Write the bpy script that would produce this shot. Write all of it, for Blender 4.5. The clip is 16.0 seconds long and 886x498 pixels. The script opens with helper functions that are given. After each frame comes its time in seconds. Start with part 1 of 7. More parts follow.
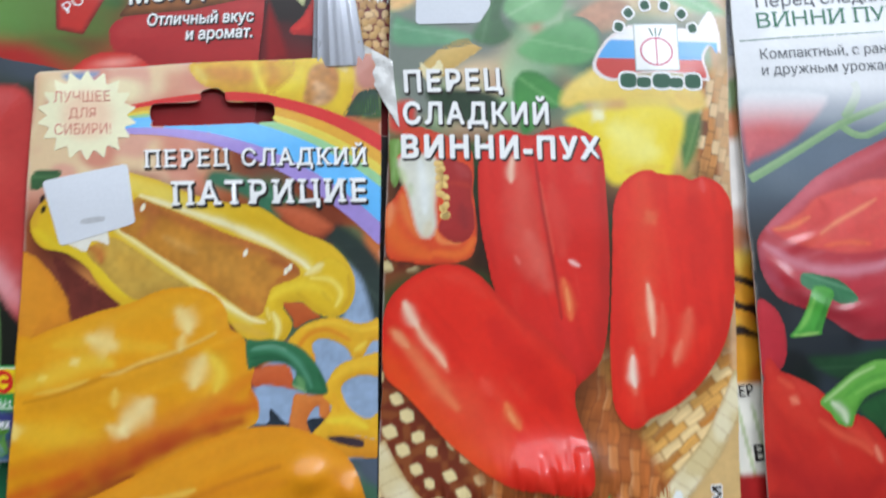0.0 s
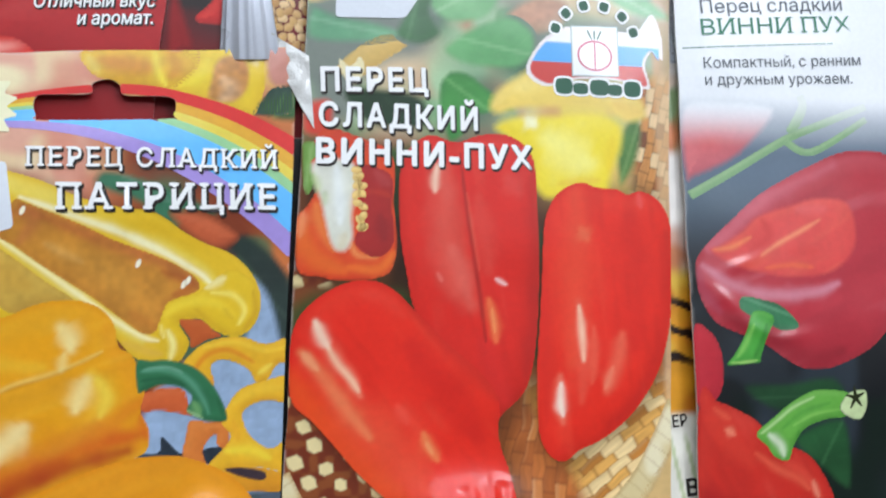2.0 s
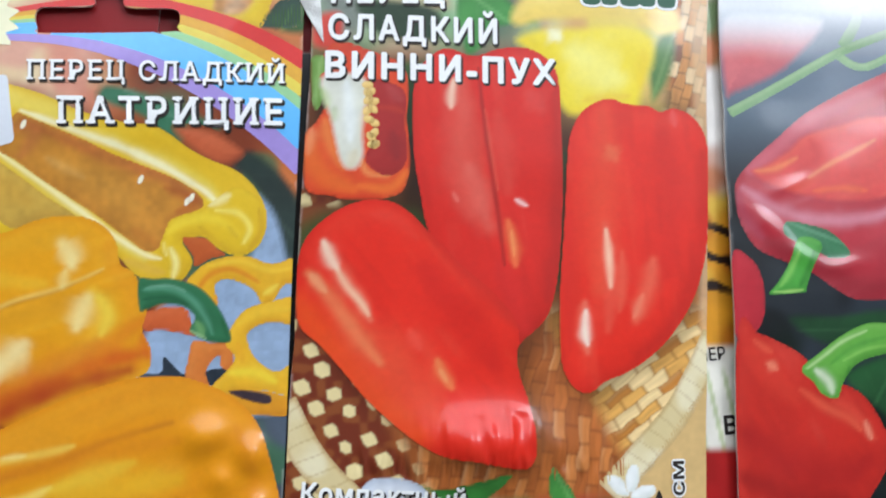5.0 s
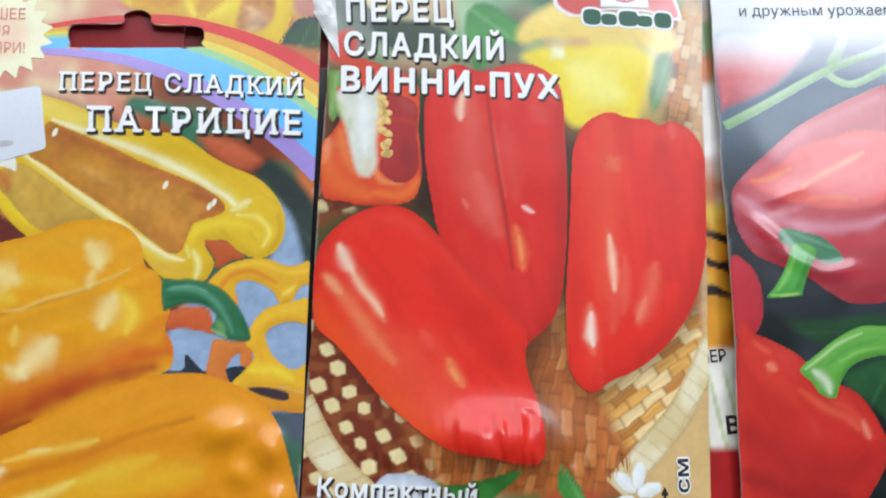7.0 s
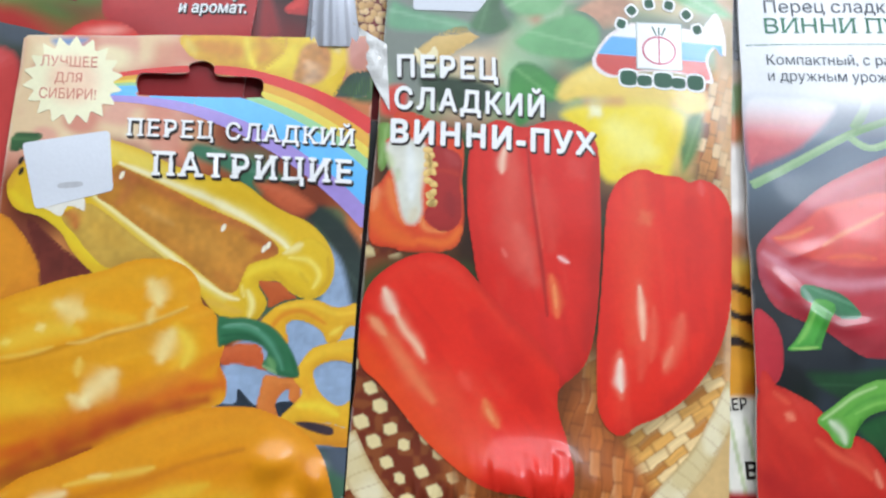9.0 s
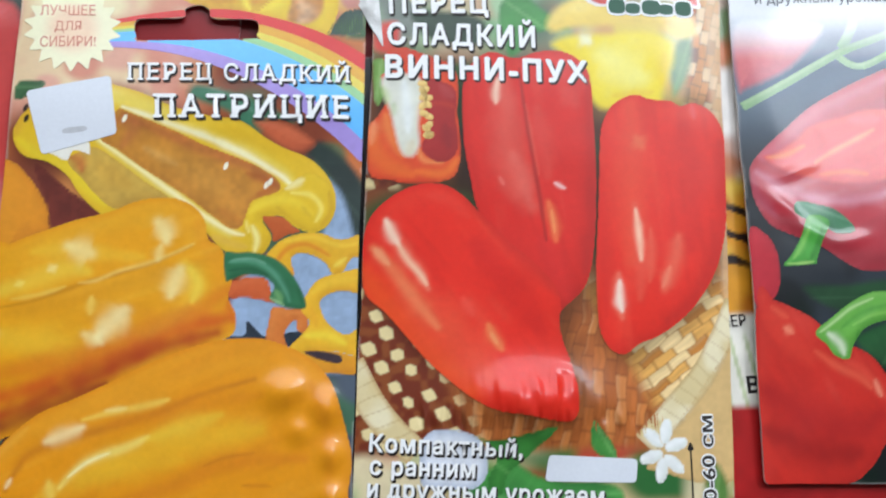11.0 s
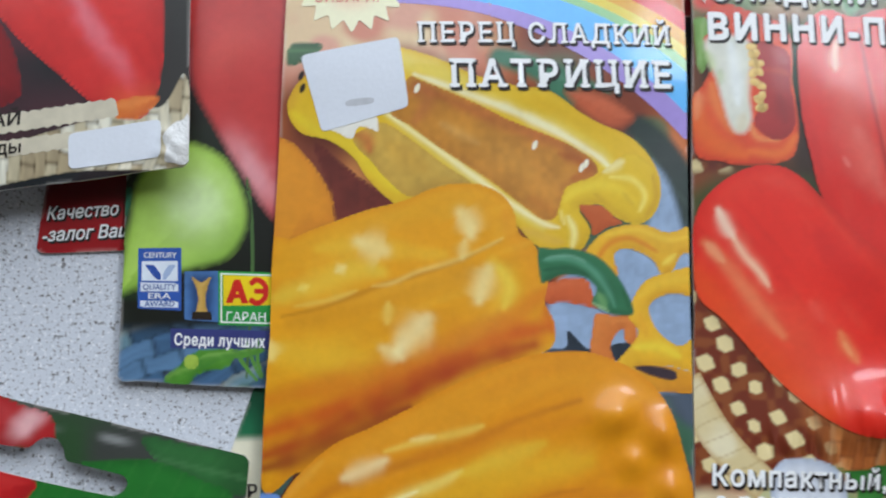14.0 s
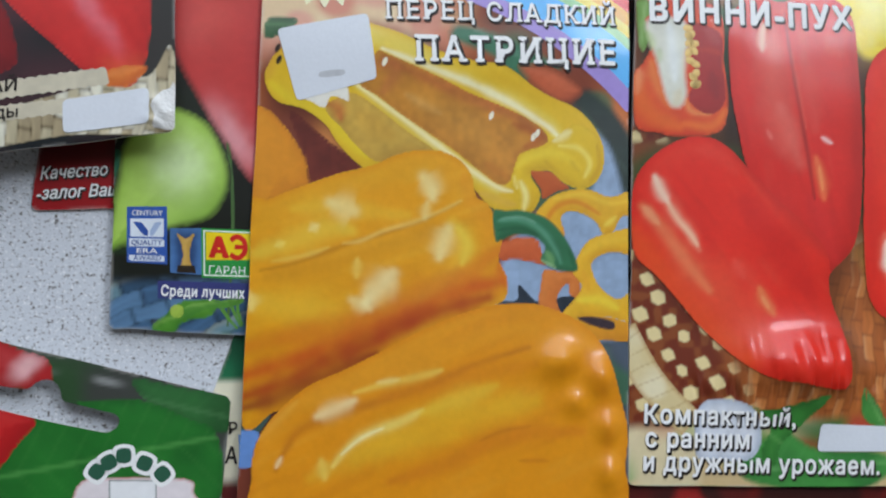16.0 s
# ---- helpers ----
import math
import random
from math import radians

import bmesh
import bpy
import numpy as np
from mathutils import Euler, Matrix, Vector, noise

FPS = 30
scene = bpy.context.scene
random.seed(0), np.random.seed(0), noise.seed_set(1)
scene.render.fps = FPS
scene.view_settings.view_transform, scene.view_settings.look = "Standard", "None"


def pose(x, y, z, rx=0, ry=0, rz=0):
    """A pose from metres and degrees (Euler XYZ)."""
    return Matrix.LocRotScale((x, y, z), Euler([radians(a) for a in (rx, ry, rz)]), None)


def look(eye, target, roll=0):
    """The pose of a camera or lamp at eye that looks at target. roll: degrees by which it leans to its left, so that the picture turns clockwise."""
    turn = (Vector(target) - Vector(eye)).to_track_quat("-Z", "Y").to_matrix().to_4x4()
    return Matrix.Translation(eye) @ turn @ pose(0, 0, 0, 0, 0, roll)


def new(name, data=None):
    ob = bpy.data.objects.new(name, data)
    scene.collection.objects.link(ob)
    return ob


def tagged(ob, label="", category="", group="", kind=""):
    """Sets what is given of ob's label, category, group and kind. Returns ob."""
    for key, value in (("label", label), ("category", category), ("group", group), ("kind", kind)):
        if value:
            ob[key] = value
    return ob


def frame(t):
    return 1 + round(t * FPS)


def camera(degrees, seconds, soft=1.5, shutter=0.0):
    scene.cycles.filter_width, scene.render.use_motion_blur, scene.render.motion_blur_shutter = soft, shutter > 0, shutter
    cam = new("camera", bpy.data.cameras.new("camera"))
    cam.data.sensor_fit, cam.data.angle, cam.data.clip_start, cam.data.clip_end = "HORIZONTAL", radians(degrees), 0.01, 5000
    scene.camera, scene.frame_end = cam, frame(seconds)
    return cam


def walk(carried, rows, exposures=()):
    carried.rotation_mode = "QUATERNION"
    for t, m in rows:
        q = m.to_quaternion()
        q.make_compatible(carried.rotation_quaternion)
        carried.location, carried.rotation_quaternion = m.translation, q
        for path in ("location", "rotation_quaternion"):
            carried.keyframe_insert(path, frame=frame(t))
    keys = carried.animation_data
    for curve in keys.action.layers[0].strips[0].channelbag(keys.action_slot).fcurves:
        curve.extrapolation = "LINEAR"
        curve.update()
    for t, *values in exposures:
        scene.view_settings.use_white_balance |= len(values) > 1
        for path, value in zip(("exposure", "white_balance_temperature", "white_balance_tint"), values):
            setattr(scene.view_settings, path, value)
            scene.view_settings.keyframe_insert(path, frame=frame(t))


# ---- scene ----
# World: metres, z = 0 is the table top. The drawings on the packets are laid out in millimetres of the table.
cam = camera(45.9, 16.0, soft=2.1, shutter=0.5)
PATH = [
    (0, -0.03601, -0.04320, 0.22729, 6.109, -10.830, -2.251),
    (0.5, -0.03109, -0.02774, 0.20463, 5.123, -12.100, -1.574),
    (1, -0.02100, -0.03178, 0.19969, 5.106, -12.316, -2.168),
    (1.5, -0.02586, -0.03353, 0.20674, 4.934, -13.586, -0.995),
    (2, -0.02869, -0.03726, 0.21040, 5.564, -14.499, -1.164),
    (2.5, -0.02713, -0.04107, 0.19590, 4.480, -14.241, 0.079),
    (3, -0.02724, -0.04074, 0.20200, 2.902, -13.222, 0.259),
    (3.5, -0.01967, -0.04082, 0.20170, 2.457, -11.721, 0.184),
    (6, -0.00988, -0.05984, 0.20516, 6.936, -8.821, -1.149),
    (6.5, -0.01421, -0.06331, 0.21087, 7.749, -9.237, -1.082),
    (7, -0.01486, -0.06393, 0.20900, 8.710, -9.386, -0.999),
    (7.5, -0.01759, -0.06231, 0.21067, 8.594, -9.636, -0.412),
    (8, -0.03290, -0.05812, 0.21063, 9.372, -10.997, 0.591),
    (8.5, -0.02930, -0.05630, 0.21942, 9.259, -10.010, 1.347),
    (9, -0.02414, -0.05886, 0.22035, 9.123, -9.367, 0.895),
    (9.5, -0.01918, -0.06038, 0.21957, 8.581, -9.190, 0.033),
    (12, -0.03675, -0.07717, 0.22547, 9.048, -8.323, -1.727),
    (12.5, -0.08370, -0.07213, 0.20979, 9.088, -10.887, -0.896),
    (13, -0.08544, -0.06004, 0.17489, 8.467, -8.416, 0.451),
    (13.5, -0.08021, -0.06084, 0.16586, 8.175, -7.543, -1.780),
    (14, -0.07989, -0.06323, 0.17932, 8.088, -8.884, -1.808),
    (14.5, -0.08467, -0.05817, 0.18460, 3.774, -10.707, 0.704),
    (15, -0.08467, -0.05648, 0.19331, 3.142, -11.332, 0.631),
    (15.5, -0.08831, -0.05852, 0.19733, 4.465, -12.000, 0.055),
    (16, -0.08838, -0.06230, 0.19616, 4.985, -12.584, -1.577),
]
walk(cam, [(t, pose(x, y, z, rx, ry, rz)) for t, x, y, z, rx, ry, rz in PATH], exposures=[(0.0, -0.19), (1.2, -0.16), (3.0, -0.02), (6.0, -0.06), (9.5, -0.06), (12.5, -0.1), (14.0, -0.27), (15.0, -0.4), (16.0, -0.4)])

# ---- daylight through a near window ----
world = bpy.data.worlds.new("sky")
scene.world = world
world.use_nodes = True
sky = world.node_tree.nodes.new("ShaderNodeTexSky")
sky.sky_type, sky.sun_disc = "NISHITA", False
sky.sun_elevation, sky.sun_rotation = radians(40), radians(150)
world.node_tree.nodes["Background"].inputs["Strength"].default_value = 0.12
world.node_tree.links.new(sky.outputs[0], world.node_tree.nodes["Background"].inputs["Color"])


def area_lamp(name, eye, target, width, height, watts, colour):
    data = bpy.data.lights.new(name, "AREA")
    data.shape, data.size, data.size_y, data.energy, data.color = "RECTANGLE", width, height, watts, colour
    ob = new(name, data)
    ob.matrix_world = look(eye, target)
    return ob


area_lamp("window_daylight", (0.1, 0.92, 0.95), (0.05, 0.0, 0.3), 1.5, 1.3, 27.0, (0.86, 0.94, 1.05))
area_lamp("ceiling_lamp_light", (1.12, 0.76, 1.79), (1.12, 0.76, 0.0), 0.5, 0.4, 16.0, (0.88, 0.95, 1.05))


# ---- colour, noise and shape tools for the printed drawings ----
def ink(code):
    """Linear colour from an sRGB hex code."""
    v = np.array([int(code[i:i + 2], 16) / 255 for i in (0, 2, 4)])
    return np.where(v <= 0.04045, v / 12.92, ((v + 0.055) / 1.055) ** 2.4)


def smooth(a, lo, hi):
    s = np.clip((a - lo) / (hi - lo), 0, 1)
    return s * s * (3 - 2 * s)


def grain(x, y, size, seed=0):
    """Soft value noise from 0 to 1 with lumps of that many millimetres."""
    u, v = np.asarray(x) / size + 51.3 * seed + 300, np.asarray(y) / size + 17.7 * seed + 300
    i, j = np.floor(u), np.floor(v)
    fu, fv = u - i, v - j
    fu, fv = fu * fu * (3 - 2 * fu), fv * fv * (3 - 2 * fv)

    def corner(a, b):
        s = np.sin(a * 127.1 + b * 311.7 + seed * 74.7) * 43758.5453
        return s - np.floor(s)

    return (corner(i, j) * (1 - fu) + corner(i + 1, j) * fu) * (1 - fv) + (corner(i, j + 1) * (1 - fu) + corner(i + 1, j + 1) * fu) * fv


def mix(a, b, k):
    return a * (1 - k[:, None]) + b * k[:, None]


def rounded(points, per=8, closed=True):
    """A smooth line through some control points."""
    p = np.array(points, float)
    n = len(p)
    out = []
    for i in range(n if closed else n - 1):
        a, b, c, e = (p[(i + k) % n] if closed else p[min(max(i + k, 0), n - 1)] for k in (-1, 0, 1, 2))
        for s in np.arange(per) / per:
            out.append(0.5 * (2 * b + (c - a) * s + (2 * a - 5 * b + 4 * c - e) * s * s + (3 * b - a - 3 * c + e) * s ** 3))
    if not closed:
        out.append(p[-1])
    return np.array(out)


def stroke(points, width, end=None):
    """The outline of a band along a smooth line, whose width runs from width to end."""
    c = rounded(points, 6, closed=False)
    t = np.gradient(c, axis=0)
    t /= np.linalg.norm(t, axis=1)[:, None] + 1e-9
    n = np.stack([-t[:, 1], t[:, 0]], 1) * (np.linspace(width, end or width, len(c)) / 2)[:, None]
    return np.concatenate([c + n, (c - n)[::-1]])


def inside(poly, x, y):
    """Depth inside a polygon (negative outside), the nearest point of its edge, in chunks."""
    a, b = poly, np.roll(poly, -1, 0)
    e = b - a
    length = (e ** 2).sum(1) + 1e-12
    depth, near = np.empty(len(x)), np.empty((len(x), 2))
    for s in range(0, len(x), 20000):
        q = np.stack([x[s:s + 20000], y[s:s + 20000]], 1)
        w = q[:, None] - a[None]
        k = np.clip((w * e).sum(2) / length, 0, 1)
        c = a[None] + k[..., None] * e[None]
        far = ((q[:, None] - c) ** 2).sum(2)
        best = far.argmin(1)
        crosses = ((a[None, :, 1] > q[:, None, 1]) != (b[None, :, 1] > q[:, None, 1])) & (
            q[:, None, 0] < e[None, :, 0] * w[..., 1] / np.where(e[:, 1] == 0, 1e-9, e[:, 1])[None] + a[None, :, 0])
        odd = crosses.sum(1) % 2 == 1
        rows = np.arange(len(q))
        depth[s:s + 20000] = np.sqrt(far[rows, best]) * np.where(odd, 1, -1)
        near[s:s + 20000] = c[rows, best]
    return depth, near


def sheet_cells(poly, step, cut=None, hole=None):
    """A fine net over a polygon (clipped to cut, open over hole), its rim snapped to the edges: x, y, quads, depth, way to the edge."""
    lo, hi = poly.min(0), poly.max(0)
    if cut is not None:
        lo, hi = np.maximum(lo, cut.min(0)), np.minimum(hi, cut.max(0))
    nx, ny = (max(2, int(math.ceil(v / step)) + 1) for v in hi - lo)
    gx, gy = (g.ravel() for g in np.meshgrid(np.linspace(lo[0], hi[0], nx), np.linspace(lo[1], hi[1], ny)))
    own, near = inside(poly, gx, gy)
    depth, close = own.copy(), near.copy()
    for other, sign in ((cut, 1), (hole, -1)):
        if other is not None:
            d, c = inside(other, gx, gy)
            d = d * sign
            less = d < depth
            depth[less], close[less] = d[less], c[less]
    idx = np.arange(nx * ny).reshape(ny, nx)
    quads = np.stack([idx[:-1, :-1], idx[:-1, 1:], idx[1:, 1:], idx[1:, :-1]], -1).reshape(-1, 4)
    quads = quads[depth[quads].mean(1) > 0]
    count = np.bincount(quads.ravel(), minlength=nx * ny)
    rim = (count > 0) & (count < 4)
    gx[rim], gy[rim] = close[rim, 0], close[rim, 1]
    used = np.flatnonzero(count)
    back = np.full(nx * ny, -1)
    back[used] = np.arange(len(used))
    way = near - np.stack([gx, gy], 1)
    way /= np.linalg.norm(way, axis=1)[:, None] + 1e-6
    own[rim] = np.maximum(own[rim], 0)
    return gx[used], gy[used], back[quads], np.maximum(own[used], 0), way[used]


def mesh_of(name, verts, faces, material, colours=None, round_faces=None):
    data = bpy.data.meshes.new(name)
    data.from_pydata(verts.tolist(), [], faces.tolist() if hasattr(faces, "tolist") else faces)
    data.materials.append(material)
    if colours is not None:
        layer = data.color_attributes.new("ink", "FLOAT_COLOR", "POINT")
        layer.data.foreach_set("color", np.c_[np.clip(colours, 0.002, 0.95), np.ones(len(verts))].astype(np.float32).ravel())
    data.polygons.foreach_set("use_smooth", np.arange(len(data.polygons)) < (len(data.polygons) if round_faces is None else round_faces))
    data.update()
    return data


# ---- materials ----
def nodes_of(name):
    m = bpy.data.materials.new(name)
    m.use_nodes = True
    return m, m.node_tree.nodes, m.node_tree.links, m.node_tree.nodes["Principled BSDF"]


def surface(name, colour, rough=0.5, metal=0.0, vary=0.12, scale=400.0, bump=0.1, printed=False, coat=0.0):
    """A surface with two scales of variation in colour and relief; printed: its colour is the ink laid on the mesh."""
    m, n, l, b = nodes_of(name)
    b.inputs["Roughness"].default_value, b.inputs["Metallic"].default_value = rough, metal
    b.inputs["Specular IOR Level"].default_value = 0.28
    b.inputs["Coat Weight"].default_value, b.inputs["Coat Roughness"].default_value = coat, 0.1
    place = n.new("ShaderNodeTexCoord")
    fine, broad = n.new("ShaderNodeTexNoise"), n.new("ShaderNodeTexNoise")
    fine.inputs["Scale"].default_value, broad.inputs["Scale"].default_value = scale * 6, scale / 4
    fine.inputs["Detail"].default_value = 4
    for t in (fine, broad):
        l.new(place.outputs["Object"], t.inputs["Vector"])
    both = n.new("ShaderNodeMath")
    both.operation = "ADD"
    l.new(fine.outputs["Fac"], both.inputs[0])
    l.new(broad.outputs["Fac"], both.inputs[1])
    span = n.new("ShaderNodeMapRange")
    span.inputs["From Min"].default_value, span.inputs["From Max"].default_value = 0.5, 1.5
    span.inputs["To Min"].default_value, span.inputs["To Max"].default_value = 1 - vary, 1 + vary
    l.new(both.outputs[0], span.inputs["Value"])
    tint = n.new("ShaderNodeVectorMath")
    tint.operation = "SCALE"
    l.new(span.outputs["Result"], tint.inputs["Scale"])
    if printed:
        a = n.new("ShaderNodeAttribute")
        a.attribute_name = "ink"
        l.new(a.outputs["Color"], tint.inputs[0])
    else:
        tint.inputs[0].default_value = tuple(colour)
    l.new(tint.outputs[0], b.inputs["Base Color"])
    gloss = n.new("ShaderNodeMapRange")
    gloss.inputs["To Min"].default_value, gloss.inputs["To Max"].default_value = rough * 0.8, rough * 1.25
    l.new(broad.outputs["Fac"], gloss.inputs["Value"])
    l.new(gloss.outputs["Result"], b.inputs["Roughness"])
    relief = n.new("ShaderNodeBump")
    relief.inputs["Strength"].default_value, relief.inputs["Distance"].default_value = bump, 0.0004
    l.new(both.outputs[0], relief.inputs["Height"])
    l.new(relief.outputs["Normal"], b.inputs["Normal"])
    return m


INK = surface("glossy_ink", None, rough=0.36, vary=0.05, scale=150, bump=0.05, printed=True, coat=0.3)
GLOSS = surface("glossy_print", None, rough=0.36, vary=0.05, scale=150, bump=0.05, printed=True, coat=0.14)
SATIN = surface("satin_print", None, rough=0.42, vary=0.08, scale=150, bump=0.05, printed=True)
WHITE_INK = surface("white_ink", ink("f2f2f0"), rough=0.35, vary=0.04, bump=0.03)
SHADE_INK = surface("dark_ink", ink("2a2420"), rough=0.4, vary=0.1, bump=0.03)
GREY_INK = surface("grey_ink", ink("5a5f66"), rough=0.4, vary=0.1, bump=0.03)
GREEN_INK = surface("green_ink", ink("3e8064"), rough=0.4, vary=0.1, bump=0.03)
BRAND_GREEN = surface("deep_green_ink", ink("2c5b45"), rough=0.4, vary=0.1, bump=0.03)
RED_INK = surface("red_ink", ink("c03428"), rough=0.4, vary=0.1, bump=0.03)
ORANGE_INK = surface("orange_ink", ink("dc9080"), rough=0.4, vary=0.1, bump=0.03)
BLUE_INK = surface("blue_ink", ink("2d4f96"), rough=0.4, vary=0.1, bump=0.03)
STICKER = surface("sticker_paper", ink("dde1e7"), rough=0.6, vary=0.05, scale=250, bump=0.08)
PLASTER = surface("plaster", (0.42, 0.4, 0.37), rough=0.9, vary=0.05, scale=12, bump=0.2)
WOOD = surface("floor_boards", (0.3, 0.19, 0.11), rough=0.5, vary=0.2, scale=10, bump=0.2)
FRAME_PAINT = surface("window_paint", (0.8, 0.8, 0.78), rough=0.4, vary=0.03, scale=20, bump=0.05)
FOIL = surface("silver_foil", (0.8, 0.84, 0.93), rough=0.28, metal=0.4, vary=0.05, scale=200, bump=0.08)
CRUMPLED = surface("crumpled_film", ink("d9d8d4"), rough=0.25, vary=0.08, scale=300, bump=0.5, coat=0.5)


def laminate():
    """Pale grey worktop laminate with small dark and light flecks."""
    m, n, l, b = nodes_of("speckled_laminate")
    place = n.new("ShaderNodeTexCoord")
    base = None
    for scale, lo, hi, colour in ((850, 0.32, 0.4, ink("66625f")), (1700, 0.34, 0.42, ink("8c8a8c")), (1500, 0.33, 0.42, ink("e6e7ea"))):
        t = n.new("ShaderNodeTexNoise")
        t.inputs["Scale"].default_value, t.inputs["Detail"].default_value, t.inputs["Roughness"].default_value = scale, 2, 0.6
        shift = n.new("ShaderNodeVectorMath")
        shift.inputs[1].default_value = (scale, 3.1, 0.7)
        l.new(place.outputs["Object"], shift.inputs[0])
        l.new(shift.outputs[0], t.inputs["Vector"])
        r = n.new("ShaderNodeMapRange")
        r.inputs["From Min"].default_value, r.inputs["From Max"].default_value = lo, hi
        r.inputs["To Min"].default_value, r.inputs["To Max"].default_value = 1, 0
        l.new(t.outputs["Fac"], r.inputs["Value"])
        x = n.new("ShaderNodeMix")
        x.data_type = "RGBA"
        l.new(r.outputs["Result"], x.inputs["Factor"])
        x.inputs["B"].default_value = (*colour, 1)
        if base is None:
            x.inputs["A"].default_value = (*ink("ccd0d6"), 1)
        else:
            l.new(base, x.inputs["A"])
        base = x.outputs["Result"]
    l.new(base, b.inputs["Base Color"])
    b.inputs["Roughness"].default_value = 0.45
    relief = n.new("ShaderNodeBump")
    relief.inputs["Strength"].default_value, relief.inputs["Distance"].default_value = 0.15, 0.0003
    l.new(t.outputs["Fac"], relief.inputs["Height"])
    l.new(relief.outputs["Normal"], b.inputs["Normal"])
    return m


LAMINATE = laminate()


# ---- the room ----
def box(bm, lo, hi, bevel=0.0):
    made = bmesh.ops.create_cube(bm, size=1.0, matrix=Matrix.LocRotScale([(a + b) / 2 for a, b in zip(lo, hi)], None, [b - a for a, b in zip(lo, hi)]))
    if bevel:
        edges = {e for v in made["verts"] for e in v.link_edges}
        bmesh.ops.bevel(bm, geom=list(edges), offset=bevel, segments=3, affect="EDGES", profile=0.5)


def part(name, bm, material, parent=None, label=""):
    data = bpy.data.meshes.new(name)
    bm.to_mesh(data)
    bm.free()
    data.materials.append(material)
    ob = new(name, data)
    ob.parent = parent
    return tagged(ob, label)


def block(name, lo, hi, material, parent=None, bevel=0.0, label=""):
    bm = bmesh.new()
    box(bm, lo, hi, bevel)
    return part(name, bm, material, parent, label)


def structure(ob, label, category):
    return tagged(ob, label, category, kind="structure")


structure(block("floor", (-1.8, -2.0, -0.85), (1.8, 1.1, -0.75), WOOD), "brown wooden floor under the table", "floor")
structure(block("ceiling", (-1.8, -2.0, 1.85), (1.8, 1.1, 1.95), PLASTER), "plain off-white plaster ceiling", "ceiling")
structure(block("wall_west", (-1.9, -2.0, -0.75), (-1.8, 1.1, 1.85), PLASTER), "plain off-white plaster wall", "wall")
structure(block("wall_east", (1.8, -2.0, -0.75), (1.9, 1.1, 1.85), PLASTER), "plain off-white plaster wall", "wall")
structure(block("wall_south", (-1.8, -2.1, -0.75), (1.8, -2.0, 1.85), PLASTER), "plain off-white plaster wall", "wall")
bm = bmesh.new()
for lo, hi in (((-1.8, 1.0, -0.75), (1.8, 1.1, 0.25)), ((-1.8, 1.0, 1.62), (1.8, 1.1, 1.85)), ((-1.8, 1.0, 0.25), (-0.7, 1.1, 1.62)), ((0.9, 1.0, 0.25), (1.8, 1.1, 1.62))):
    box(bm, lo, hi)
structure(part("wall_north", bm, PLASTER), "off-white wall with the window opening", "wall")
window = structure(new("window_1"), "white-painted window that lights the table", "window")
for lo, hi in (((-0.7, 1.02, 0.25), (0.9, 1.08, 0.31)), ((-0.7, 1.02, 1.56), (0.9, 1.08, 1.62)), ((-0.7, 1.02, 0.31), (-0.64, 1.08, 1.56)), ((0.84, 1.02, 0.31), (0.9, 1.08, 1.56)), ((0.07, 1.02, 0.31), (0.13, 1.08, 1.56))):
    block("window_frame", lo, hi, FRAME_PAINT, window, 0.006)

fixture = tagged(new("ceiling_lamp"), "flat square ceiling lamp with a white housing", "ceiling lamp")
block("housing", (0.83, 0.53, 1.80), (1.41, 0.99, 1.85), FRAME_PAINT, fixture, 0.008)

table = tagged(new("table"), "table with a pale grey speckled laminate top", "table")
block("table_top", (-0.75, -0.42, -0.03), (0.75, 0.42, 0.0), LAMINATE, table, 0.004, "pale grey laminate with dark flecks")
for x in (-0.68, 0.64):
    for y in (-0.36, 0.32):
        block("leg", (x, y, -0.75), (x + 0.04, y + 0.04, -0.03), FOIL, table, 0.004)


# ---- seed packets ----
LAYER = 0.015  # millimetres from one layer of ink to the next


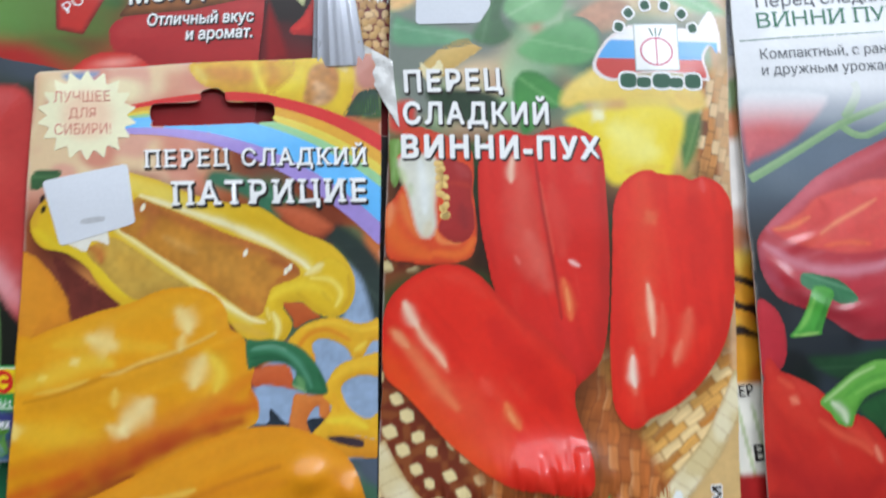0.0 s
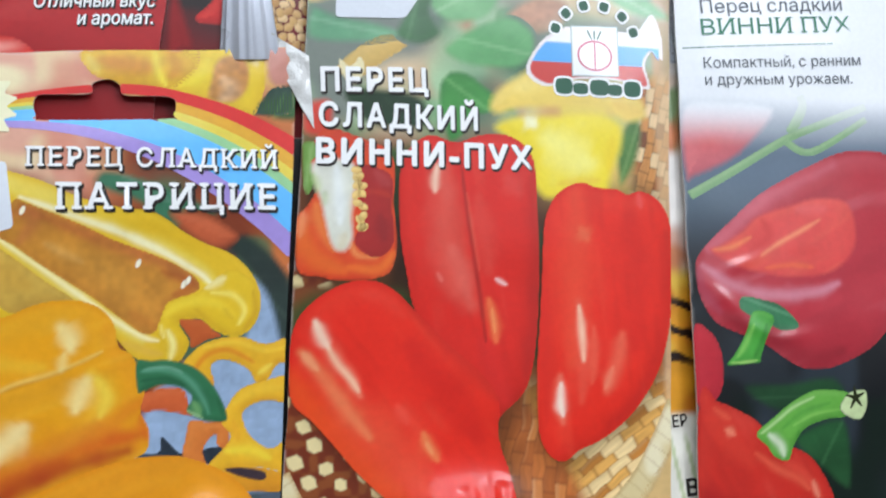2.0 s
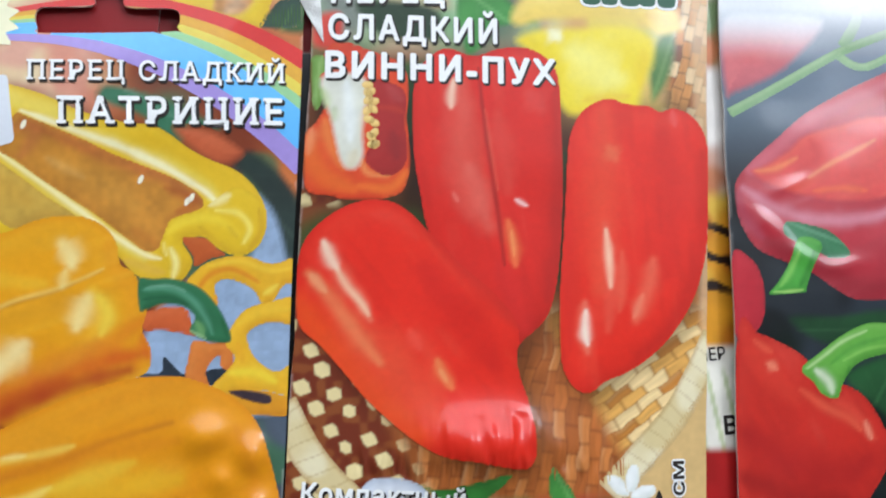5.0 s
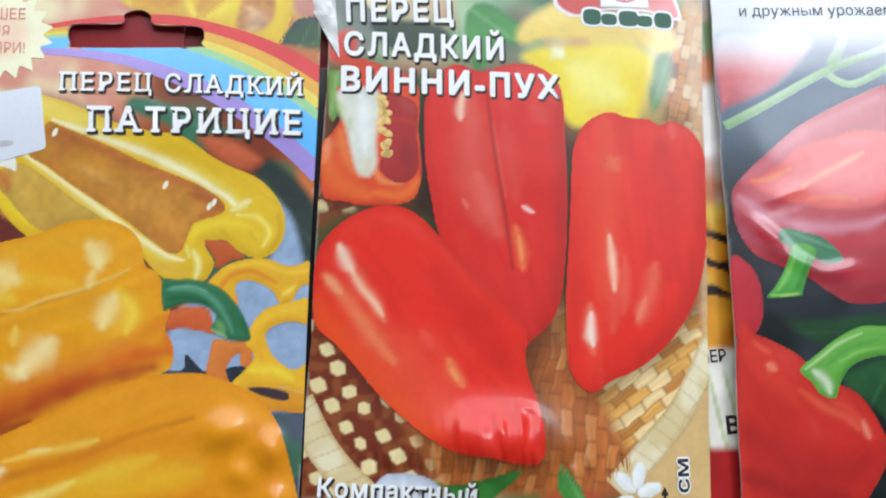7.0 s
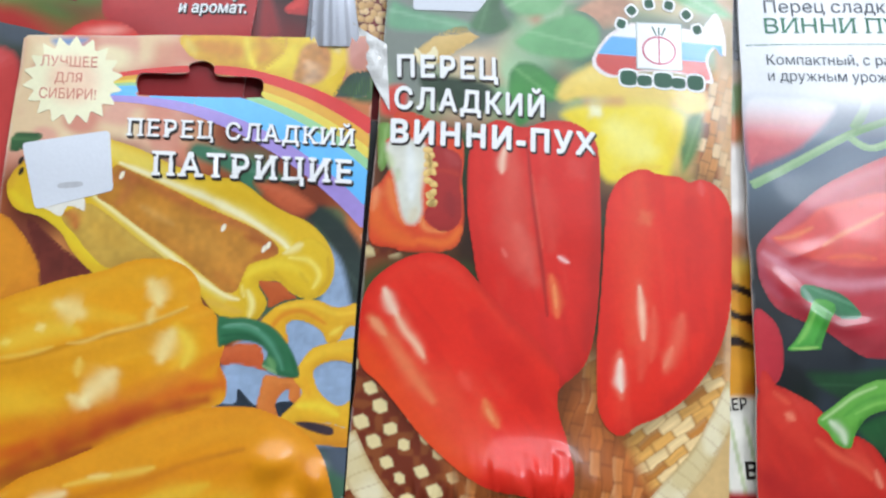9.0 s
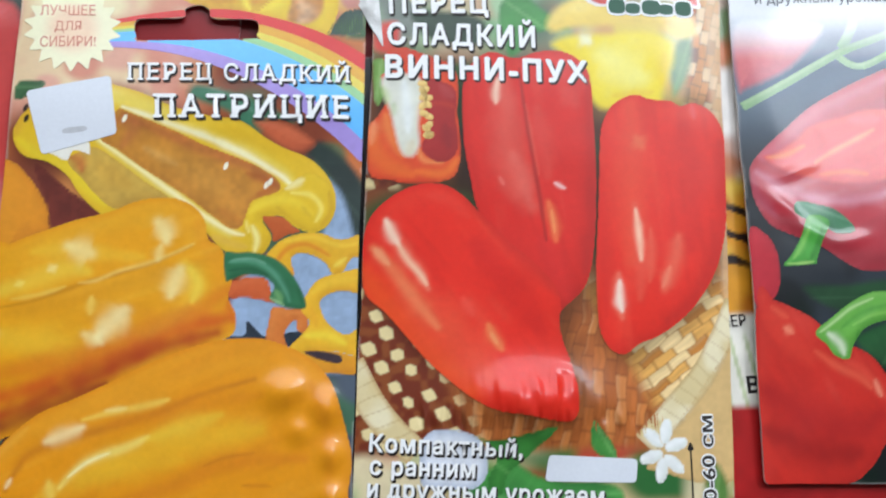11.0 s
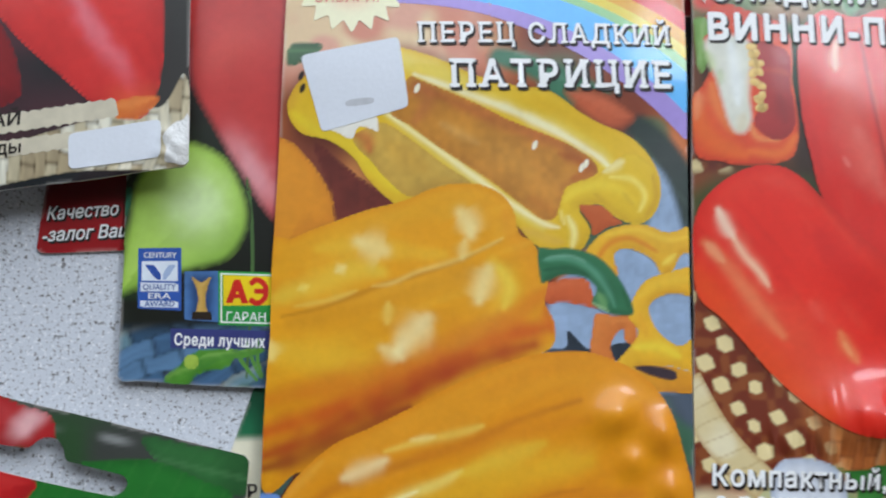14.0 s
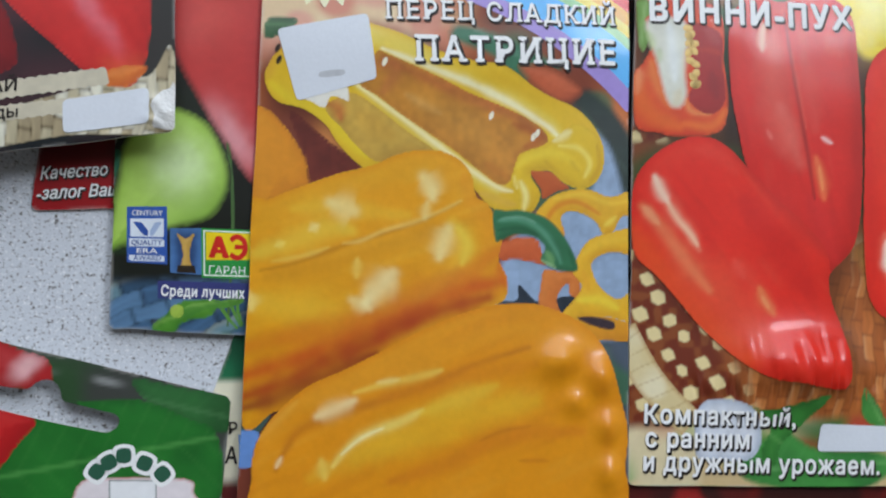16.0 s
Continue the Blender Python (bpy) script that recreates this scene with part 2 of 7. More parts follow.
class Packet:
    """A flat paper packet lying at a height: its quad in millimetres, a printed sheet, and things printed or stuck on it."""

    def __init__(self, name, label, quad, z, ground, bulge=0.8, thick=0.5, hole=None, step=0.5, waves=0.3, swell=(), material=None, seed=1, round_corner=0.8, crimp=()):
        self.quad, self.z0, self.bulge, self.waves, self.swell, self.seed, self.crimp = np.array(quad, float), z, bulge, waves, swell, seed, crimp
        self.mid = self.quad.mean(0)
        self.hole = None if hole is None else rounded(hole, 6)
        self.material = material or GLOSS
        self.ground, self.drawn = ground, []
        self.thing = tagged(new(name), label, "seed packet", "seed packets on the table")
        self.thing.location = (self.mid[0] / 1000, self.mid[1] / 1000, z / 1000)
        p, n = self.quad, 4
        poly = []
        for i in range(n):
            a, b = p[i] - p[i - 1], p[(i + 1) % n] - p[i]
            poly += [p[i] - a / np.linalg.norm(a) * round_corner, p[i] + b / np.linalg.norm(b) * round_corner]
        q = np.array(poly)
        cuts = [q[i] + (q[(i + 1) % len(q)] - q[i]) * s for i in range(len(q)) for s in np.arange(24) / 24]
        self.edge = np.array(cuts)
        # Cut paper edges waver a little.
        away = (self.edge - self.mid) / np.linalg.norm(self.edge - self.mid, axis=1)[:, None]
        self.edge = self.edge - away * (0.5 * grain(self.edge[:, 0], self.edge[:, 1], 9, seed) ** 2)[:, None]
        x, y, quads, d, way = sheet_cells(self.edge, step, hole=self.hole)
        top = self.place(x, y, 0.0)
        colours = ground(x, y)
        rim = smooth(0.45 - d, 0, 0.35)
        colours = mix(colours, ink("d8d2ca"), rim * 0.3 * (grain(x, y, 6, seed + 3) > 0.35))
        under = top - (0, 0, thick / 1000)
        edges = np.sort(np.concatenate([quads[:, [0, 1]], quads[:, [1, 2]], quads[:, [2, 3]], quads[:, [3, 0]]]), 1)
        raw = np.concatenate([quads[:, [0, 1]], quads[:, [1, 2]], quads[:, [2, 3]], quads[:, [3, 0]]])
        key = edges[:, 0] * len(x) + edges[:, 1]
        _, first, many = np.unique(key, return_index=True, return_counts=True)
        open_edges = raw[first[many == 1]]
        m = len(x)
        sides = np.stack([open_edges[:, 1], open_edges[:, 0], open_edges[:, 0] + m, open_edges[:, 1] + m], 1) + 2 * m
        faces = np.concatenate([quads, quads[:, ::-1] + m, sides])
        data = mesh_of("printed_sheet", np.concatenate([top, under, top, under]), faces, self.material, np.concatenate([colours, np.tile(ink("e4e0da"), (3 * m, 1))]), len(quads))
        self.sheet = new("printed_sheet", data)
        self.sheet.parent = self.thing

    def place(self, x, y, lift):
        """Places on the packet's buckled face, relative to the packet."""
        d, _ = inside(self.quad, x, y)
        h = self.bulge * (1 - np.exp(-np.maximum(d, 0) / 9)) + self.waves * (grain(x, y, 24, self.seed) - 0.5) + 0.25 * self.waves * (grain(x, y, 8, self.seed + 5) - 0.5)
        for sx, sy, rx, ry, turn, height in self.swell:
            c, s = math.cos(radians(turn)), math.sin(radians(turn))
            u, v = ((x - sx) * c + (y - sy) * s) / rx, (-(x - sx) * s + (y - sy) * c) / ry
            h = h + height * np.exp(-(u * u + v * v))
        for (ax, ay), (bx, by), half, pitch, height in self.crimp:
            # A heat-sealed seam: uneven narrow ridges across it.
            v = (y - ay - (x - ax) * (by - ay) / (bx - ax) - 1.2 * (grain(x, y * 0, 7, 31) - 0.5)) / half
            ridge = grain(x / pitch, y / (pitch * 5), 1, 32) + 0.6 * grain(x / pitch * 1.9, y / (pitch * 4), 1, 33) - 0.8
            h = h + height * ridge * np.exp(-v ** 2) * smooth(x, ax - 2, ax + 3) * smooth(x, bx + 2, bx - 3) * (0.4 + 0.6 * grain(x, y, 9, 34))
        return np.stack([x - self.mid[0], y - self.mid[1], h + lift], 1) / 1000

    def printed(self, x, y):
        """The colours printed so far at some places."""
        c = self.ground(x, y)
        for poly, paint, feather in self.drawn:
            lo, hi = poly.min(0), poly.max(0)
            at = np.flatnonzero((x > lo[0]) & (x < hi[0]) & (y > lo[1]) & (y < hi[1]))
            if not len(at):
                continue
            d, near = inside(poly, x[at], y[at])
            at, near, d = at[d > 0], near[d > 0], d[d > 0]
            if len(at):
                way = near - np.stack([x[at], y[at]], 1)
                way /= np.linalg.norm(way, axis=1)[:, None] + 1e-6
                c[at] = mix(c[at], paint(x[at], y[at], d, way), smooth(d, -0.05, feather + 0.01))
        return c

    def shape(self, name, outline, paint, layer=1, step=0.6, sharp=False, label="", material=None, feather=None, parent=None):
        """One drawn thing of the print, as a thin inked layer on the sheet."""
        poly = np.array(outline, float) if sharp else rounded(outline)
        if sharp:
            poly = np.array([poly[i] + (poly[(i + 1) % len(poly)] - poly[i]) * s for i in range(len(poly)) for s in np.arange(4) / 4])
        x, y, quads, d, way = sheet_cells(poly, step, cut=self.edge, hole=self.hole)
        if not len(quads):
            return None
        feather = feather if feather is not None else 0.0 if sharp else 0.3
        colours = paint(x, y, d, way)
        rim = np.flatnonzero(d < feather)
        if len(rim):
            # The ink runs softly into what is printed beneath it.
            colours[rim] = mix(self.printed(x[rim], y[rim]), colours[rim], smooth(d[rim], -0.05, feather))
        if material is None:
            self.drawn.append((poly, paint, feather))
        ob = new(name, mesh_of(name, self.place(x, y, LAYER * layer), quads, material or INK, colours))
        ob.parent = parent or self.thing
        return tagged(ob, label)

    def text(self, words, a, b, height, material, layer=8, bold=0.02, halo=None, halo_by=0.05, lean=0.0, drop=(0.25, -0.25), name="lettering", serif=False, track=0.0):
        """A line of writing from a to b (millimetres on the base line), with capitals of that height, and a halo or shadow behind it."""
        a, b = np.array(a, float), np.array(b, float)
        right = (b - a) / np.linalg.norm(b - a)
        up = np.array([-right[1], right[0]])
        ref, _ = glyphs(words, 0.0, track)
        x0, x1 = ref[:, 0].min(), ref[:, 0].max()
        for weight, mat, lift, by in ((halo_by, halo, layer - 1.5, drop), (bold, material, layer, (0, 0))):
            if mat is None:
                continue
            pts, faces = with_serifs(words, weight, track) if serif else glyphs(words, weight, track)
            u = (pts[:, 0] - x0) / (x1 - x0) * np.linalg.norm(b - a)
            v = pts[:, 1] / 0.729 * height
            q = a + (u + lean * v)[:, None] * right + v[:, None] * up + np.array(by)
            ob = new(name if mat is material else "lettering_shadow", mesh_of(name, self.place(q[:, 0], q[:, 1], LAYER * lift + 0.004 * (np.arange(len(q)) * 10 // len(q))), faces, mat))
            ob.parent = self.thing

    def sticker(self, outline, label, tilt=0.0):
        """A price label stuck on the packet: a thing of paper with a thickness of its own."""
        poly, m = np.array(outline, float), len(outline)
        edge = []
        for i in range(m):
            # Rounded corners, then points along the side.
            p, q, z = poly[i], poly[(i + 1) % m], poly[i - 1]
            u, v = (q - p) / np.linalg.norm(q - p), (z - p) / np.linalg.norm(z - p)
            edge += [p + v * 1.0 * (1 - s) ** 2 + u * 1.0 * s ** 2 for s in np.arange(5) / 4]
            stop = q - u * 1.0
            edge += [p + u + (stop - p - u) * s for s in (0.2, 0.4, 0.6, 0.8)]
        x, y, quads, d, way = sheet_cells(np.array(edge), 0.5)
        top = self.place(x, y, 0.19)
        m = len(x)
        raw = np.concatenate([quads[:, [0, 1]], quads[:, [1, 2]], quads[:, [2, 3]], quads[:, [3, 0]]])
        key = np.sort(raw, 1)
        _, first, many = np.unique(key[:, 0] * m + key[:, 1], return_index=True, return_counts=True)
        rim = raw[first[many == 1]]
        sides = np.stack([rim[:, 1], rim[:, 0], rim[:, 0] + m, rim[:, 1] + m], 1) + 2 * m
        ob = new("price_sticker", mesh_of("price_sticker", np.concatenate([top, top - (0, 0, 0.0002)] * 2), np.concatenate([quads, quads[:, ::-1] + m, sides]), STICKER, None, len(quads)))
        ob.parent = self.thing
        return tagged(ob, label)


GLYPHS, LETTERS = {}, {}
# Where a letter's stems stand: at its left (l), right (r) or middle (m); low and high ends.
STEMS = {"П": ("lr", "lr"), "Е": ("l", "l"), "Р": ("l", "l"), "Ц": ("l", "lr"), "Л": ("lr", "r"), "А": ("lr", ""), "Д": ("", "r"), "К": ("lr", "lr"), "И": ("lr", "lr"), "Й": ("lr", "lr"), "Т": ("m", "")}


def with_serifs(words, weight, track=0.0):
    """The words with short bars across the ends of their stems."""
    pts, faces = glyphs(words, weight, track)
    pts, faces = pts.copy(), list(faces)
    for i, letter in enumerate(words):
        if letter not in STEMS:
            continue
        one, _ = glyphs(letter, 0.0)
        right = glyphs(words[:i + 1], 0.0, track)[0][:, 0].max()
        left = right - (one[:, 0].max() - one[:, 0].min())
        if letter == "Ц":
            right -= 0.09
        at = {"l": left + 0.05, "r": right - 0.05, "m": (left + right) / 2}
        for ends, level in zip(STEMS[letter], (0.03, 0.70)):
            for side in ends:
                n, g = len(pts), weight * 0.8
                x, hx, hy = at[side], 0.115 + g, 0.026 + g
                pts = np.concatenate([pts, [(x - hx, level - hy), (x + hx, level - hy), (x + hx, level + hy), (x - hx, level + hy)]])
                faces.append([n, n + 1, n + 2, n + 3])
    return pts, faces


def letter(words):
    """The built-in font's flat mesh of some words."""
    if words not in LETTERS:
        curve = bpy.data.curves.new("letters", "FONT")
        curve.body, curve.size, curve.resolution_u = words, 1.0, 3
        ob = bpy.data.objects.new("letters", curve)
        data = bpy.data.meshes.new_from_object(ob)
        pts, shapes = np.array([v.co[:2] for v in data.vertices]), [list(p.vertices) for p in data.polygons]
        if words == "н":
            shapes = [[0, 1, 2, 3], [4, 5, 6, 7], [8, 9, 10, 11]]
        if words == "ь":
            # A stem, two bars and a half ring.
            ring = [(0.34 + r * math.cos(a), 0.165 + r * math.sin(a)) for r in (0.165, 0.09) for a in np.linspace(-math.pi / 2, math.pi / 2, 9)]
            pts = np.array([(0.08, 0), (0.163, 0), (0.163, 0.542), (0.08, 0.542), (0.12, 0), (0.34, 0), (0.34, 0.075), (0.12, 0.075), (0.12, 0.255), (0.34, 0.255), (0.34, 0.33), (0.12, 0.33), *ring])
            shapes = [[0, 1, 2, 3], [4, 5, 6, 7], [8, 9, 10, 11]] + [[12 + k, 13 + k, 22 + k, 21 + k] for k in range(8)]
        LETTERS[words] = pts, shapes
        bpy.data.objects.remove(ob)
        bpy.data.curves.remove(curve)
        bpy.data.meshes.remove(data)
    return LETTERS[words]


def glyphs(words, weight, track=0.0):
    """Flat points and faces of some words, letter by letter; a bold face is the plain one struck several times round a small circle."""
    if (words, weight, track) not in GLYPHS:
        body = words.replace("ы", "ьı")
        one, shapes = [], []
        for i, sign in enumerate(body):
            if sign == " ":
                continue
            pts, faces = letter(sign)
            shift = letter(body[:i + 1].replace("н", "п"))[0][:, 0].max() - pts[:, 0].max()
            n = sum(map(len, one))
            one.append(pts + (shift + track * i, 0))
            shapes += [[k + n for k in f] for f in faces]
        one = np.concatenate(one)
        turns = 10 if weight > 0 else 1
        pts = [one + max(weight, 0) * np.array([math.cos(k * math.tau / turns), math.sin(k * math.tau / turns)]) for k in range(turns)]
        GLYPHS[words, weight, track] = np.concatenate(pts), [[i + k * len(one) for i in f] for k in range(turns) for f in shapes]
    return GLYPHS[words, weight, track]


def faded(paint, code, lo, hi):
    """A print that pales towards the head of the packet."""
    def paler(x, y, d, way):
        return mix(paint(x, y, d, way), ink(code), smooth(y, lo, hi))

    return paler


def pinked(a, b, c, e, teeth=36, depth=0.45):
    """A band from a to b along its top and c to e back along its bottom, with zigzag edges."""
    out = []
    for p, q, up in ((np.array(a), np.array(b), 1), (np.array(c), np.array(e), -1)):
        for k in range(teeth + 1):
            out.append(p + (q - p) * k / teeth + np.array([0, depth * up * (k % 2)]))
    return np.array(out)


def flesh(base, dark, pale, depth, marks=(), light=(-0.4, 0.9), seed=1, mottle=0.1, along=None, shade=0.5):
    """The print of a glossy vegetable: a dark turn at the edge, mottling, streaks along its length, and marks (x, y, long, wide, turn, colour, amount)."""
    base, dark, pale = ink(base), ink(dark), ink(pale)

    def paint(x, y, d, way):
        k = np.clip(d / depth, 0, 1)
        c = mix(np.tile(dark, (len(x), 1)), base, smooth(k, -1.0, 0.45))
        facing = (way * np.array(light)).sum(1) * (1 - k)
        c = mix(c, pale, np.clip(facing, 0, 1) * 0.22 * smooth(k, 0.05, 0.4))
        c = mix(c, dark, np.clip(-facing, 0, 1) * shade)
        if along is not None:
            a, s = math.cos(radians(along)), math.sin(radians(along))
            u, v = x * a + y * s, -x * s + y * a
            streak = grain(u / 9, v / 1.5, 1, seed + 4) * 0.6 + grain(u / 16, v / 4, 1, seed + 6) * 0.6
            c = mix(c, dark, 0.16 * smooth(streak, 0.62, 1.0))
            c = mix(c, pale, 0.2 * smooth(-streak, -0.5, -0.1))
        for mark in marks:
            if len(mark) == 4:
                # A curved ridge or crease: its line, width, colour and amount.
                line, wide, colour, amount = mark
                p = rounded(line, 5, closed=False)
                e = p[1:] - p[:-1]
                w = np.stack([x, y], 1)[:, None] - p[None, :-1]
                k2 = np.clip((w * e).sum(2) / ((e ** 2).sum(1) + 1e-9), 0, 1)
                off = np.sqrt(((w - k2[..., None] * e) ** 2).sum(2))
                best = off.argmin(1)
                share = (best + k2[np.arange(len(x)), best]) / len(e)
                thin = 0.35 + 0.65 * np.sin(np.pi * np.clip(share, 0.02, 0.98)) ** 0.6
                far = off.min(1) * (0.8 + 0.4 * grain(x, y, 2.2, seed + 12)) / (wide * thin)
                c = mix(c, ink(colour), amount * np.exp(-np.abs(far) ** 2.1) * (0.75 + 0.25 * grain(x, y, 3, seed + 13)))
                continue
            mx, my, long, wide, turn, colour, amount = mark
            a, s = math.cos(radians(turn)), math.sin(radians(turn))
            wob = min(wide, 1.6) * (0.9 * (grain(x, y, 5, seed + 9) - 0.5) + 0.6 * (grain(x, y, 1.8, seed + 10) - 0.5))
            u, v = ((x - mx) * a + (y - my) * s + wob) / long, (-(x - mx) * s + (y - my) * a + wob) / wide
            c = mix(c, ink(colour), amount * np.exp(-(np.abs(u) ** 2.5 + np.abs(v) ** (3.2 if amount > 0.7 else 2))))
        return c * (1 + mottle * (grain(x, y, 4, seed) - 0.5) + 0.8 * mottle * (grain(x, y, 1.1, seed + 2) - 0.5))[:, None]

    return paint


def plain(code, vary=0.08, seed=1, fade=None):
    def paint(x, y, d, way):
        c = np.tile(ink(code), (len(x), 1))
        if fade:
            c = mix(c, ink(fade[0]), smooth(fade[1] - d, 0, fade[1]))
        return c * (1 + vary * (grain(x, y, 3, seed) - 0.5) + vary * (grain(x, y, 0.9, seed + 1) - 0.5))[:, None]

    return paint


def leaf(base, dark, vein, axis, seed=1):
    """The print of a leaf with a midrib along the axis (x, y, turn) and side veins."""
    def paint(x, y, d, way):
        a, s = math.cos(radians(axis[2])), math.sin(radians(axis[2]))
        u, v = (x - axis[0]) * a + (y - axis[1]) * s, -(x - axis[0]) * s + (y - axis[1]) * a
        c = mix(np.tile(ink(base), (len(x), 1)), ink(dark), 0.7 * grain(x, y, 6, seed) + 0.3 * smooth(2 - d, 0, 2))
        side = np.abs(((u - np.abs(v) * 0.7) / 4.5) % 1 - 0.5)
        c = mix(c, ink(vein), 0.05 * smooth(0.12 - side, 0, 0.12) + 0.3 * smooth(0.6 - np.abs(v), 0, 0.4))
        return c * (1 + 0.12 * (grain(x, y, 1.5, seed + 1) - 0.5))[:, None]

    return paint


def chips(x, y, long, wide, turn, tones, gap, seed):
    """Plaited flat strips: staggered short runs, each with a tone of its own, a lit upper edge and dark ends."""
    a, s = math.cos(radians(turn)), math.sin(radians(turn))
    bend = 1.3 * (grain(x, y, 12, seed) - 0.5) + 0.35 * (grain(x, y, 3, seed + 8) - 0.5)
    u, v = (x * a + y * s) / long + 0.25 * bend, (-x * s + y * a) / wide + bend
    row = np.floor(v)
    u = u + 0.5 * (row % 2) + 0.3 * grain(row * 5 + 0.5, row * 0 + 0.5, 1, seed + 1)
    run = np.floor(u)
    pick = grain(run * 7 + 0.5, row * 7 + 0.5, 1, seed + 2)
    c = np.tile(ink(tones[0]), (len(x), 1))
    for i, tone in enumerate(tones[1:]):
        c[pick > (i + 1) / len(tones)] = ink(tone)
    fu, fv = np.abs(u - run - 0.5) * 2, v - row
    c = c * (0.85 + 0.3 * grain(u * 1.2, v * 5, 1, seed + 4))[:, None]
    c = mix(c, ink(tones[-1]) * 0.5 + 0.35 * ink("f6e0b0"), 0.4 * smooth(fv, 0.5, 0.85) * smooth(pick, 0.4, 0.9))
    return mix(c, ink(gap), np.clip(0.55 * smooth(fu, 0.78, 1.0) + 0.6 * smooth(np.abs(fv - 0.5), 0.36, 0.5) * (0.35 + 0.65 * grain(x, y, 3, seed + 5)), 0, 0.9))


def peep_holes(x, y, size, light, dark, turn, seed):
    """Open basketwork: uneven pale gaps between brown strips."""
    a, s = math.cos(radians(turn)), math.sin(radians(turn))
    u, v = (x * a + y * s) / size, (-x * s + y * a) / size
    i, j = np.floor(u), np.floor(v)
    ru, rv, rr = (grain(i * 7.0 + 0.5, j * 7.0 + 0.5, 1.0, seed + k) for k in range(3))
    du, dv = u - i - 0.5 - 0.4 * (ru - 0.5), v - j - 0.5 - 0.4 * (rv - 0.5)
    gap = np.maximum(np.abs(du) * (0.75 + 0.5 * ru) + np.abs(dv) * (0.2 + 0.5 * rv), np.abs(dv + 0.25 * du) * 1.05) - (0.27 + 0.12 * rr)
    c = mix(np.tile(ink(dark), (len(x), 1)), ink("8a4a26"), smooth(grain(x, y, 1.6, seed), 0.4, 0.8))
    return mix(c, ink(light), smooth(-gap, 0, 0.07))


def pressed(c, x, y, outlines, reach, amount, shift=(0.8, -0.8)):
    """The printed picture's own soft dark beside and under its vegetables."""
    for outline in outlines:
        d, _ = inside(rounded(outline, 4), x - shift[0], y - shift[1])
        c = c * (1 - amount * smooth(d, -reach, reach * 0.3))[:, None]
    return c


def blur_patches(x, y, codes, size, seed):
    """Out-of-focus background of soft colour patches."""
    c = np.tile(ink(codes[0]), (len(x), 1))
    for i, code in enumerate(codes[1:]):
        c = mix(c, ink(code), smooth(grain(x, y, size * (1 + 0.3 * i), seed + 3 * i), 0.45, 0.75))
    return c


def closed_band(outer, inner, k0, k1, side):
    """The outline of one half of a band between two lines, from share k0 to k1 of the way."""
    o, i = rounded(outer, 6, False), rounded(inner, 6, False)
    cut = 13
    o, i = (o[cut:], i[cut:]) if side else (o[:cut + 1], i[:cut + 1])
    return np.concatenate([o + (i - o) * k0, (o + (i - o) * k1)[::-1]])


# ---- lower packets, half hidden ----
def ground_n(x, y):
    c = np.tile(ink("2c2422"), (len(x), 1))
    c = mix(c, ink("6d1418"), smooth(grain(x, y, 9, 4), 0.5, 0.8))
    c = mix(c, ink("7a1418"), smooth(20 - y, 0, 4))
    return mix(c, ink("5a1a1c"), smooth(x, -8, -4) * smooth(y, 30, 36))


packet = Packet("seed_packet", "dark seed packet with printed seeds, under other packets", [(-34, 5), (3, 5), (3, 62), (-34, 62)], 0.6, ground_n, seed=11)
packet.shape("printed_pepper", [(-29, 36.5), (-25, 26.5), (-24.5, 21.5), (-30, 21.5)], flesh("8d1418", "3d0a0e", "c03030", 4), 1, feather=1.6)
packet.shape("printed_pepper", [(-24.5, 28.5), (-21.5, 32), (-18, 37), (-18, 28.5), (-21.5, 27.5)], flesh("cc2a26", "7a1014", "e86a5c", 3), 1)
packet.shape("printed_leaf", [(-26.5, 38.5), (-21.5, 41), (-18, 39), (-20.5, 36), (-21, 34), (-23.5, 36.5)], leaf("d9d6a8", "8f9a60", "eeeccb", (-22, 38, 60)), 2)
packet.text("ДЛ", (-6.5, 36.5), (-2.2, 35.5), 2.6, WHITE_INK, 8, 0.01)
random.seed(5)
for row in range(10):
    for col in range(7):
        sx, sy = -13.5 + 1.9 * col + 0.95 * (row % 2) + random.uniform(-0.4, 0.4), 24.2 + 1.75 * row + random.uniform(-0.35, 0.35)
        if sx > -1.8 or sx < -17.8 + (sy - 22) * 0.2 or sx > -4.2 + (36.5 - sy) * 0.5:
            continue
        turn = random.uniform(0, 6.28)
        ring = [(sx + 1.25 * math.cos(a) * math.cos(turn) - 0.95 * math.sin(a) * math.sin(turn), sy + 1.25 * math.cos(a) * math.sin(turn) + 0.95 * math.sin(a) * math.cos(turn)) for a in np.arange(8) * math.pi / 4]
        tone = random.choice(["d8b077", "c99f62", "e2bf8a", "b98c52"])
        packet.shape("printed_seed", ring, flesh(tone, "7d5526", "f0d9ae", 0.9, seed=row * 7 + col), 1 + (row + col) % 3, 0.4)


def ground_m(x, y):
    c = blur_patches(x, y, ["7a1418", "3c6a2c", "24361c", "92c060", "b02a24"], 9, 21)
    c = mix(c, ink("4f7a35"), smooth(x, -52, -66) * smooth(y, 22, 28) * 0.8)
    return mix(c, ink("8e1a1e"), smooth(x, -60, -52) * smooth(30 - y, 0, 6))


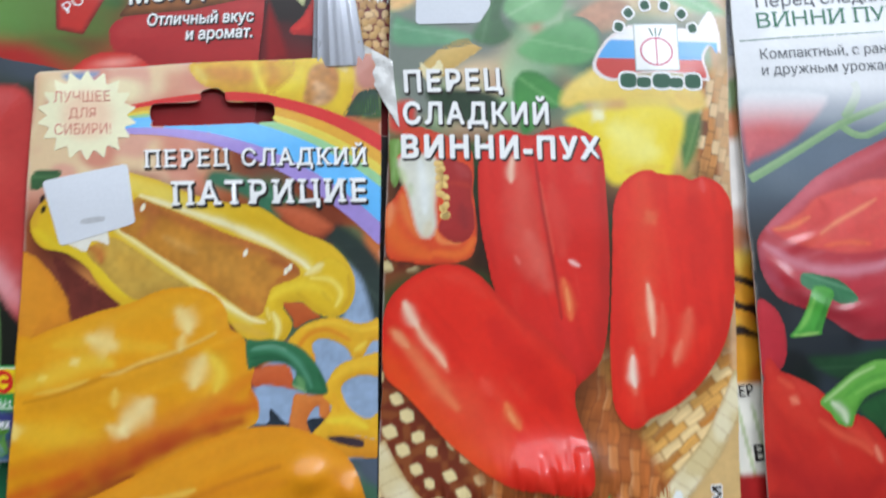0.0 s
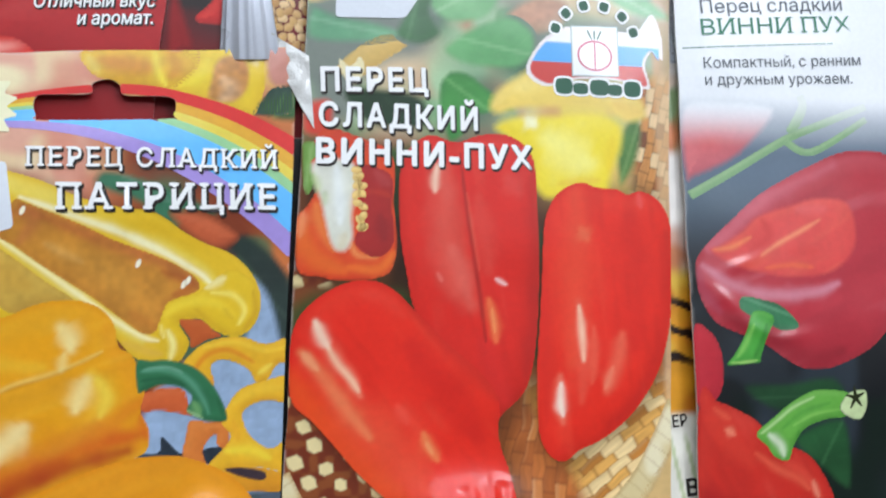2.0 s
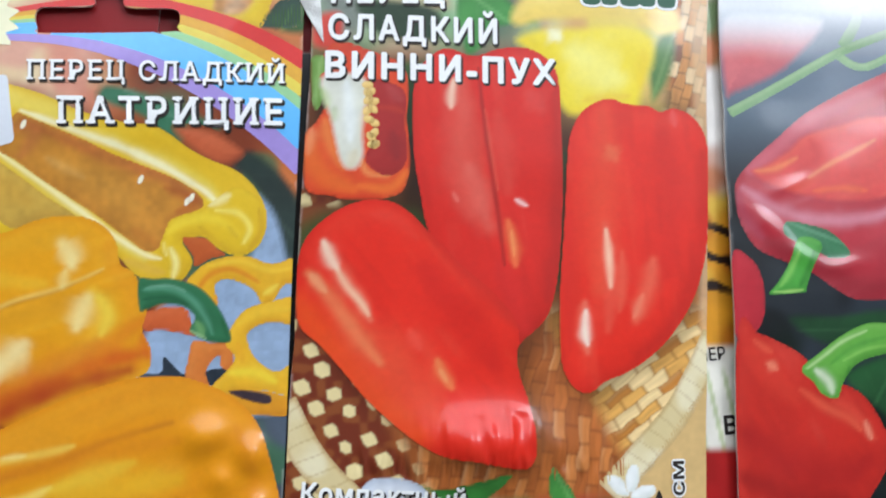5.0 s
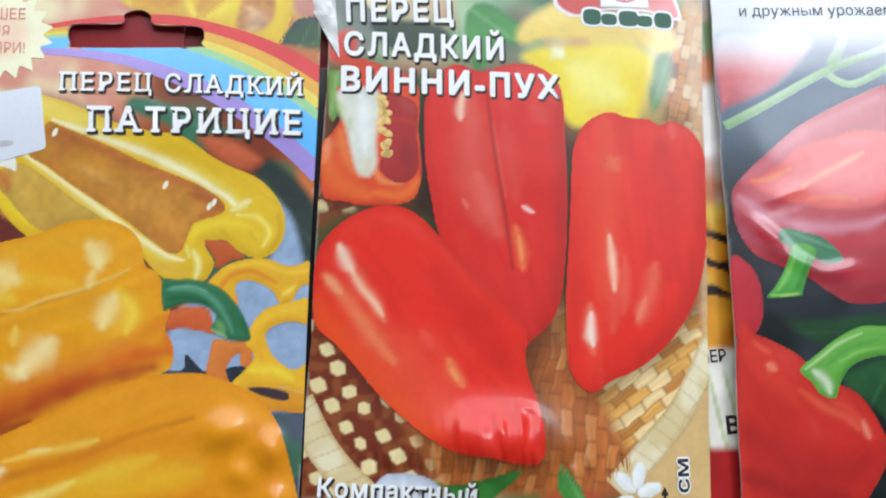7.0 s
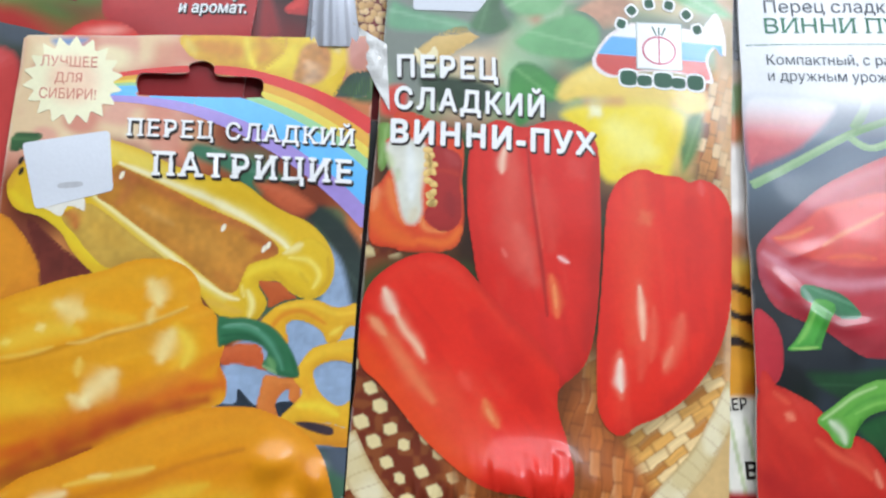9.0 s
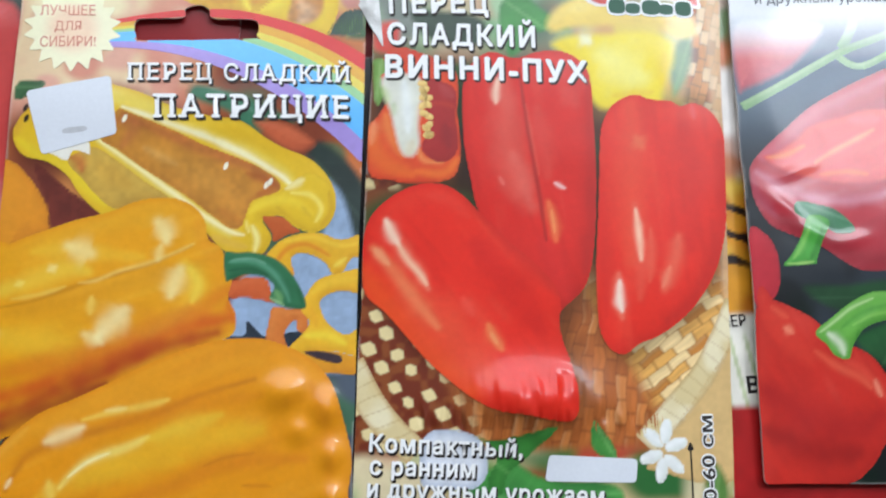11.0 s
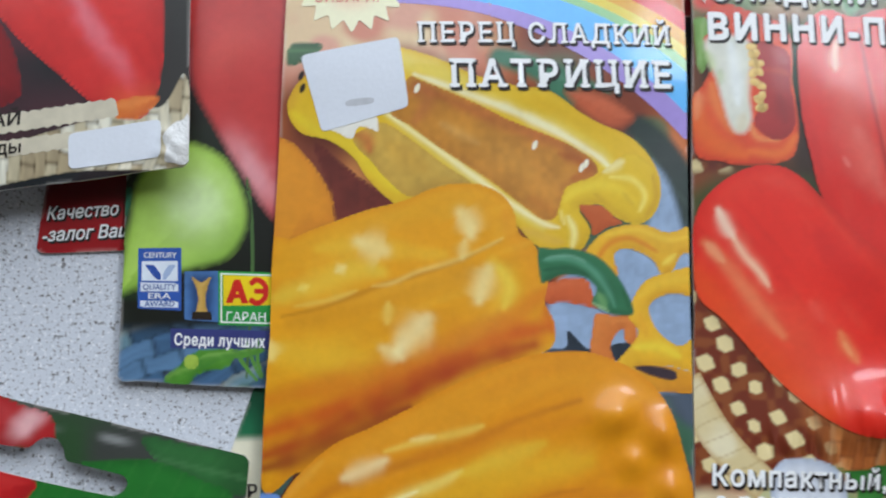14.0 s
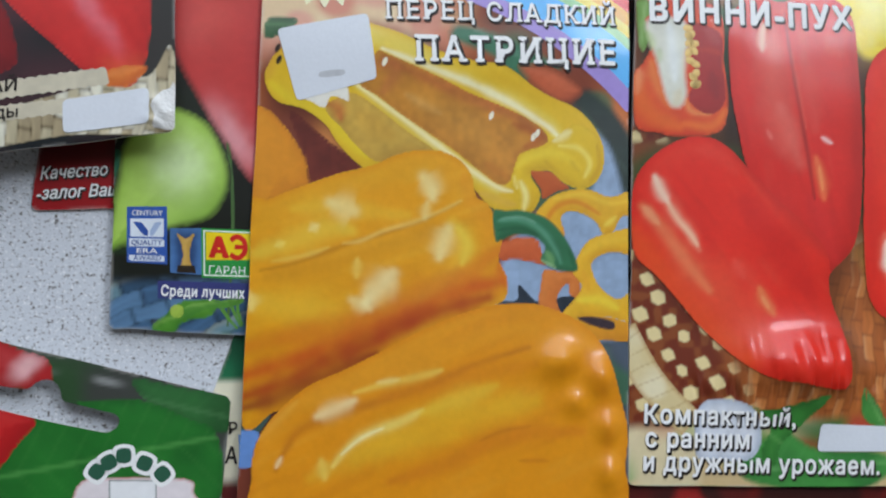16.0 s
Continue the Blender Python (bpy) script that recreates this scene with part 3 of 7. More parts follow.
packet = Packet("seed_packet", "red seed packet with white slanted lettering and a brown banner", [(-96, 14), (-33.5, -4), (-27, 60), (-96, 62)], 1.6, ground_m, seed=22)
packet.shape("printed_pepper", [(-59.5, 30.5), (-28.5, 36), (-29.5, 20.5), (-58, 21)], flesh("b3282a", "8a161a", "d8605a", 7, seed=2), 1)
packet.shape("printed_pepper", [(-70, 19), (-65, 22.5), (-59, 23), (-55, 21), (-54, 18), (-64, 16.5), (-70.5, 15.5)], flesh("d6322a", "8c1616", "ee8474", 5, [(-61, 20.5, 4, 1, 5, "f7b8a8", 0.6)]), 2)
packet.shape("banner", [(-60.5, 30.5), (-59, 32.5), (-56.5, 36), (-54, 41.5), (-27, 43), (-27.5, 37), (-45, 32.5), (-57, 31)], plain("8e5526", 0.3, fade=("5e3312", 1.5)), 2, sharp=True, label="brown banner behind the variety name")
packet.shape("banner", [(-73, 39.5), (-59, 40.5), (-63, 34.5), (-67.5, 26.5), (-73, 27.5)], plain("c42c22", 0.1, fade=("6a1c12", 1.2)), 3, sharp=True, label="red angled flash")
packet.text("МОЛДОВЫ", (-58.0, 33.4), (-31.2, 37.2), 4.3, WHITE_INK, 8, 0.03, SHADE_INK, 0.07, lean=0.2)
packet.text("Отличный вкус", (-54.5, 28.7), (-32.2, 30.4), 2.6, WHITE_INK, 8, 0.02, SHADE_INK, 0.06, lean=0.2)
packet.text("и аромат.", (-46.5, 25.8), (-32.5, 26.9), 2.6, WHITE_INK, 8, 0.02, SHADE_INK, 0.06, lean=0.2)
packet.text("РОС", (-70.5, 31.0), (-65.0, 35.2), 2.3, WHITE_INK, 8, 0.0)


def ground_c(x, y):
    c = np.tile(ink("a01c20"), (len(x), 1))
    # The darker red towards the top paints in shade from the overlapping packet.
    return mix(c, ink("5f1014"), smooth(y, -34, -28)) * (0.9 + 0.2 * grain(x, y, 5, 4))[:, None]


packet = Packet("seed_packet", "red seed packet with white italic lettering, under other packets", [(-119, -38.6), (-88, -37.8), (-88, -14), (-116, -14)], 0.6, ground_c, seed=31)
packet.text("Качество", (-117.3, -33.0), (-106.0, -32.2), 2.2, WHITE_INK, 8, 0.02, SHADE_INK, 0.06, lean=0.25)
packet.text("-залог Ваш", (-118.0, -36.6), (-104.0, -35.8), 2.2, WHITE_INK, 8, 0.02, SHADE_INK, 0.06, lean=0.25)


def ground_u(x, y):
    c = np.tile(ink("e2dcc2"), (len(x), 1)) * (0.92 + 0.16 * grain(x, y, 6, 6))[:, None]
    c = mix(c, ink("1f6b45"), smooth(y, -70.5, -69))
    c = mix(c, ink("0f3f28"), smooth(y, -69, -64) * grain(x, y, 5, 8))
    return mix(c, ink("5b1f1c"), smooth(-y, 86.5, 89))


packet = Packet("seed_packet", "cream and green seed packet with black lettering, under other packets", [(-102, -112), (-50, -114), (-30, -60), (-79, -47)], 0.6, ground_u, seed=41)
packet.text("ПЕР", (-88.8, -79.2), (-83.5, -79.4), 2.2, SHADE_INK, 8, 0.015)
packet.text("ЛА", (-88.0, -84.3), (-83.6, -84.6), 3.0, SHADE_INK, 8, 0.02)
packet.shape("colour_panel", [(-83.3, -79.5), (-78, -79.7), (-78, -86), (-83.0, -85.8)], plain("6d97d0", 0.1), 3, sharp=True)


def ground_u1(x, y):
    c = blur_patches(x, y, ["d99426", "e8bc48", "c4701e"], 6, 55)
    c = mix(c, ink("241410"), smooth(np.sin(y * 0.95 + x * 0.35 + 2 * grain(x, y, 4, 8)), 0.45, 0.7) * smooth(y, -44, -41) * smooth(-y, 26, 29))
    c = mix(c, blur_patches(x, y, ["d9c4b0", "8aa070", "c87a50", "e8e0d8"], 5, 58), smooth(y, -24, -20))
    c = mix(c, ink("e9e4d6"), smooth(-y, 52, 54))
    c = mix(c, ink("b3c08a"), smooth(np.sin(x * 1.7 + y * 0.35), 0.5, 0.9) * smooth(-y, 56, 60) * 0.8)
    c = mix(c, ink("a81c1c"), smooth(-y, 72.5, 74.5))
    return c * (0.85 + 0.3 * grain(x, y, 3, 9))[:, None]


packet = Packet("seed_packet", "striped orange, white and red seed packet, under other packets", [(58, -118), (120, -118), (120, 25), (66, 25)], 0.6, ground_u1, seed=51)
packet.text("ПЕР", (74.2, -56.0), (79.8, -55.6), 2.6, SHADE_INK, 8, 0.015)
packet.text("В", (79.3, -70.6), (81.9, -70.4), 3.6, SHADE_INK, 8, 0.03)
packet = Packet("seed_packet", "dark red seed packet under the printed pepper packet", [(-12, -125), (58, -128), (58, -82), (-10, -80)], 0.6, lambda x, y: blur_patches(x, y, ["3a1512", "a02420", "5c1a16"], 6, 61), seed=61)
packet = Packet("seed_packet", "green seed packet with dark leaves", [(-170, -66), (-127.3, -62), (-126.5, -35), (-168, -34)], 1.0, lambda x, y: blur_patches(x, y, ["1f7a38", "2f9c48", "0f4c30", "1a5a58"], 7, 66), seed=66)


# Added near-black sheet that stands in for the shade between two packets.
packet = Packet("seed_packet", "near-black sheet added for shade in the gap between packets", [(-26, -90), (22, -90), (20, 10), (-26, 10)], 0.2, lambda x, y: blur_patches(x, y, ["0c0b0b", "1a1512", "241816"], 8, 69), seed=69)


# ---- packet with a green pepper ----
def ground_a(x, y):
    c = blur_patches(x, y, ["22251f", "2f3a2c", "3c4650", "15170f"], 7, 71)
    w = chips(x, y, 7.0, 2.6, 24, ("46688a", "5c80a2", "35536e", "6c8c98"), "121c24", 19)
    c = mix(c, w, smooth(-y, 50, 53) * 0.95)
    return mix(c, ink("2f5f2c"), smooth(grain(x, y, 5, 77), 0.62, 0.75) * smooth(-y, 42, 54) * 0.7)


packet = Packet("seed_packet", "seed packet with a printed green pepper, badges and a red pepper", [(-105.8, -60.1), (-60, -63), (-58, 30), (-102.5, 30)], 1.8, ground_a, bulge=0.5, seed=71)
# The pale pink mark low on this red pepper is glare put into the ink.
packet.shape("printed_pepper", [(-96.5, 11), (-95, -0.5), (-94.5, -9.5), (-90.5, -18), (-86, -26), (-81, -33.5), (-77, -34.5), (-77, 13)], flesh("c33a36", "8c1a20", "e89a98", 9, [(-84, -25, 7, 3, -58, "f0bcc0", 0.55), (-88, -4, 6, 4, 40, "df5c50", 0.5)], seed=72), 1, label="red pepper in the print", feather=1.6)
packet.shape("printed_pepper", [(-103, -26), (-96.5, -19.5), (-88.5, -22), (-84.5, -29.5), (-84.5, -35.5), (-88, -40.5), (-95, -42.5), (-103, -45.5), (-106.5, -46), (-104.5, -33.5)], flesh("a9cf52", "4f8424", "d8ecae", 9, [(-93, -31, 5, 5, 0, "dff0c0", 0.7), (-98, -40, 5, 3, 10, "bfe070", 0.5)], seed=73), 2, label="pale green pepper in the print", feather=1.6)
packet.shape("printed_leaf", [(-98.5, -60), (-95.5, -57), (-92.5, -55), (-87, -55), (-88, -58), (-92.5, -59), (-95, -61)], leaf("6cae3a", "3c7a24", "a8d468", (-92, -57, 20)), 2)
for px in (-84.6,):
    packet.shape("printed_stalk", stroke([(px, -26), (px + 0.8, -40), (px - 0.4, -60)], 0.8, 0.5), plain("4a6a38"), 1, 0.3, feather=0.08, sharp=True)
packet.shape("printed_leaf", [(-107.4, -28.5), (-103.6, -27.8), (-103.9, -31.3), (-104.7, -34.8), (-106.1, -34.9)], leaf("2a7a54", "185038", "58a080", (-104, -30, 60)), 3, feather=0.08)
packet.shape("printed_leaf", [(-93.1, -57.1), (-91.1, -55.5), (-87.3, -55.5), (-83.2, -54.6), (-82, -55.5), (-85.2, -56.5), (-89.3, -56.9), (-92, -58.2)], leaf("74b044", "40802c", "a8d470", (-92, -56, 8)), 3, 0.4, feather=0.08)
packet.shape("printed_bud", [(-95.1, -56.5), (-94.1, -55.7), (-92.9, -56.1), (-92.7, -57.3), (-93.6, -58.2), (-94.8, -57.8)], flesh("a8c44c", "5a8a2c", "d4e48c", 1.0), 4, 0.3, feather=0.08)
for line in ([(-84.9, -53.8), (-84, -56.9), (-82.6, -60)], [(-82.7, -53.3), (-83.2, -56.4), (-82.4, -60)], [(-86.8, -55.1), (-85.2, -57.9), (-83.2, -60.4)]):
    packet.shape("printed_stalk", stroke(line, 0.9, 0.5), plain("5a9038", 0.2), 3, 0.3, feather=0.08, sharp=True)
badge = packet.shape("award_badge", [(-102.5, -38), (-95.5, -38), (-95.5, -48.5), (-102.5, -48)], plain("2f58a8", 0.05), 3, sharp=True, label="blue and white award badge")
packet.shape("badge_panel", [(-101.9, -40.2), (-96.1, -40.2), (-96.1, -43.6), (-101.9, -43.4)], plain("dfe6ee"), 4, sharp=True, parent=badge)
packet.shape("badge_panel", [(-102.1, -43.7), (-96.0, -43.9), (-96.0, -45.3), (-102.1, -45.2)], plain("dfe6ee"), 4, sharp=True, parent=badge)
packet.shape("badge_panel", [(-102.1, -46.7), (-96.0, -46.9), (-96.0, -48.0), (-102.1, -47.8)], plain("dfe6ee"), 4, sharp=True, parent=badge)
packet.shape("badge_mark", [(-101.5, -40.7), (-99.9, -40.9), (-98.8, -42.4), (-98.8, -43.3), (-99.4, -43.3), (-100.2, -42.5)], plain("2d4f9c"), 5, 0.25, sharp=True, parent=badge)
packet.shape("badge_mark", [(-96.3, -40.8), (-97.6, -40.9), (-98.5, -42.4), (-98.5, -43.3), (-98.0, -43.3), (-97.4, -42.5)], plain("a4b6d4"), 5, 0.25, sharp=True, parent=badge)
for words, base, x0, x1, mat in (("CENTURY", -39.6, -101.6, -96.3, WHITE_INK), ("QUALITY", -44.9, -101.7, -96.4, BLUE_INK), ("ERA", -46.4, -100.8, -97.2, WHITE_INK), ("AWARD", -47.7, -101.4, -96.6, BLUE_INK)):
    packet.text(words, (x0, base), (x1, base - 0.1), 0.95, mat, 9, 0.01)
gold = packet.shape("award_badge", [(-95, -42), (-89.5, -42), (-89.5, -50.5), (-95, -50)], plain("27436e", 0.3, fade=("4a74a8", 2)), 3, sharp=True, label="dark blue badge with a gold statuette")
packet.shape("gold_emblem", [(-93.2, -49.6), (-91.2, -49.6), (-91.6, -47), (-91.2, -44.6), (-90.6, -42.8), (-92.2, -43.8), (-93.9, -42.8), (-93.1, -44.8), (-92.8, -47)], flesh("c9a04c", "6a4a1a", "f2dc9c", 1.0), 4, 0.3, feather=0.08, parent=gold)
packet.shape("emblem_base", [(-93.7, -48.7), (-90.7, -48.8), (-90.5, -50.2), (-93.9, -50.0)], plain("2a2016", 0.2), 5, 0.25, sharp=True, parent=gold)
brand = packet.shape("brand_panel", [(-89.5, -42), (-78.5, -42.5), (-78.5, -51.5), (-89.5, -51)], plain("2f9a3e", 0.08), 3, sharp=True, label="green and yellow brand panel")
packet.shape("panel_line", [(-89.15, -42.35), (-78.2, -42.85), (-78.2, -51.15), (-89.15, -50.65)], plain("eef2e8", 0.04), 4, 0.3, sharp=True, parent=brand)
packet.shape("panel_field", [(-88.9, -42.6), (-78.0, -43.1), (-78.0, -50.9), (-88.9, -50.4)], plain("2c9440", 0.06), 5, 0.3, sharp=True, parent=brand)
packet.shape("brand_panel", [(-88.7, -42.7), (-78, -43.2), (-78, -47.9), (-88.7, -47.8)], plain("f2d21c", 0.05), 6, sharp=True, parent=brand)
packet.shape("brand_mark", [(-88.3, -47.4), (-86.9, -43.5), (-85.9, -43.5), (-84.6, -47.5), (-85.7, -47.5), (-86.4, -45.2), (-87.2, -47.4)], plain("d02a1e"), 8, 0.3, sharp=True, parent=brand)
packet.shape("brand_mark", stroke([(-84.3, -44.3), (-83.2, -43.6), (-82.0, -44.3), (-81.7, -45.5), (-82.0, -46.8), (-83.2, -47.5), (-84.4, -46.8)], 0.9), plain("d02a1e"), 8, 0.25, sharp=True, parent=brand)
packet.shape("brand_mark", [(-83.6, -45.1), (-82.0, -45.1), (-82.0, -45.9), (-83.6, -45.9)], plain("d02a1e"), 9, 0.25, sharp=True, parent=brand)
packet.shape("brand_mark", [(-87.4, -45.9), (-85.4, -45.9), (-85.4, -46.6), (-87.4, -46.6)], plain("d02a1e"), 9, 0.25, sharp=True, parent=brand)
packet.text("ГАРАН", (-88.2, -50.3), (-81.8, -50.6), 1.5, WHITE_INK, 8, 0.0)
packet.shape("caption_band", [(-97.2, -51.4), (-80, -52.2), (-80, -55.2), (-97.2, -54.6)], plain("3a3f78", 0.1), 3, sharp=True)
packet.text("Среди лучших", (-96.6, -54.1), (-82.0, -54.9), 1.9, WHITE_INK, 8, 0.03, track=0.05)


# ---- packet with a large red pepper and a crumpled corner ----
def ground_l(x, y):
    c = blur_patches(x, y, ["2a2426", "4a2a30", "1c2022"], 8, 81)
    return mix(c, ink("35332f"), smooth(x, -104, -98) * 0.8)


packet = Packet("seed_packet", "red pepper seed packet with a worn silvery corner", [(-160, -34), (-94.0, -24.8), (-92.5, 60), (-158, 58)], 4.6, ground_l, bulge=0.6, seed=81, swell=[(-97, -22, 5, 3, 30, 0.5), (-97.5, -19.5, 1.2, 0.7, 50, 0.45), (-95.8, -21.5, 0.9, 1.4, 10, 0.4), (-97.8, -22.8, 1.5, 0.6, -20, 0.4), (-96.2, -24, 0.7, 0.9, 60, 0.4), (-104, -25.4, 2.2, 0.6, 6, 0.3), (-110, -26, 1.4, 0.7, 40, 0.25)])
packet.shape("printed_pepper", [(-138, 5.5), (-129.5, 6), (-124, -1), (-121, -8.5), (-122, -14.5), (-136.5, -16.5)], flesh("8a1a1e", "4a0f14", "b83a38", 8, seed=82), 1)
packet.shape("printed_basket", [(-105.5, -15.5), (-98.5, -14.5), (-94.5, -9), (-93.5, -24), (-113.5, -26), (-135.5, -30.5), (-136, -26.5)], lambda x, y, d, way: chips(x, y, 5.5, 1.9, 84, ("d0c8ae", "c0b494", "e0dcc8", "a89878"), "4c3e28", 17), 2, 0.35, label="straw basketwork in the print")
packet.shape("printed_pepper", [(-127.5, 5), (-125.5, 1.5), (-121, -4), (-114.5, -10), (-108, -15.5), (-102.5, -17), (-99.5, -14), (-98, -5.5), (-98, 6), (-99.5, 14), (-124.5, 12)], flesh("d8302c", "8f1418", "f08078", 8, [(-112, 2, 9, 1.6, -60, "e88a98", 0.55), (-107, -4, 8, 1.2, -62, "e8808c", 0.5), (-103, -13, 4, 2, 0, "e25a2e", 0.5)], seed=83, along=-60), 3, label="large red pepper in the print")
packet.shape("printed_pepper", [(-108, -15), (-103, -13), (-98.5, -13), (-102.5, -17), (-106.5, -16.5)], flesh("e07a30", "b83a1c", "f0b070", 2.5), 4)
packet.shape("caption_band", pinked((-136.5, -19.0), (-105.8, -13.6), (-105.3, -16.2), (-136.0, -21.6)), plain("cfc6ae", 0.12), 5, sharp=True, label="pale torn-edged caption band")
packet.shape("caption_band", pinked((-136.0, -23.0), (-105.8, -18.3), (-105.3, -20.2), (-136.0, -25.6)), plain("cfc6ae", 0.12), 5, sharp=True, label="pale torn-edged caption band")
packet.text("УРОЖАЙ", (-134.5, -19.9), (-120.8, -18.0), 2.2, SHADE_INK, 9, 0.02, lean=0.2)
packet.text("плоды", (-129.0, -23.9), (-120.6, -22.6), 2.2, SHADE_INK, 9, 0.02, lean=0.2)
packet.sticker([(-113.2, -19.5), (-98.5, -16.8), (-98.5, -23.3), (-113.1, -25.4)], "blank pale grey price sticker")
packet.shape("worn_corner", [(-98.2, -20), (-97.3, -18.4), (-96.1, -17.3), (-94.9, -16.8), (-94, -15.9), (-93.7, -23.2), (-94.8, -24.5), (-96.6, -24.3), (-97.9, -23.9), (-97.6, -22)], plain("e2e0dc", 0.5, seed=4), 7, 0.3, material=CRUMPLED, label="crumpled silvery worn corner")
packet.thing.scale = (0.978,) * 3
packet.thing.location = (-0.086 + 0.978 * (packet.mid[0] / 1000 + 0.086), -0.06 + 0.978 * (packet.mid[1] / 1000 + 0.06), 0.0085)


# ---- packet with a green leaf and a hanging slot ----
def ground_g(x, y):
    c = blur_patches(x, y, ["3c3f3a", "5a5c58", "2c4a2a"], 8, 91)
    return mix(c, ink("a5a7a4"), smooth(np.abs(y + 68.5 + 0.25 * (x + 108)), 1.1, 0.2) * smooth(grain(x, y, 5, 94), 0.3, 0.7) * 0.6)


packet = Packet("seed_packet", "green leaf seed packet with a hanging slot", [(-172, -118), (-90, -130), (-84.5, -72.6), (-165, -49.5)], 2.8, ground_g, hole=[(-131.7, -67.1), (-125.3, -68.7), (-119.9, -69.8), (-118.5, -69.6), (-117.5, -68.8), (-116.1, -68.3), (-114.5, -68.8), (-113.6, -70.2), (-113.1, -72), (-111.2, -72.7), (-106.5, -74.1), (-104.4, -74.8), (-103.7, -75.9), (-104.3, -77.1), (-105.6, -77.8), (-107.3, -77.6), (-115.9, -75.4), (-125.2, -72.7), (-131.6, -71)], bulge=0.5, seed=91)
packet.shape("printed_pepper", [(-127.5, -60), (-120, -63), (-115.5, -65), (-115, -70), (-119.5, -70), (-127, -68.5)], flesh("b42426", "7a1214", "dc9090", 6, [(-119, -66, 3, 1.6, 40, "f0c0c0", 0.8)], seed=92), 1)
packet.shape("printed_leaf", [(-101.5, -68.5), (-93, -70.5), (-84.5, -72.5), (-85.5, -79), (-93, -76), (-99.5, -72.5)], leaf("2f6c34", "1f4a24", "5a8a58", (-93, -74, -15)), 1)
packet.shape("printed_leaf", [(-126.5, -89.5), (-124, -83), (-119.5, -76.5), (-114, -73), (-106.5, -72), (-99.5, -72.5), (-92, -76), (-87, -79), (-86.5, -90), (-96.5, -95.5), (-125.5, -94.5)], leaf("25782a", "14541c", "6fb860", (-105, -82, 8)), 2, label="large bright green leaf in the print")
packet.shape("printed_pepper", [(-125, -73), (-117.5, -75), (-120.5, -79.5), (-124, -84), (-126.5, -85)], flesh("c01c1e", "7c0e12", "e06a60", 5, seed=95), 3)
packet.shape("brand_map", [(-111.5, -88.5), (-110, -86), (-106, -85.5), (-92.5, -86.5), (-91, -89), (-91.5, -92), (-111.5, -91)], plain("e9dfe0", 0.06, fade=("c84438", 0.6)), 4, 0.4)
packet.shape("brand_square", [(-105.5, -86), (-97.5, -86.5), (-97.5, -91.5), (-105.5, -91.5)], plain("eeeeee", 0.04, fade=("4a5a50", 0.35)), 5, 0.3, sharp=True)
for i, (bx, by) in enumerate(rounded([(-107.5, -84.5), (-105.5, -83), (-103, -82), (-99.5, -83.5), (-96.5, -85.5)], 2, False)[::2]):
    turn = radians(52 - 26 * i)
    for size, mat, lay in ((1.6, WHITE_INK, 6), (1.05, BRAND_GREEN, 7)):
        c, s = math.cos(turn) * size, math.sin(turn) * size
        packet.shape("brand_letter_block", [(bx - c + s, by - s - c), (bx + c + s, by + s - c), (bx + c - s, by + s + c), (bx - c - s, by - s + c)], plain("ffffff"), lay, 0.35, material=mat)


# ---- packet with red peppers and a white head ----
def ground_r(x, y):
    c = blur_patches(x, y, ["16191c", "262c32", "12201a", "2c343c", "0c0f10"], 9, 101)
    c = mix(c, ink("66788a"), smooth(y, -24, 2) * 0.8)
    c = mix(c, ink("c4c9d0"), smooth(y, 4, 13) * 0.75)
    return mix(c, ink("eceef0"), smooth(y, 11, 18))


packet = Packet("seed_packet", "white-topped seed packet printed with red peppers on dark leaves", [(80.6, -90.5), (162, -93), (166, 62), (79.6, 56)], 3.2, ground_r, seed=101, bulge=0.7, waves=0.6, swell=[(108, -42, 60, 24, 0, 2.0), (89, -29, 6, 1.6, -40, 0.32), (95, -35, 7, 1.6, -22, 0.26), (104, -37, 5, 1.7, 10, 0.26), (92, -21, 5, 1.3, 20, 0.16), (106, -56, 8, 2.0, 35, 0.22)])
packet.shape("printed_pepper", [(80.5, 14.5), (92, 16.5), (102.5, 15.5), (103, 12.5), (98.5, 7.5), (92.5, 2.5), (83.5, -1.5), (80.5, -1.5)], faded(flesh("d0686c", "a04a58", "e8a8a4", 6, [(88, 8, 5, 3, 20, "d84a48", 0.5)], seed=102), "eceef0", 5, 16), 1, label="pale faded pepper in the print", feather=1.6)
packet.shape("printed_pepper", [(80.6, -34.5), (84.1, -35.2), (86.1, -38.1), (87, -42.7), (86.5, -47.3), (84.4, -50.3), (80.4, -50.3)], flesh("c02c38", "8a1e28", "dc5a60", 4, seed=103), 1, feather=0.08)
packet.shape("printed_leaf", [(92, -46.5), (102.5, -46.5), (113.5, -45.5), (116.5, -50.5), (102.5, -54), (93, -50)], leaf("24502e", "142c1c", "3a6a44", (100, -50, 0)), 1, feather=1.6)
packet.shape("printed_leaf", [(103, -59), (114.5, -54.5), (118, -59.5), (117.5, -71), (110, -66)], leaf("2a5c34", "173a20", "4a8050", (112, -62, 60)), 1, feather=1.6)
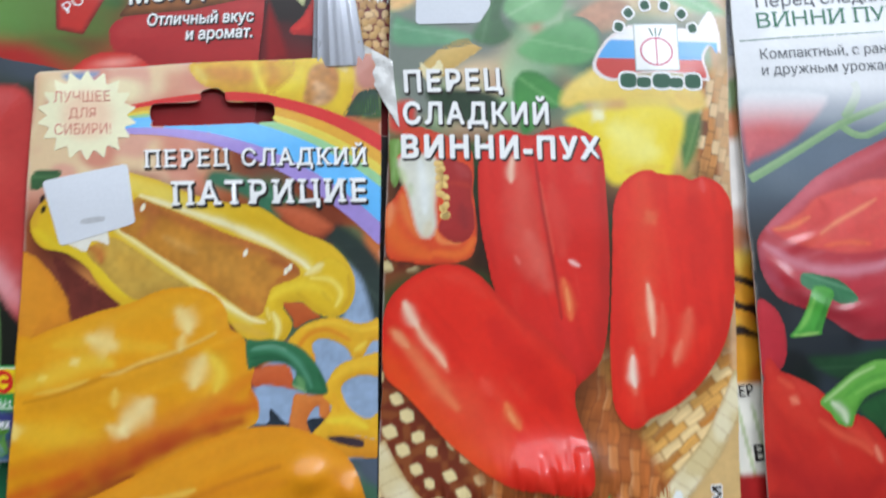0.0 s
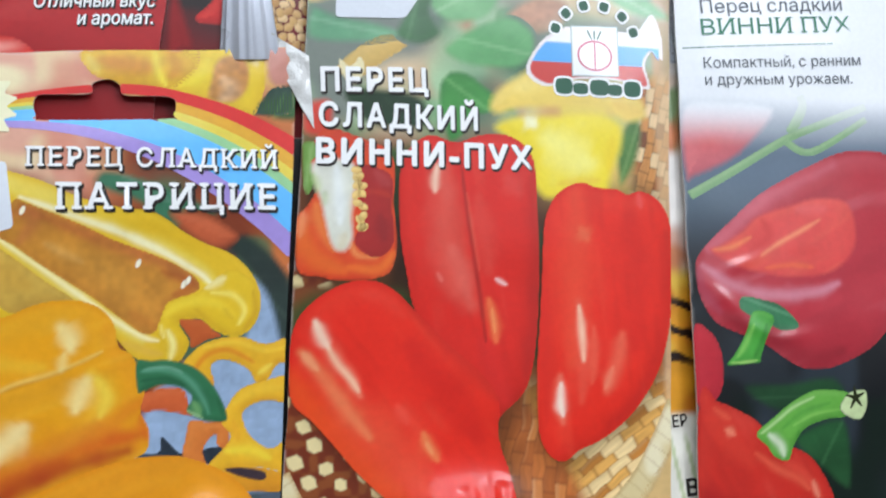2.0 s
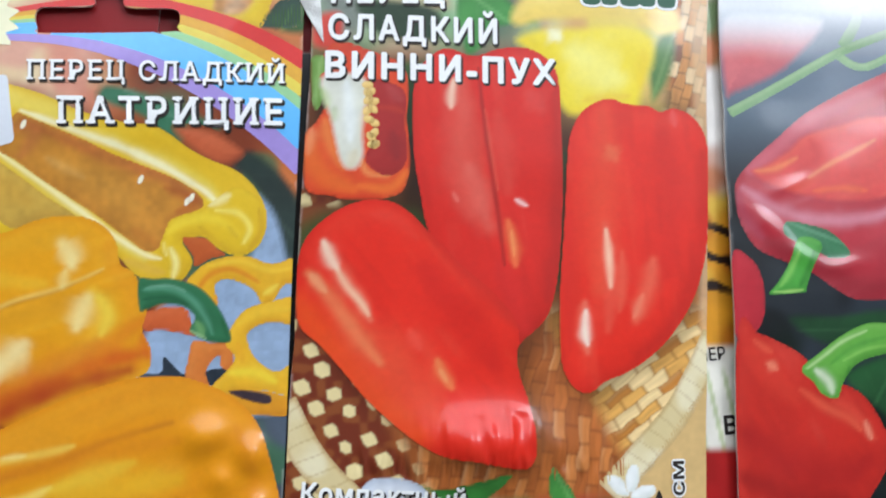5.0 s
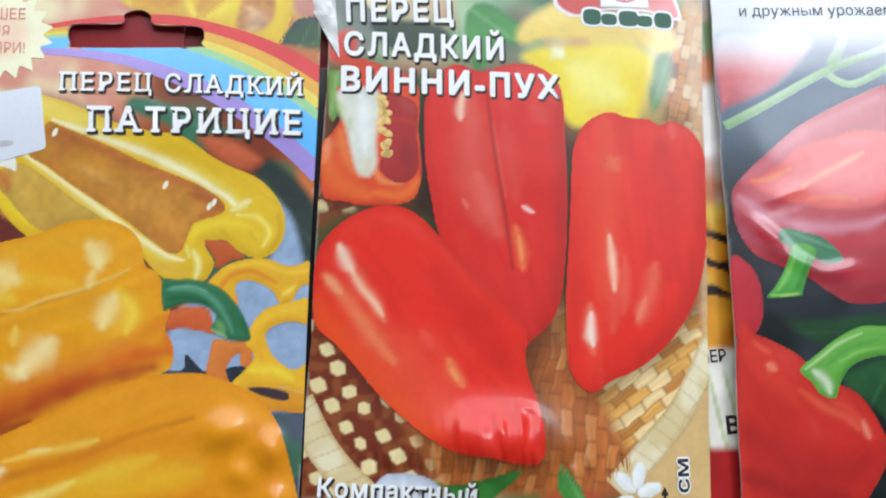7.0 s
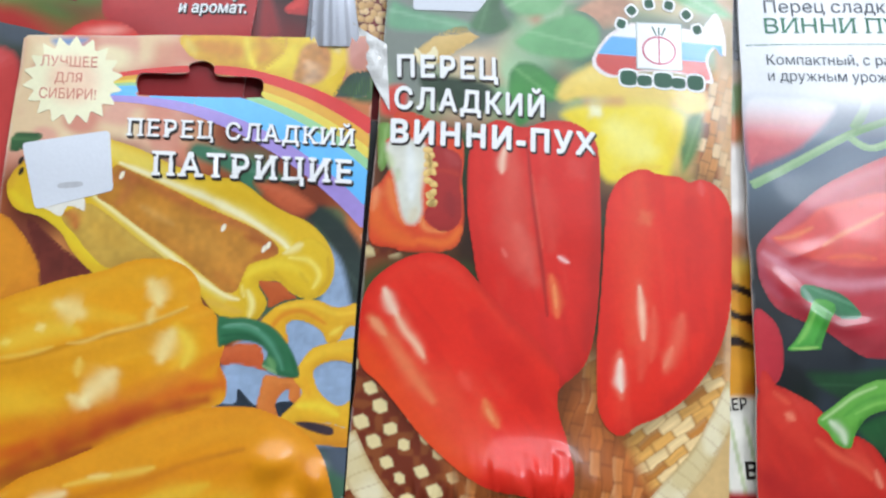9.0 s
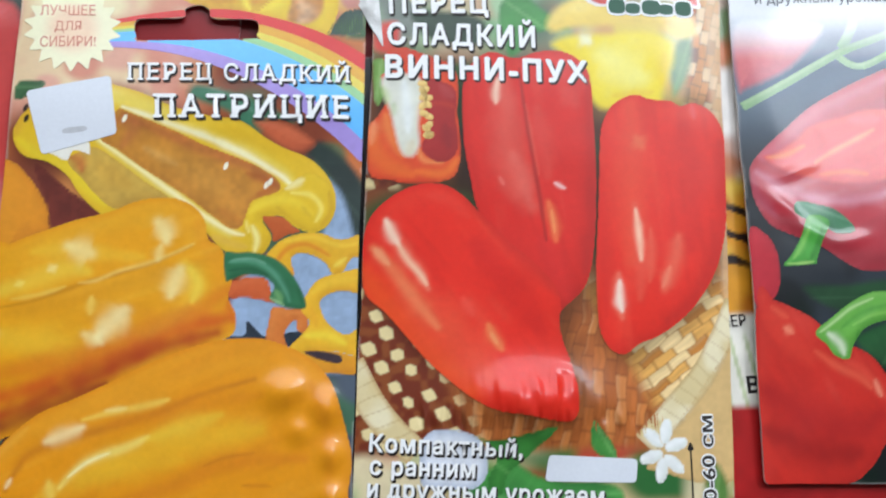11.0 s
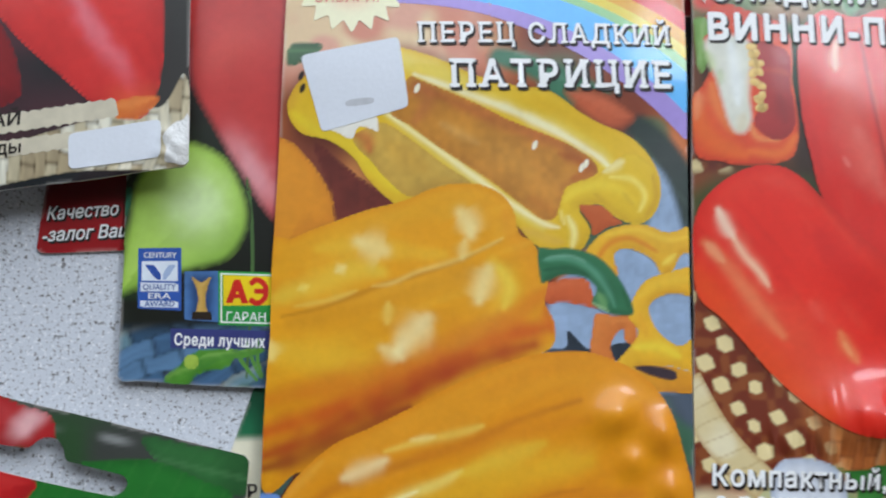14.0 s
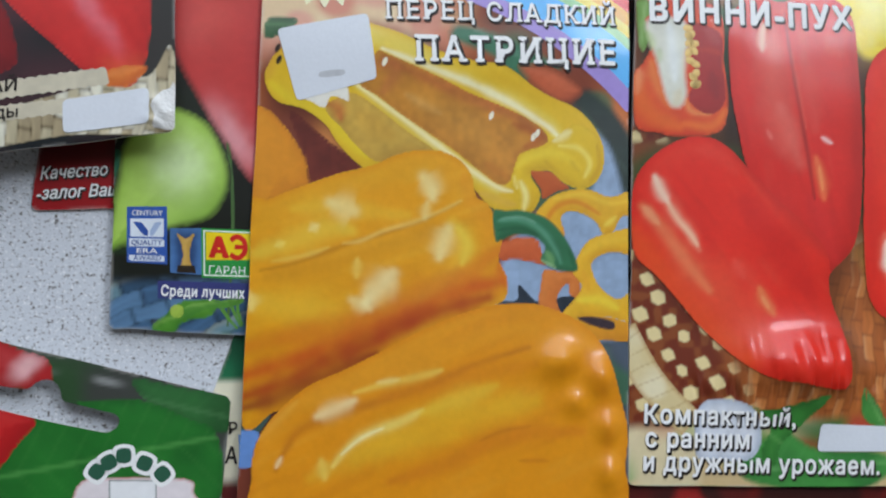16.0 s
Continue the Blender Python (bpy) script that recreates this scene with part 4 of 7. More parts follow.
# The pink along this pepper's upper rim includes glare, coloured into the print.
packet.shape("printed_pepper", [(81.7, -22.6), (82.5, -19.1), (85.8, -15.4), (90.9, -11), (97.4, -5.7), (104, -1.9), (111.9, 1.9), (121.4, 5.4), (132.3, 4.7), (137.7, -3.7), (134.4, -25.7), (126, -37.9), (115.2, -43.3), (107.3, -44), (102.1, -41.8), (97, -38.4), (90.6, -35.8), (85.6, -33.3), (82.6, -28.3)], flesh("b42c38", "7c1c28", "dc8088", 6, [([(85.1, -17.3), (90.9, -12.4), (98.7, -6.3), (107.9, -1.2), (117, 2.2)], 2.4, "d06a76", 0.75),
    ([(82.6, -22), (83.2, -26.6), (86.9, -31.2)], 1.5, "a04458", 0.6),
    ([(100, -3.3), (107.9, -0.6), (117, 2.8)], 1.3, "b82c34", 0.6),
    ([(88.1, -32.3), (98.3, -36.3), (107.3, -41.5), (116.3, -40.3)], 2.6, "8c1f2a", 0.75),
    ([(104.8, -31), (112.8, -29.7), (116.5, -28.4)], 1.8, "c03440", 0.5),
    # Pale pink band: glare off the buckled packet, painted as ink.
    ([(83.5, -21), (90.7, -25.5), (99.7, -27.7), (110.1, -27.1), (116.5, -25.1)], 1.5, "d48c9a", 0.75)], seed=104, along=20, shade=0.35, mottle=0.06), 2, label="large red pepper in the print", feather=0.08)
packet.shape("printed_pepper", [(81.1, -50), (85.4, -50.4), (89.2, -52), (93.6, -54.3), (96.7, -57.1), (99.9, -60.2), (104.7, -61.4), (108.5, -64.1), (111.6, -68.6), (113.4, -73.3), (112.6, -77.9), (109.3, -83), (105.3, -88.1), (98.8, -91.3), (80, -91.5)], flesh("d03026", "8c1618", "ec6a58", 5, [([(84.1, -54.2), (87.8, -58.9), (92.8, -63.5)], 3.1, "de4030", 0.7),
    ([(82.7, -70.2), (91.4, -76.1), (102.9, -78.8), (108.1, -76.6)], 4.4, "a41c1e", 0.7),
    ([(82.6, -79.2), (93.8, -84.2), (102.8, -84.5)], 3.7, "8c181a", 0.7),
    ([(87.2, -56.5), (88.9, -57.5)], 1, "f49070", 0.8),
    ([(94.1, -61.8), (99.2, -65.4), (104.3, -67.8), (106.9, -70.2)], 1, "ee6a4c", 0.7),
    ([(101.1, -64.3), (105.6, -66.7), (110.1, -72)], 1.1, "e85440", 0.6),
    ([(107.9, -68.5), (109.2, -72)], 0.7, "f4a080", 0.7),
    ([(99.2, -61.3), (103.1, -62.8)], 0.7, "a81c1a", 0.6),
    ([(84.4, -51.9), (87.9, -54.3)], 0.7, "f07050", 0.5)], seed=105, along=-60, shade=0.4, mottle=0.06), 3, label="red pepper in the print", feather=0.08)
packet.shape("printed_highlight", [(84.8, -17.3), (88.3, -15.9), (93.4, -12.9), (97.3, -9.6), (105.2, -7.2), (113.1, -5.2), (121.2, -6.7), (122.3, -16.3), (115.5, -22.7), (104.9, -24.1), (97.2, -23.1), (89.5, -20.9)], flesh("da4640", "c8383a", "ee7858", 3, [([(86.4, -17.5), (90.8, -16.9), (95.4, -14.7)], 0.7, "ee8c54", 0.7),
    ([(97.9, -18.7), (102.5, -15.9), (107.7, -13.4), (113.1, -10.6)], 0.6, "f09868", 0.75),
    ([(98.6, -11), (99.9, -14.5), (94.7, -18.2)], 1.3, "c8302e", 0.7),
    ([(98.5, -21.6), (105, -20.9), (110.2, -21.4)], 0.7, "ec6c38", 0.6),
    ([(107.8, -8.4), (114.4, -8.1)], 1.8, "e0605c", 0.6),
    ([(105, -17.9), (111.6, -17.8)], 1.3, "d43a34", 0.6)], seed=106, along=30), 3, 0.45, feather=1.2)
packet.shape("printed_stem_end", [(115, -52.5), (117.5, -49.5), (121.5, -49), (122, -52.5), (120, -55.5), (116.5, -54.5)], plain("c8d8a0", 0.2), 7, 0.4)
for k in range(5):
    packet.shape("printed_stem_star", stroke([(119.0, -50.6), (119.0 + 1.3 * math.cos(k * 1.257 + 0.4), -50.6 + 1.4 * math.sin(k * 1.257 + 0.4)), (119.0 + 2.5 * math.cos(k * 1.257 + 0.4), -50.6 + 2.7 * math.sin(k * 1.257 + 0.4))], 1.1, 0.3), plain("2c3218"), 8, 0.3, sharp=True)
packet.shape("printed_stem", [(92.6, -27.8), (97.1, -28.5), (101, -29.6), (104.2, -32.1), (105.7, -34.7), (101.5, -35.5), (97.7, -33.6), (94.5, -32.5), (91.3, -30.2)], leaf("3c8456", "205a38", "7ab88c", (98, -30, -20)), 4, 0.4, feather=0.08)
packet.shape("printed_stem", [(94.8, -31.1), (99.6, -32.4), (97.5, -36.9), (95.7, -41.6), (95.9, -42.3), (91.8, -42.6), (87.8, -42.7), (89.6, -40.4), (92.1, -36.7)], flesh("4aa03c", "22661f", "9cd070", 1.6, [([(94.5, -34), (92.5, -38.1), (90.3, -41)], 0.6, "8ccc60", 0.75),
    ([(97.7, -34), (96, -38.1), (94.4, -41)], 0.6, "2c7428", 0.7),
    ([(88.7, -42.3), (95, -41.9)], 0.3, "b8e07c", 0.8)]), 5, 0.35, feather=0.08, label="green stalk in the print")
packet.shape("printed_stem", [(94.2, -57.7), (98, -54.6), (103, -51.1), (108.2, -48.8), (112.4, -48.6), (117.7, -49.8), (117.4, -54.3), (111.3, -55.2), (106.3, -56.8), (103.4, -60.2), (101.9, -63.7), (98.7, -62.9), (96.7, -60.4)], flesh("66aa44", "347a2c", "b4d888", 1.8, [([(97.4, -58.1), (99.9, -60.2), (100.8, -62.5)], 1.1, "e4ead0", 0.9),
    ([(95.4, -57.6), (99.3, -55), (103.2, -52.3), (108.5, -50.2)], 0.4, "c4e0a0", 0.75),
    ([(100.6, -56.7), (105.8, -53.3), (112.4, -51.6)], 0.6, "4a9438", 0.7),
    ([(103.2, -56.2), (108.4, -53.9), (115, -53.1)], 0.4, "88c45c", 0.7),
    ([(104.5, -57.3), (103.8, -60.2)], 0.4, "2f7a2a", 0.6)]), 5, 0.35, feather=0.08, label="pale green stalk in the print")
for points, wide in (([(81.5, -5.5), (91, -0.5), (105.5, 7.5), (114, 11), (127, 16)], 2.2), ([(105.5, 7.5), (112.5, 5), (127, 13)], 2.0), ([(107, 9), (110.5, 15), (110, 18)], 2.6)):
    packet.shape("printed_stem", stroke(points, wide, wide * 0.8), faded(flesh("86aa78", "67906a", "cfe0b8", 1.2), "e8ece6", 8, 17), 3, 0.4, feather=0.08, sharp=True)
packet.text("Перец сладкий", (86.0, 35.8), (122.3, 38.6), 3.1, GREY_INK, 8, -0.012)
packet.text("ВИННИ ПУХ", (86.0, 30.8), (124.3, 33.7), 3.7, GREEN_INK, 8, 0.0, serif=True)
packet.shape("rule", stroke([(81.0, 27.6), (100, 29.1), (119.5, 30.6)], 0.3), plain("6a8a7c"), 3, 0.3, sharp=True)
packet.text("Компактный, с ранним", (86.2, 23.2), (126.4, 25.8), 2.5, GREY_INK, 8, -0.008)
packet.text("и дружным урожаем.", (86.4, 19.4), (124.0, 21.4), 2.5, GREY_INK, 8, -0.008)


# ---- packet with yellow peppers and a rainbow ----
def ground_p(x, y):
    c = blur_patches(x, y, ["c8703a", "d88a4a", "b0482c", "7a3420"], 9, 111)
    c = mix(c, blur_patches(x, y, ["c86a54", "d89a80", "7a9460", "dcae64"], 7, 117), smooth(y, 8, 14))
    c = mix(c, ink("e0b8a4"), smooth(y, 7, 11) * smooth(x, -40, -48))
    c = mix(c, ink("d8a468"), smooth(x, -74, -79) * smooth(y, -4, 8))
    c = mix(c, ink("8aa48c"), smooth(np.abs(y - 13.6), 1.6, 0.3) * smooth(x, -60, -54) * smooth(x, -42, -48) * 0.7)
    c = mix(c, blur_patches(x, y, ["e2c49a", "dca48c", "ecdcb0", "d48c74"], 5, 121), smooth(y, -14, -5) * smooth(x, -36, -48))
    c = mix(c, ink("4f5a68"), smooth(-y, 22, 30) * smooth(x, -30, -22))
    c = mix(c, ink("7a3b2a"), smooth(-y, 15, 24) * smooth(x, -66, -72))
    c = pressed(c, x, y, ([(-81.6, -40.2), (-77, -36.7), (-70.8, -34.2), (-64.5, -32), (-58.1, -30.4), (-53.8, -28.5), (-49.4, -27.5), (-45, -27.6), (-41.1, -29.4), (-39, -32.4), (-38.2, -36.3), (-36, -37.7), (-34.3, -41), (-33.5, -45), (-34.2, -48.4), (-32.9, -51.1), (-32.5, -53.8), (-33.4, -56.1), (-36.5, -57.7), (-42.1, -59.9), (-49.8, -64.1), (-56.2, -66.8), (-64.7, -70.4), (-70.8, -73.3), (-76.9, -75.5), (-83, -76.2)], [(-81.2, -87.1), (-80.7, -82.5), (-79.4, -79.3), (-76.4, -75.5), (-70.9, -71.1), (-64.6, -68.5), (-56.2, -64.7), (-49.7, -61.6), (-42.1, -58.7), (-35.4, -57.1), (-28.7, -56.8), (-24.1, -57.9), (-19.6, -59.9), (-15.3, -63.2), (-12.8, -67.1), (-11.5, -71), (-10.1, -76.4), (-9.1, -81.9), (-9.9, -88.3), (-12.5, -100.5), (-48.5, -101.5), (-79.5, -97.5)], [(-77.9, -14.1), (-77.4, -12.2), (-75.6, -9.4), (-70.9, -5.9), (-62.4, -3), (-53.7, -4.6), (-44.9, -8.3), (-37.1, -10.1), (-33.1, -10.3), (-29.7, -12), (-26.2, -14.6), (-22.2, -16.7), (-18.1, -18.3), (-15, -20.6), (-12.7, -23.9), (-11.7, -27.3), (-12.2, -30.8), (-13.8, -33.4), (-16.2, -34.7), (-18.5, -34.5), (-20.8, -33.4), (-22.3, -32), (-23.6, -31.2), (-25.9, -31.4), (-27.1, -32.3), (-25.4, -35.4), (-26, -37.7), (-27.8, -39.4), (-32.9, -39.2), (-36.2, -37.7), (-42.8, -30.3), (-49.4, -28.3), (-58.1, -31.3), (-60.8, -30.3), (-64.5, -26.5), (-66.8, -22.9), (-70.8, -20), (-75, -18.9), (-77.1, -16.9)]), 3.0, 0.45)
    return mix(c, ink("3f6a4a"), smooth(grain(x, y, 8, 119), 0.6, 0.75) * smooth(-y, -10, 10) * smooth(x, -45, -35) * 0.8)


packet = Packet("seed_packet", "yellow pepper and rainbow seed packet with a hanging slot", [(-85.2, -114), (-10.2, -114), (-4.2, 23.4), (-77.0, 18.2)], 3.2, ground_p, hole=[(-54, 9.5), (-53.5, 11), (-52, 11.5), (-44, 12), (-43.5, 14), (-40.5, 15), (-38.5, 14), (-37.5, 12), (-29.5, 12), (-28, 10.5), (-28.5, 8.5), (-30, 7.5), (-52, 6.5), (-53.5, 7.5)], seed=111, bulge=0.9,
                swell=[(-23, -68, 4.4, 3.4, 20, 1.6), (-14.5, -71.5, 3.0, 3.6, 0, 1.7), (-20, -76, 2.4, 2.6, 0, 0.9), (-13.5, -81, 2.4, 3, 0, 1.2), (-13.5, -90, 2.4, 3.2, 0, 1.2), (-40, 3, 16, 5, 0, 0.5), (-40, -7, 42, 9, 0, 0.9)])
packet.shape("printed_backdrop", [(-14, -23), (-11, -24), (-5.5, -27.5), (-4.5, -62), (-34, -62.5), (-34, -48), (-25.5, -38.5), (-15.5, -34.5)], plain("93a9c4", 0.2, 113), 1, label="pale blue backdrop in the print", feather=1.6)
packet.shape("printed_shadow_leaf", [(-19, -19), (-17.5, -16), (-14, -14.5), (-5.5, -23.5), (-5.5, -39), (-8, -38.5), (-11, -27.5), (-16, -20.5)], leaf("2a3a34", "1c2422", "4a5a50", (-12, -25, -50)), 2, feather=1.6)
packet.shape("printed_pepper", [(-29.5, -10.5), (-23, -10.5), (-16, -14.5), (-17, -17), (-21, -18), (-26.5, -14.5)], flesh("c8603a", "8a3a24", "e09070", 4), 3, feather=1.6)
packet.shape("printed_leaf", [(-43.5, -6), (-41.5, -2.5), (-35, -3.5), (-27, -6.5), (-19.5, -10.5), (-23, -12.5), (-30, -13), (-35, -9.5), (-40.5, -7.5)], leaf("3f7a5a", "245a40", "7aa890", (-32, -7, -30)), 2, feather=1.6)
packet.shape("printed_leaf", [(-78, -5), (-76.5, -2.5), (-71.5, -3), (-74, -5.5), (-77.5, -7)], leaf("3f6a40", "2a4a2c", "6a9a60", (-75, -4, 0)), 2)
packet.shape("printed_backdrop", [(-71.8, 18.1), (-64.7, 18.9), (-63.9, 17.3), (-66.9, 15.8), (-70.8, 15.8)], plain("6f8fb4", 0.15), 1, feather=1.4)
packet.shape("printed_slice", [(-45.8, 20.1), (-38.7, 21.4), (-31.6, 22), (-28, 21.3), (-23.9, 21.8), (-23.8, 18.3), (-26.6, 15), (-29.5, 13.1), (-33.6, 13.6), (-38.3, 13.7), (-42.4, 15.2), (-44.2, 16.5)], flesh("dcb02c", "c88a24", "f0d848", 2.5, [([(-42, 18.8), (-37.3, 17.9), (-32.6, 17.6)], 2.6, "cc7c2c", 0.75),
    ([(-32.1, 21.5), (-31.4, 17.1), (-29.9, 14.3)], 0.8, "eedc48", 0.85),
    ([(-29.2, 21), (-27.9, 18), (-29, 16)], 1.8, "c8822c", 0.75),
    ([(-44.4, 19.3), (-42.5, 16.3)], 1, "ead468", 0.6)], mottle=0.2), 2, feather=0.08)
packet.shape("printed_slice", [(-26.9, 21.9), (-20.9, 22.6), (-13.7, 22.4), (-10.9, 19.9), (-10.6, 16.1), (-11.5, 12.3), (-13.2, 8.8), (-16.9, 10), (-21.7, 11.4), (-27.1, 12.6), (-29.5, 13.4), (-26.9, 15.6), (-24.4, 18.5)], flesh("e2c02c", "c8901c", "f4e058", 2.5, [([(-17.3, 21.1), (-13.6, 20.6), (-12.4, 19.2)], 1.1, "f0dcb0", 0.6),
    ([(-26.6, 14.6), (-23.1, 16.5), (-22, 19.7)], 1.2, "ecd63c", 0.7)], seed=114), 2, label="halved yellow pepper in the print", feather=0.08)
packet.shape("printed_slice_core", [(-22.3, 12.1), (-21.6, 15.9), (-20.8, 19.2), (-18.5, 21.2), (-14.8, 20.9), (-13.5, 17.8), (-14, 14), (-16.3, 11.3), (-19.3, 10.8)], flesh("cc8c44", "c08034", "e4c08c", 2, [([(-18.9, 16.1), (-17.6, 13.7), (-19.3, 11.7)], 1.7, "dcb48c", 0.75),
    ([(-16, 20.2), (-14.7, 17.1)], 1, "b87030", 0.6)], mottle=0.5), 3, 0.4, feather=1.0)
packet.shape("printed_pepper", [(-10.5, 23.1), (-5.8, 23.2), (-5.5, 16.9), (-7.4, 14.7), (-10.1, 15.8), (-10.7, 19.3)], flesh("c88878", "a86a58", "e0b0a0", 3), 2, feather=1.0)
packet.shape("printed_shadow_leaf", [(-13.2, 9), (-11.5, 11.9), (-9.2, 14.6), (-5.7, 15.2), (-5.3, 10.2), (-8.4, 9.1)], leaf("3c5c4c", "243c30", "6a8a70", (-8, 9, 20)), 2, feather=0.08)
packet.shape("printed_leaf", [(-12, 12), (-7.5, 14), (-3, 14), (-3.5, 8.5), (-8, 7.5), (-12, 9.5)], leaf("3c6a34", "24421c", "6a9a50", (-8, 11, 70)), 2, feather=1.6)
for code, k0, k1 in (("d8302c", 0, 0.15), ("e0a630", 0.15, 0.27), ("e2cc4a", 0.27, 0.37), ("98cc94", 0.37, 0.47), ("66bcf6", 0.47, 0.79), ("a690d4", 0.79, 1)):
    for side in (0, 1):
        packet.shape("rainbow_stripe", closed_band([(-60.4, 10.5), (-52, 12.4), (-42.9, 13.8), (-33.6, 14.1), (-25.3, 12.7), (-16.9, 10.3), (-9.6, 7.2), (-3.4, 3.9)], [(-60.1, 4.9), (-51.6, 4.5), (-43.5, 3.1), (-35.3, 0.4), (-28.8, -2.5), (-20.4, -7.5), (-11.3, -14.5), (-3.3, -22.6)], k0, k1, side), plain(code, 0.06, 115), 4, 0.4, sharp=True)
packet.shape("printed_pepper", [(-82, -17.5), (-78.5, -19.5), (-76.5, -20.5), (-72.5, -25.5), (-70, -31), (-70.5, -35.5), (-75, -38.5), (-80, -40)], flesh("e09024", "a8501c", "f2bc50", 6, seed=116), 3, label="orange pepper in the print")
packet.shape("printed_gap", [(-73.5, -20), (-66, -26), (-58, -32), (-64.5, -34), (-70, -33.5), (-71, -28.5)], plain("6a2c22", 0.3), 3)
packet.shape("printed_backdrop", [(-84, -75.4), (-77.7, -75.3), (-78.9, -78.1), (-80.3, -79.3), (-83.9, -79.2)], plain("3c5650", 0.2), 3, 0.5, feather=0.08)
packet.shape("printed_backdrop", [(-83.9, -78.9), (-79.7, -79), (-80.5, -81.8), (-81, -84.9), (-83.8, -84.8)], plain("6a92d0", 0.1), 4, 0.5, feather=0.08)
rim_marks = [([(-62.4, -5.5), (-54.3, -8), (-44.9, -11.6), (-37.1, -14.6), (-30.3, -17.4), (-24, -20.7), (-19.4, -25.1)], 1.3, "ead660", 0.6),
    ([(-55.9, -8.3), (-44.9, -12.3), (-38.2, -14.7), (-31.4, -17.8), (-24, -22.1), (-20.6, -25.1)], 0.8, "f6f0c8", 0.9),
    ([(-60.7, -15.7), (-52.6, -21.9), (-45, -27.4), (-39.5, -31.6), (-34, -35.4)], 1.2, "e6d060", 0.7),
    ([(-61.1, -15), (-52.6, -21.2), (-45, -26.8), (-39.5, -31), (-33.9, -34.5), (-31.1, -35.3)], 0.6, "f8eeb8", 0.9)]
half = packet.shape("printed_half_pepper", [(-77.9, -14.1), (-77.4, -12.2), (-75.6, -9.4), (-70.9, -5.9), (-62.4, -3), (-53.7, -4.6), (-44.9, -8.3), (-37.1, -10.1), (-33.1, -10.3), (-29.7, -12), (-26.2, -14.6), (-22.2, -16.7), (-18.1, -18.3), (-15, -20.6), (-12.7, -23.9), (-11.7, -27.3), (-12.2, -30.8), (-13.8, -33.4), (-16.2, -34.7), (-18.5, -34.5), (-20.8, -33.4), (-22.3, -32), (-23.6, -31.2), (-25.9, -31.4), (-27.1, -32.3), (-25.4, -35.4), (-26, -37.7), (-27.8, -39.4), (-32.9, -39.2), (-36.2, -37.7), (-42.8, -30.3), (-49.4, -28.3), (-58.1, -31.3), (-60.8, -30.3), (-64.5, -26.5), (-66.8, -22.9), (-70.8, -20), (-75, -18.9), (-77.1, -16.9)], flesh("e2b826", "c08a18", "f0d850", 3, [([(-76.6, -15.3), (-72.9, -18.4), (-67.6, -20.8), (-63.4, -25), (-59.2, -28.7)], 1.5, "e8cc2c", 0.8),
    ([(-77.1, -13.8), (-76.1, -10), (-73, -6.6)], 1.3, "d8a030", 0.6),
    ([(-64.6, -4), (-55.9, -6.2), (-44.9, -10)], 1.7, "ecd868", 0.7),
    ([(-34.8, -11.7), (-28, -15.3), (-21.1, -18.3), (-15.3, -22.7)], 1.3, "dcb020", 0.8),
    ([(-22.3, -24.1), (-17.7, -26.2), (-15.4, -29.5), (-16.7, -32.4)], 1.5, "f0dc50", 0.8),
    ([(-14.2, -24.9), (-13.3, -29.4), (-15.5, -33.5)], 0.9, "d0a01c", 0.6),
    ([(-29.4, -33.9), (-28.3, -37.2), (-29.5, -39.1)], 0.9, "f4e690", 0.8),
    ([(-27.1, -34.4), (-26.6, -37.7)], 0.8, "dcac24", 0.6),
    ([(-37.3, -35.7), (-32.9, -37.3), (-30.6, -37.8)], 1.1, "dcae48", 0.7)] + rim_marks, seed=118, along=-25, shade=0.2, mottle=0.06), 5, 0.3, label="halved yellow pepper in the print", feather=0.08)
packet.shape("printed_cavity", [(-60.2, -14.9), (-57, -9), (-54.6, -9.4), (-44.9, -13.4), (-39.3, -16.1), (-30.3, -19.6), (-25.2, -22.4), (-23.4, -24.7), (-24.1, -26), (-27, -27.2), (-29.3, -28.1), (-30.2, -30), (-30.9, -32.7), (-33.4, -34.1), (-37.3, -31.5), (-42.8, -27.2), (-51.5, -21.4), (-57, -17.3)], flesh("c48430", "a85e24", "d8a048", 1.6, [([(-55.9, -10), (-47.1, -13.9), (-38.2, -17.4), (-30.3, -20.4), (-24.1, -24.7)], 1.4, "b05a30", 0.75),
    ([(-57, -11.1), (-53.7, -12.6), (-55.9, -16.5)], 1.7, "b8663c", 0.6),
    ([(-49.3, -17.9), (-41.6, -21.4), (-36.1, -25.7)], 2.6, "cc9038", 0.6),
    ([(-30.3, -22.1), (-25.2, -24.7), (-28.1, -26.5)], 1.1, "a44c22", 0.7),
    ([(-36.1, -30.1), (-32.2, -32.3)], 1.3, "b86c28", 0.6),
    ([(-51.5, -16.9), (-44.9, -20.4)], 0.9, "d8a860", 0.4)], mottle=0.28, seed=119), 6, 0.4, label="orange hollow of the halved pepper", parent=half, feather=0.08)
packet.shape("printed_cavity", [(-66.8, -19.2), (-63.9, -17.6), (-61.3, -16.8), (-56.9, -19.6), (-51.5, -23.8), (-46.1, -27.7), (-51.6, -27.9), (-57, -29.9), (-61.3, -26.6), (-63.9, -23.4), (-66, -21.3)], flesh("c8a044", "b08030", "dcc060", 2, [([(-66, -19.1), (-64.4, -19.6), (-63.9, -21.8)], 1.3, "bc5a2c", 0.8),
    ([(-60.2, -21.1), (-54.8, -24.7)], 2.2, "cc9c3c", 0.6)], mottle=0.25, seed=120), 6, 0.4, parent=half, feather=0.08)
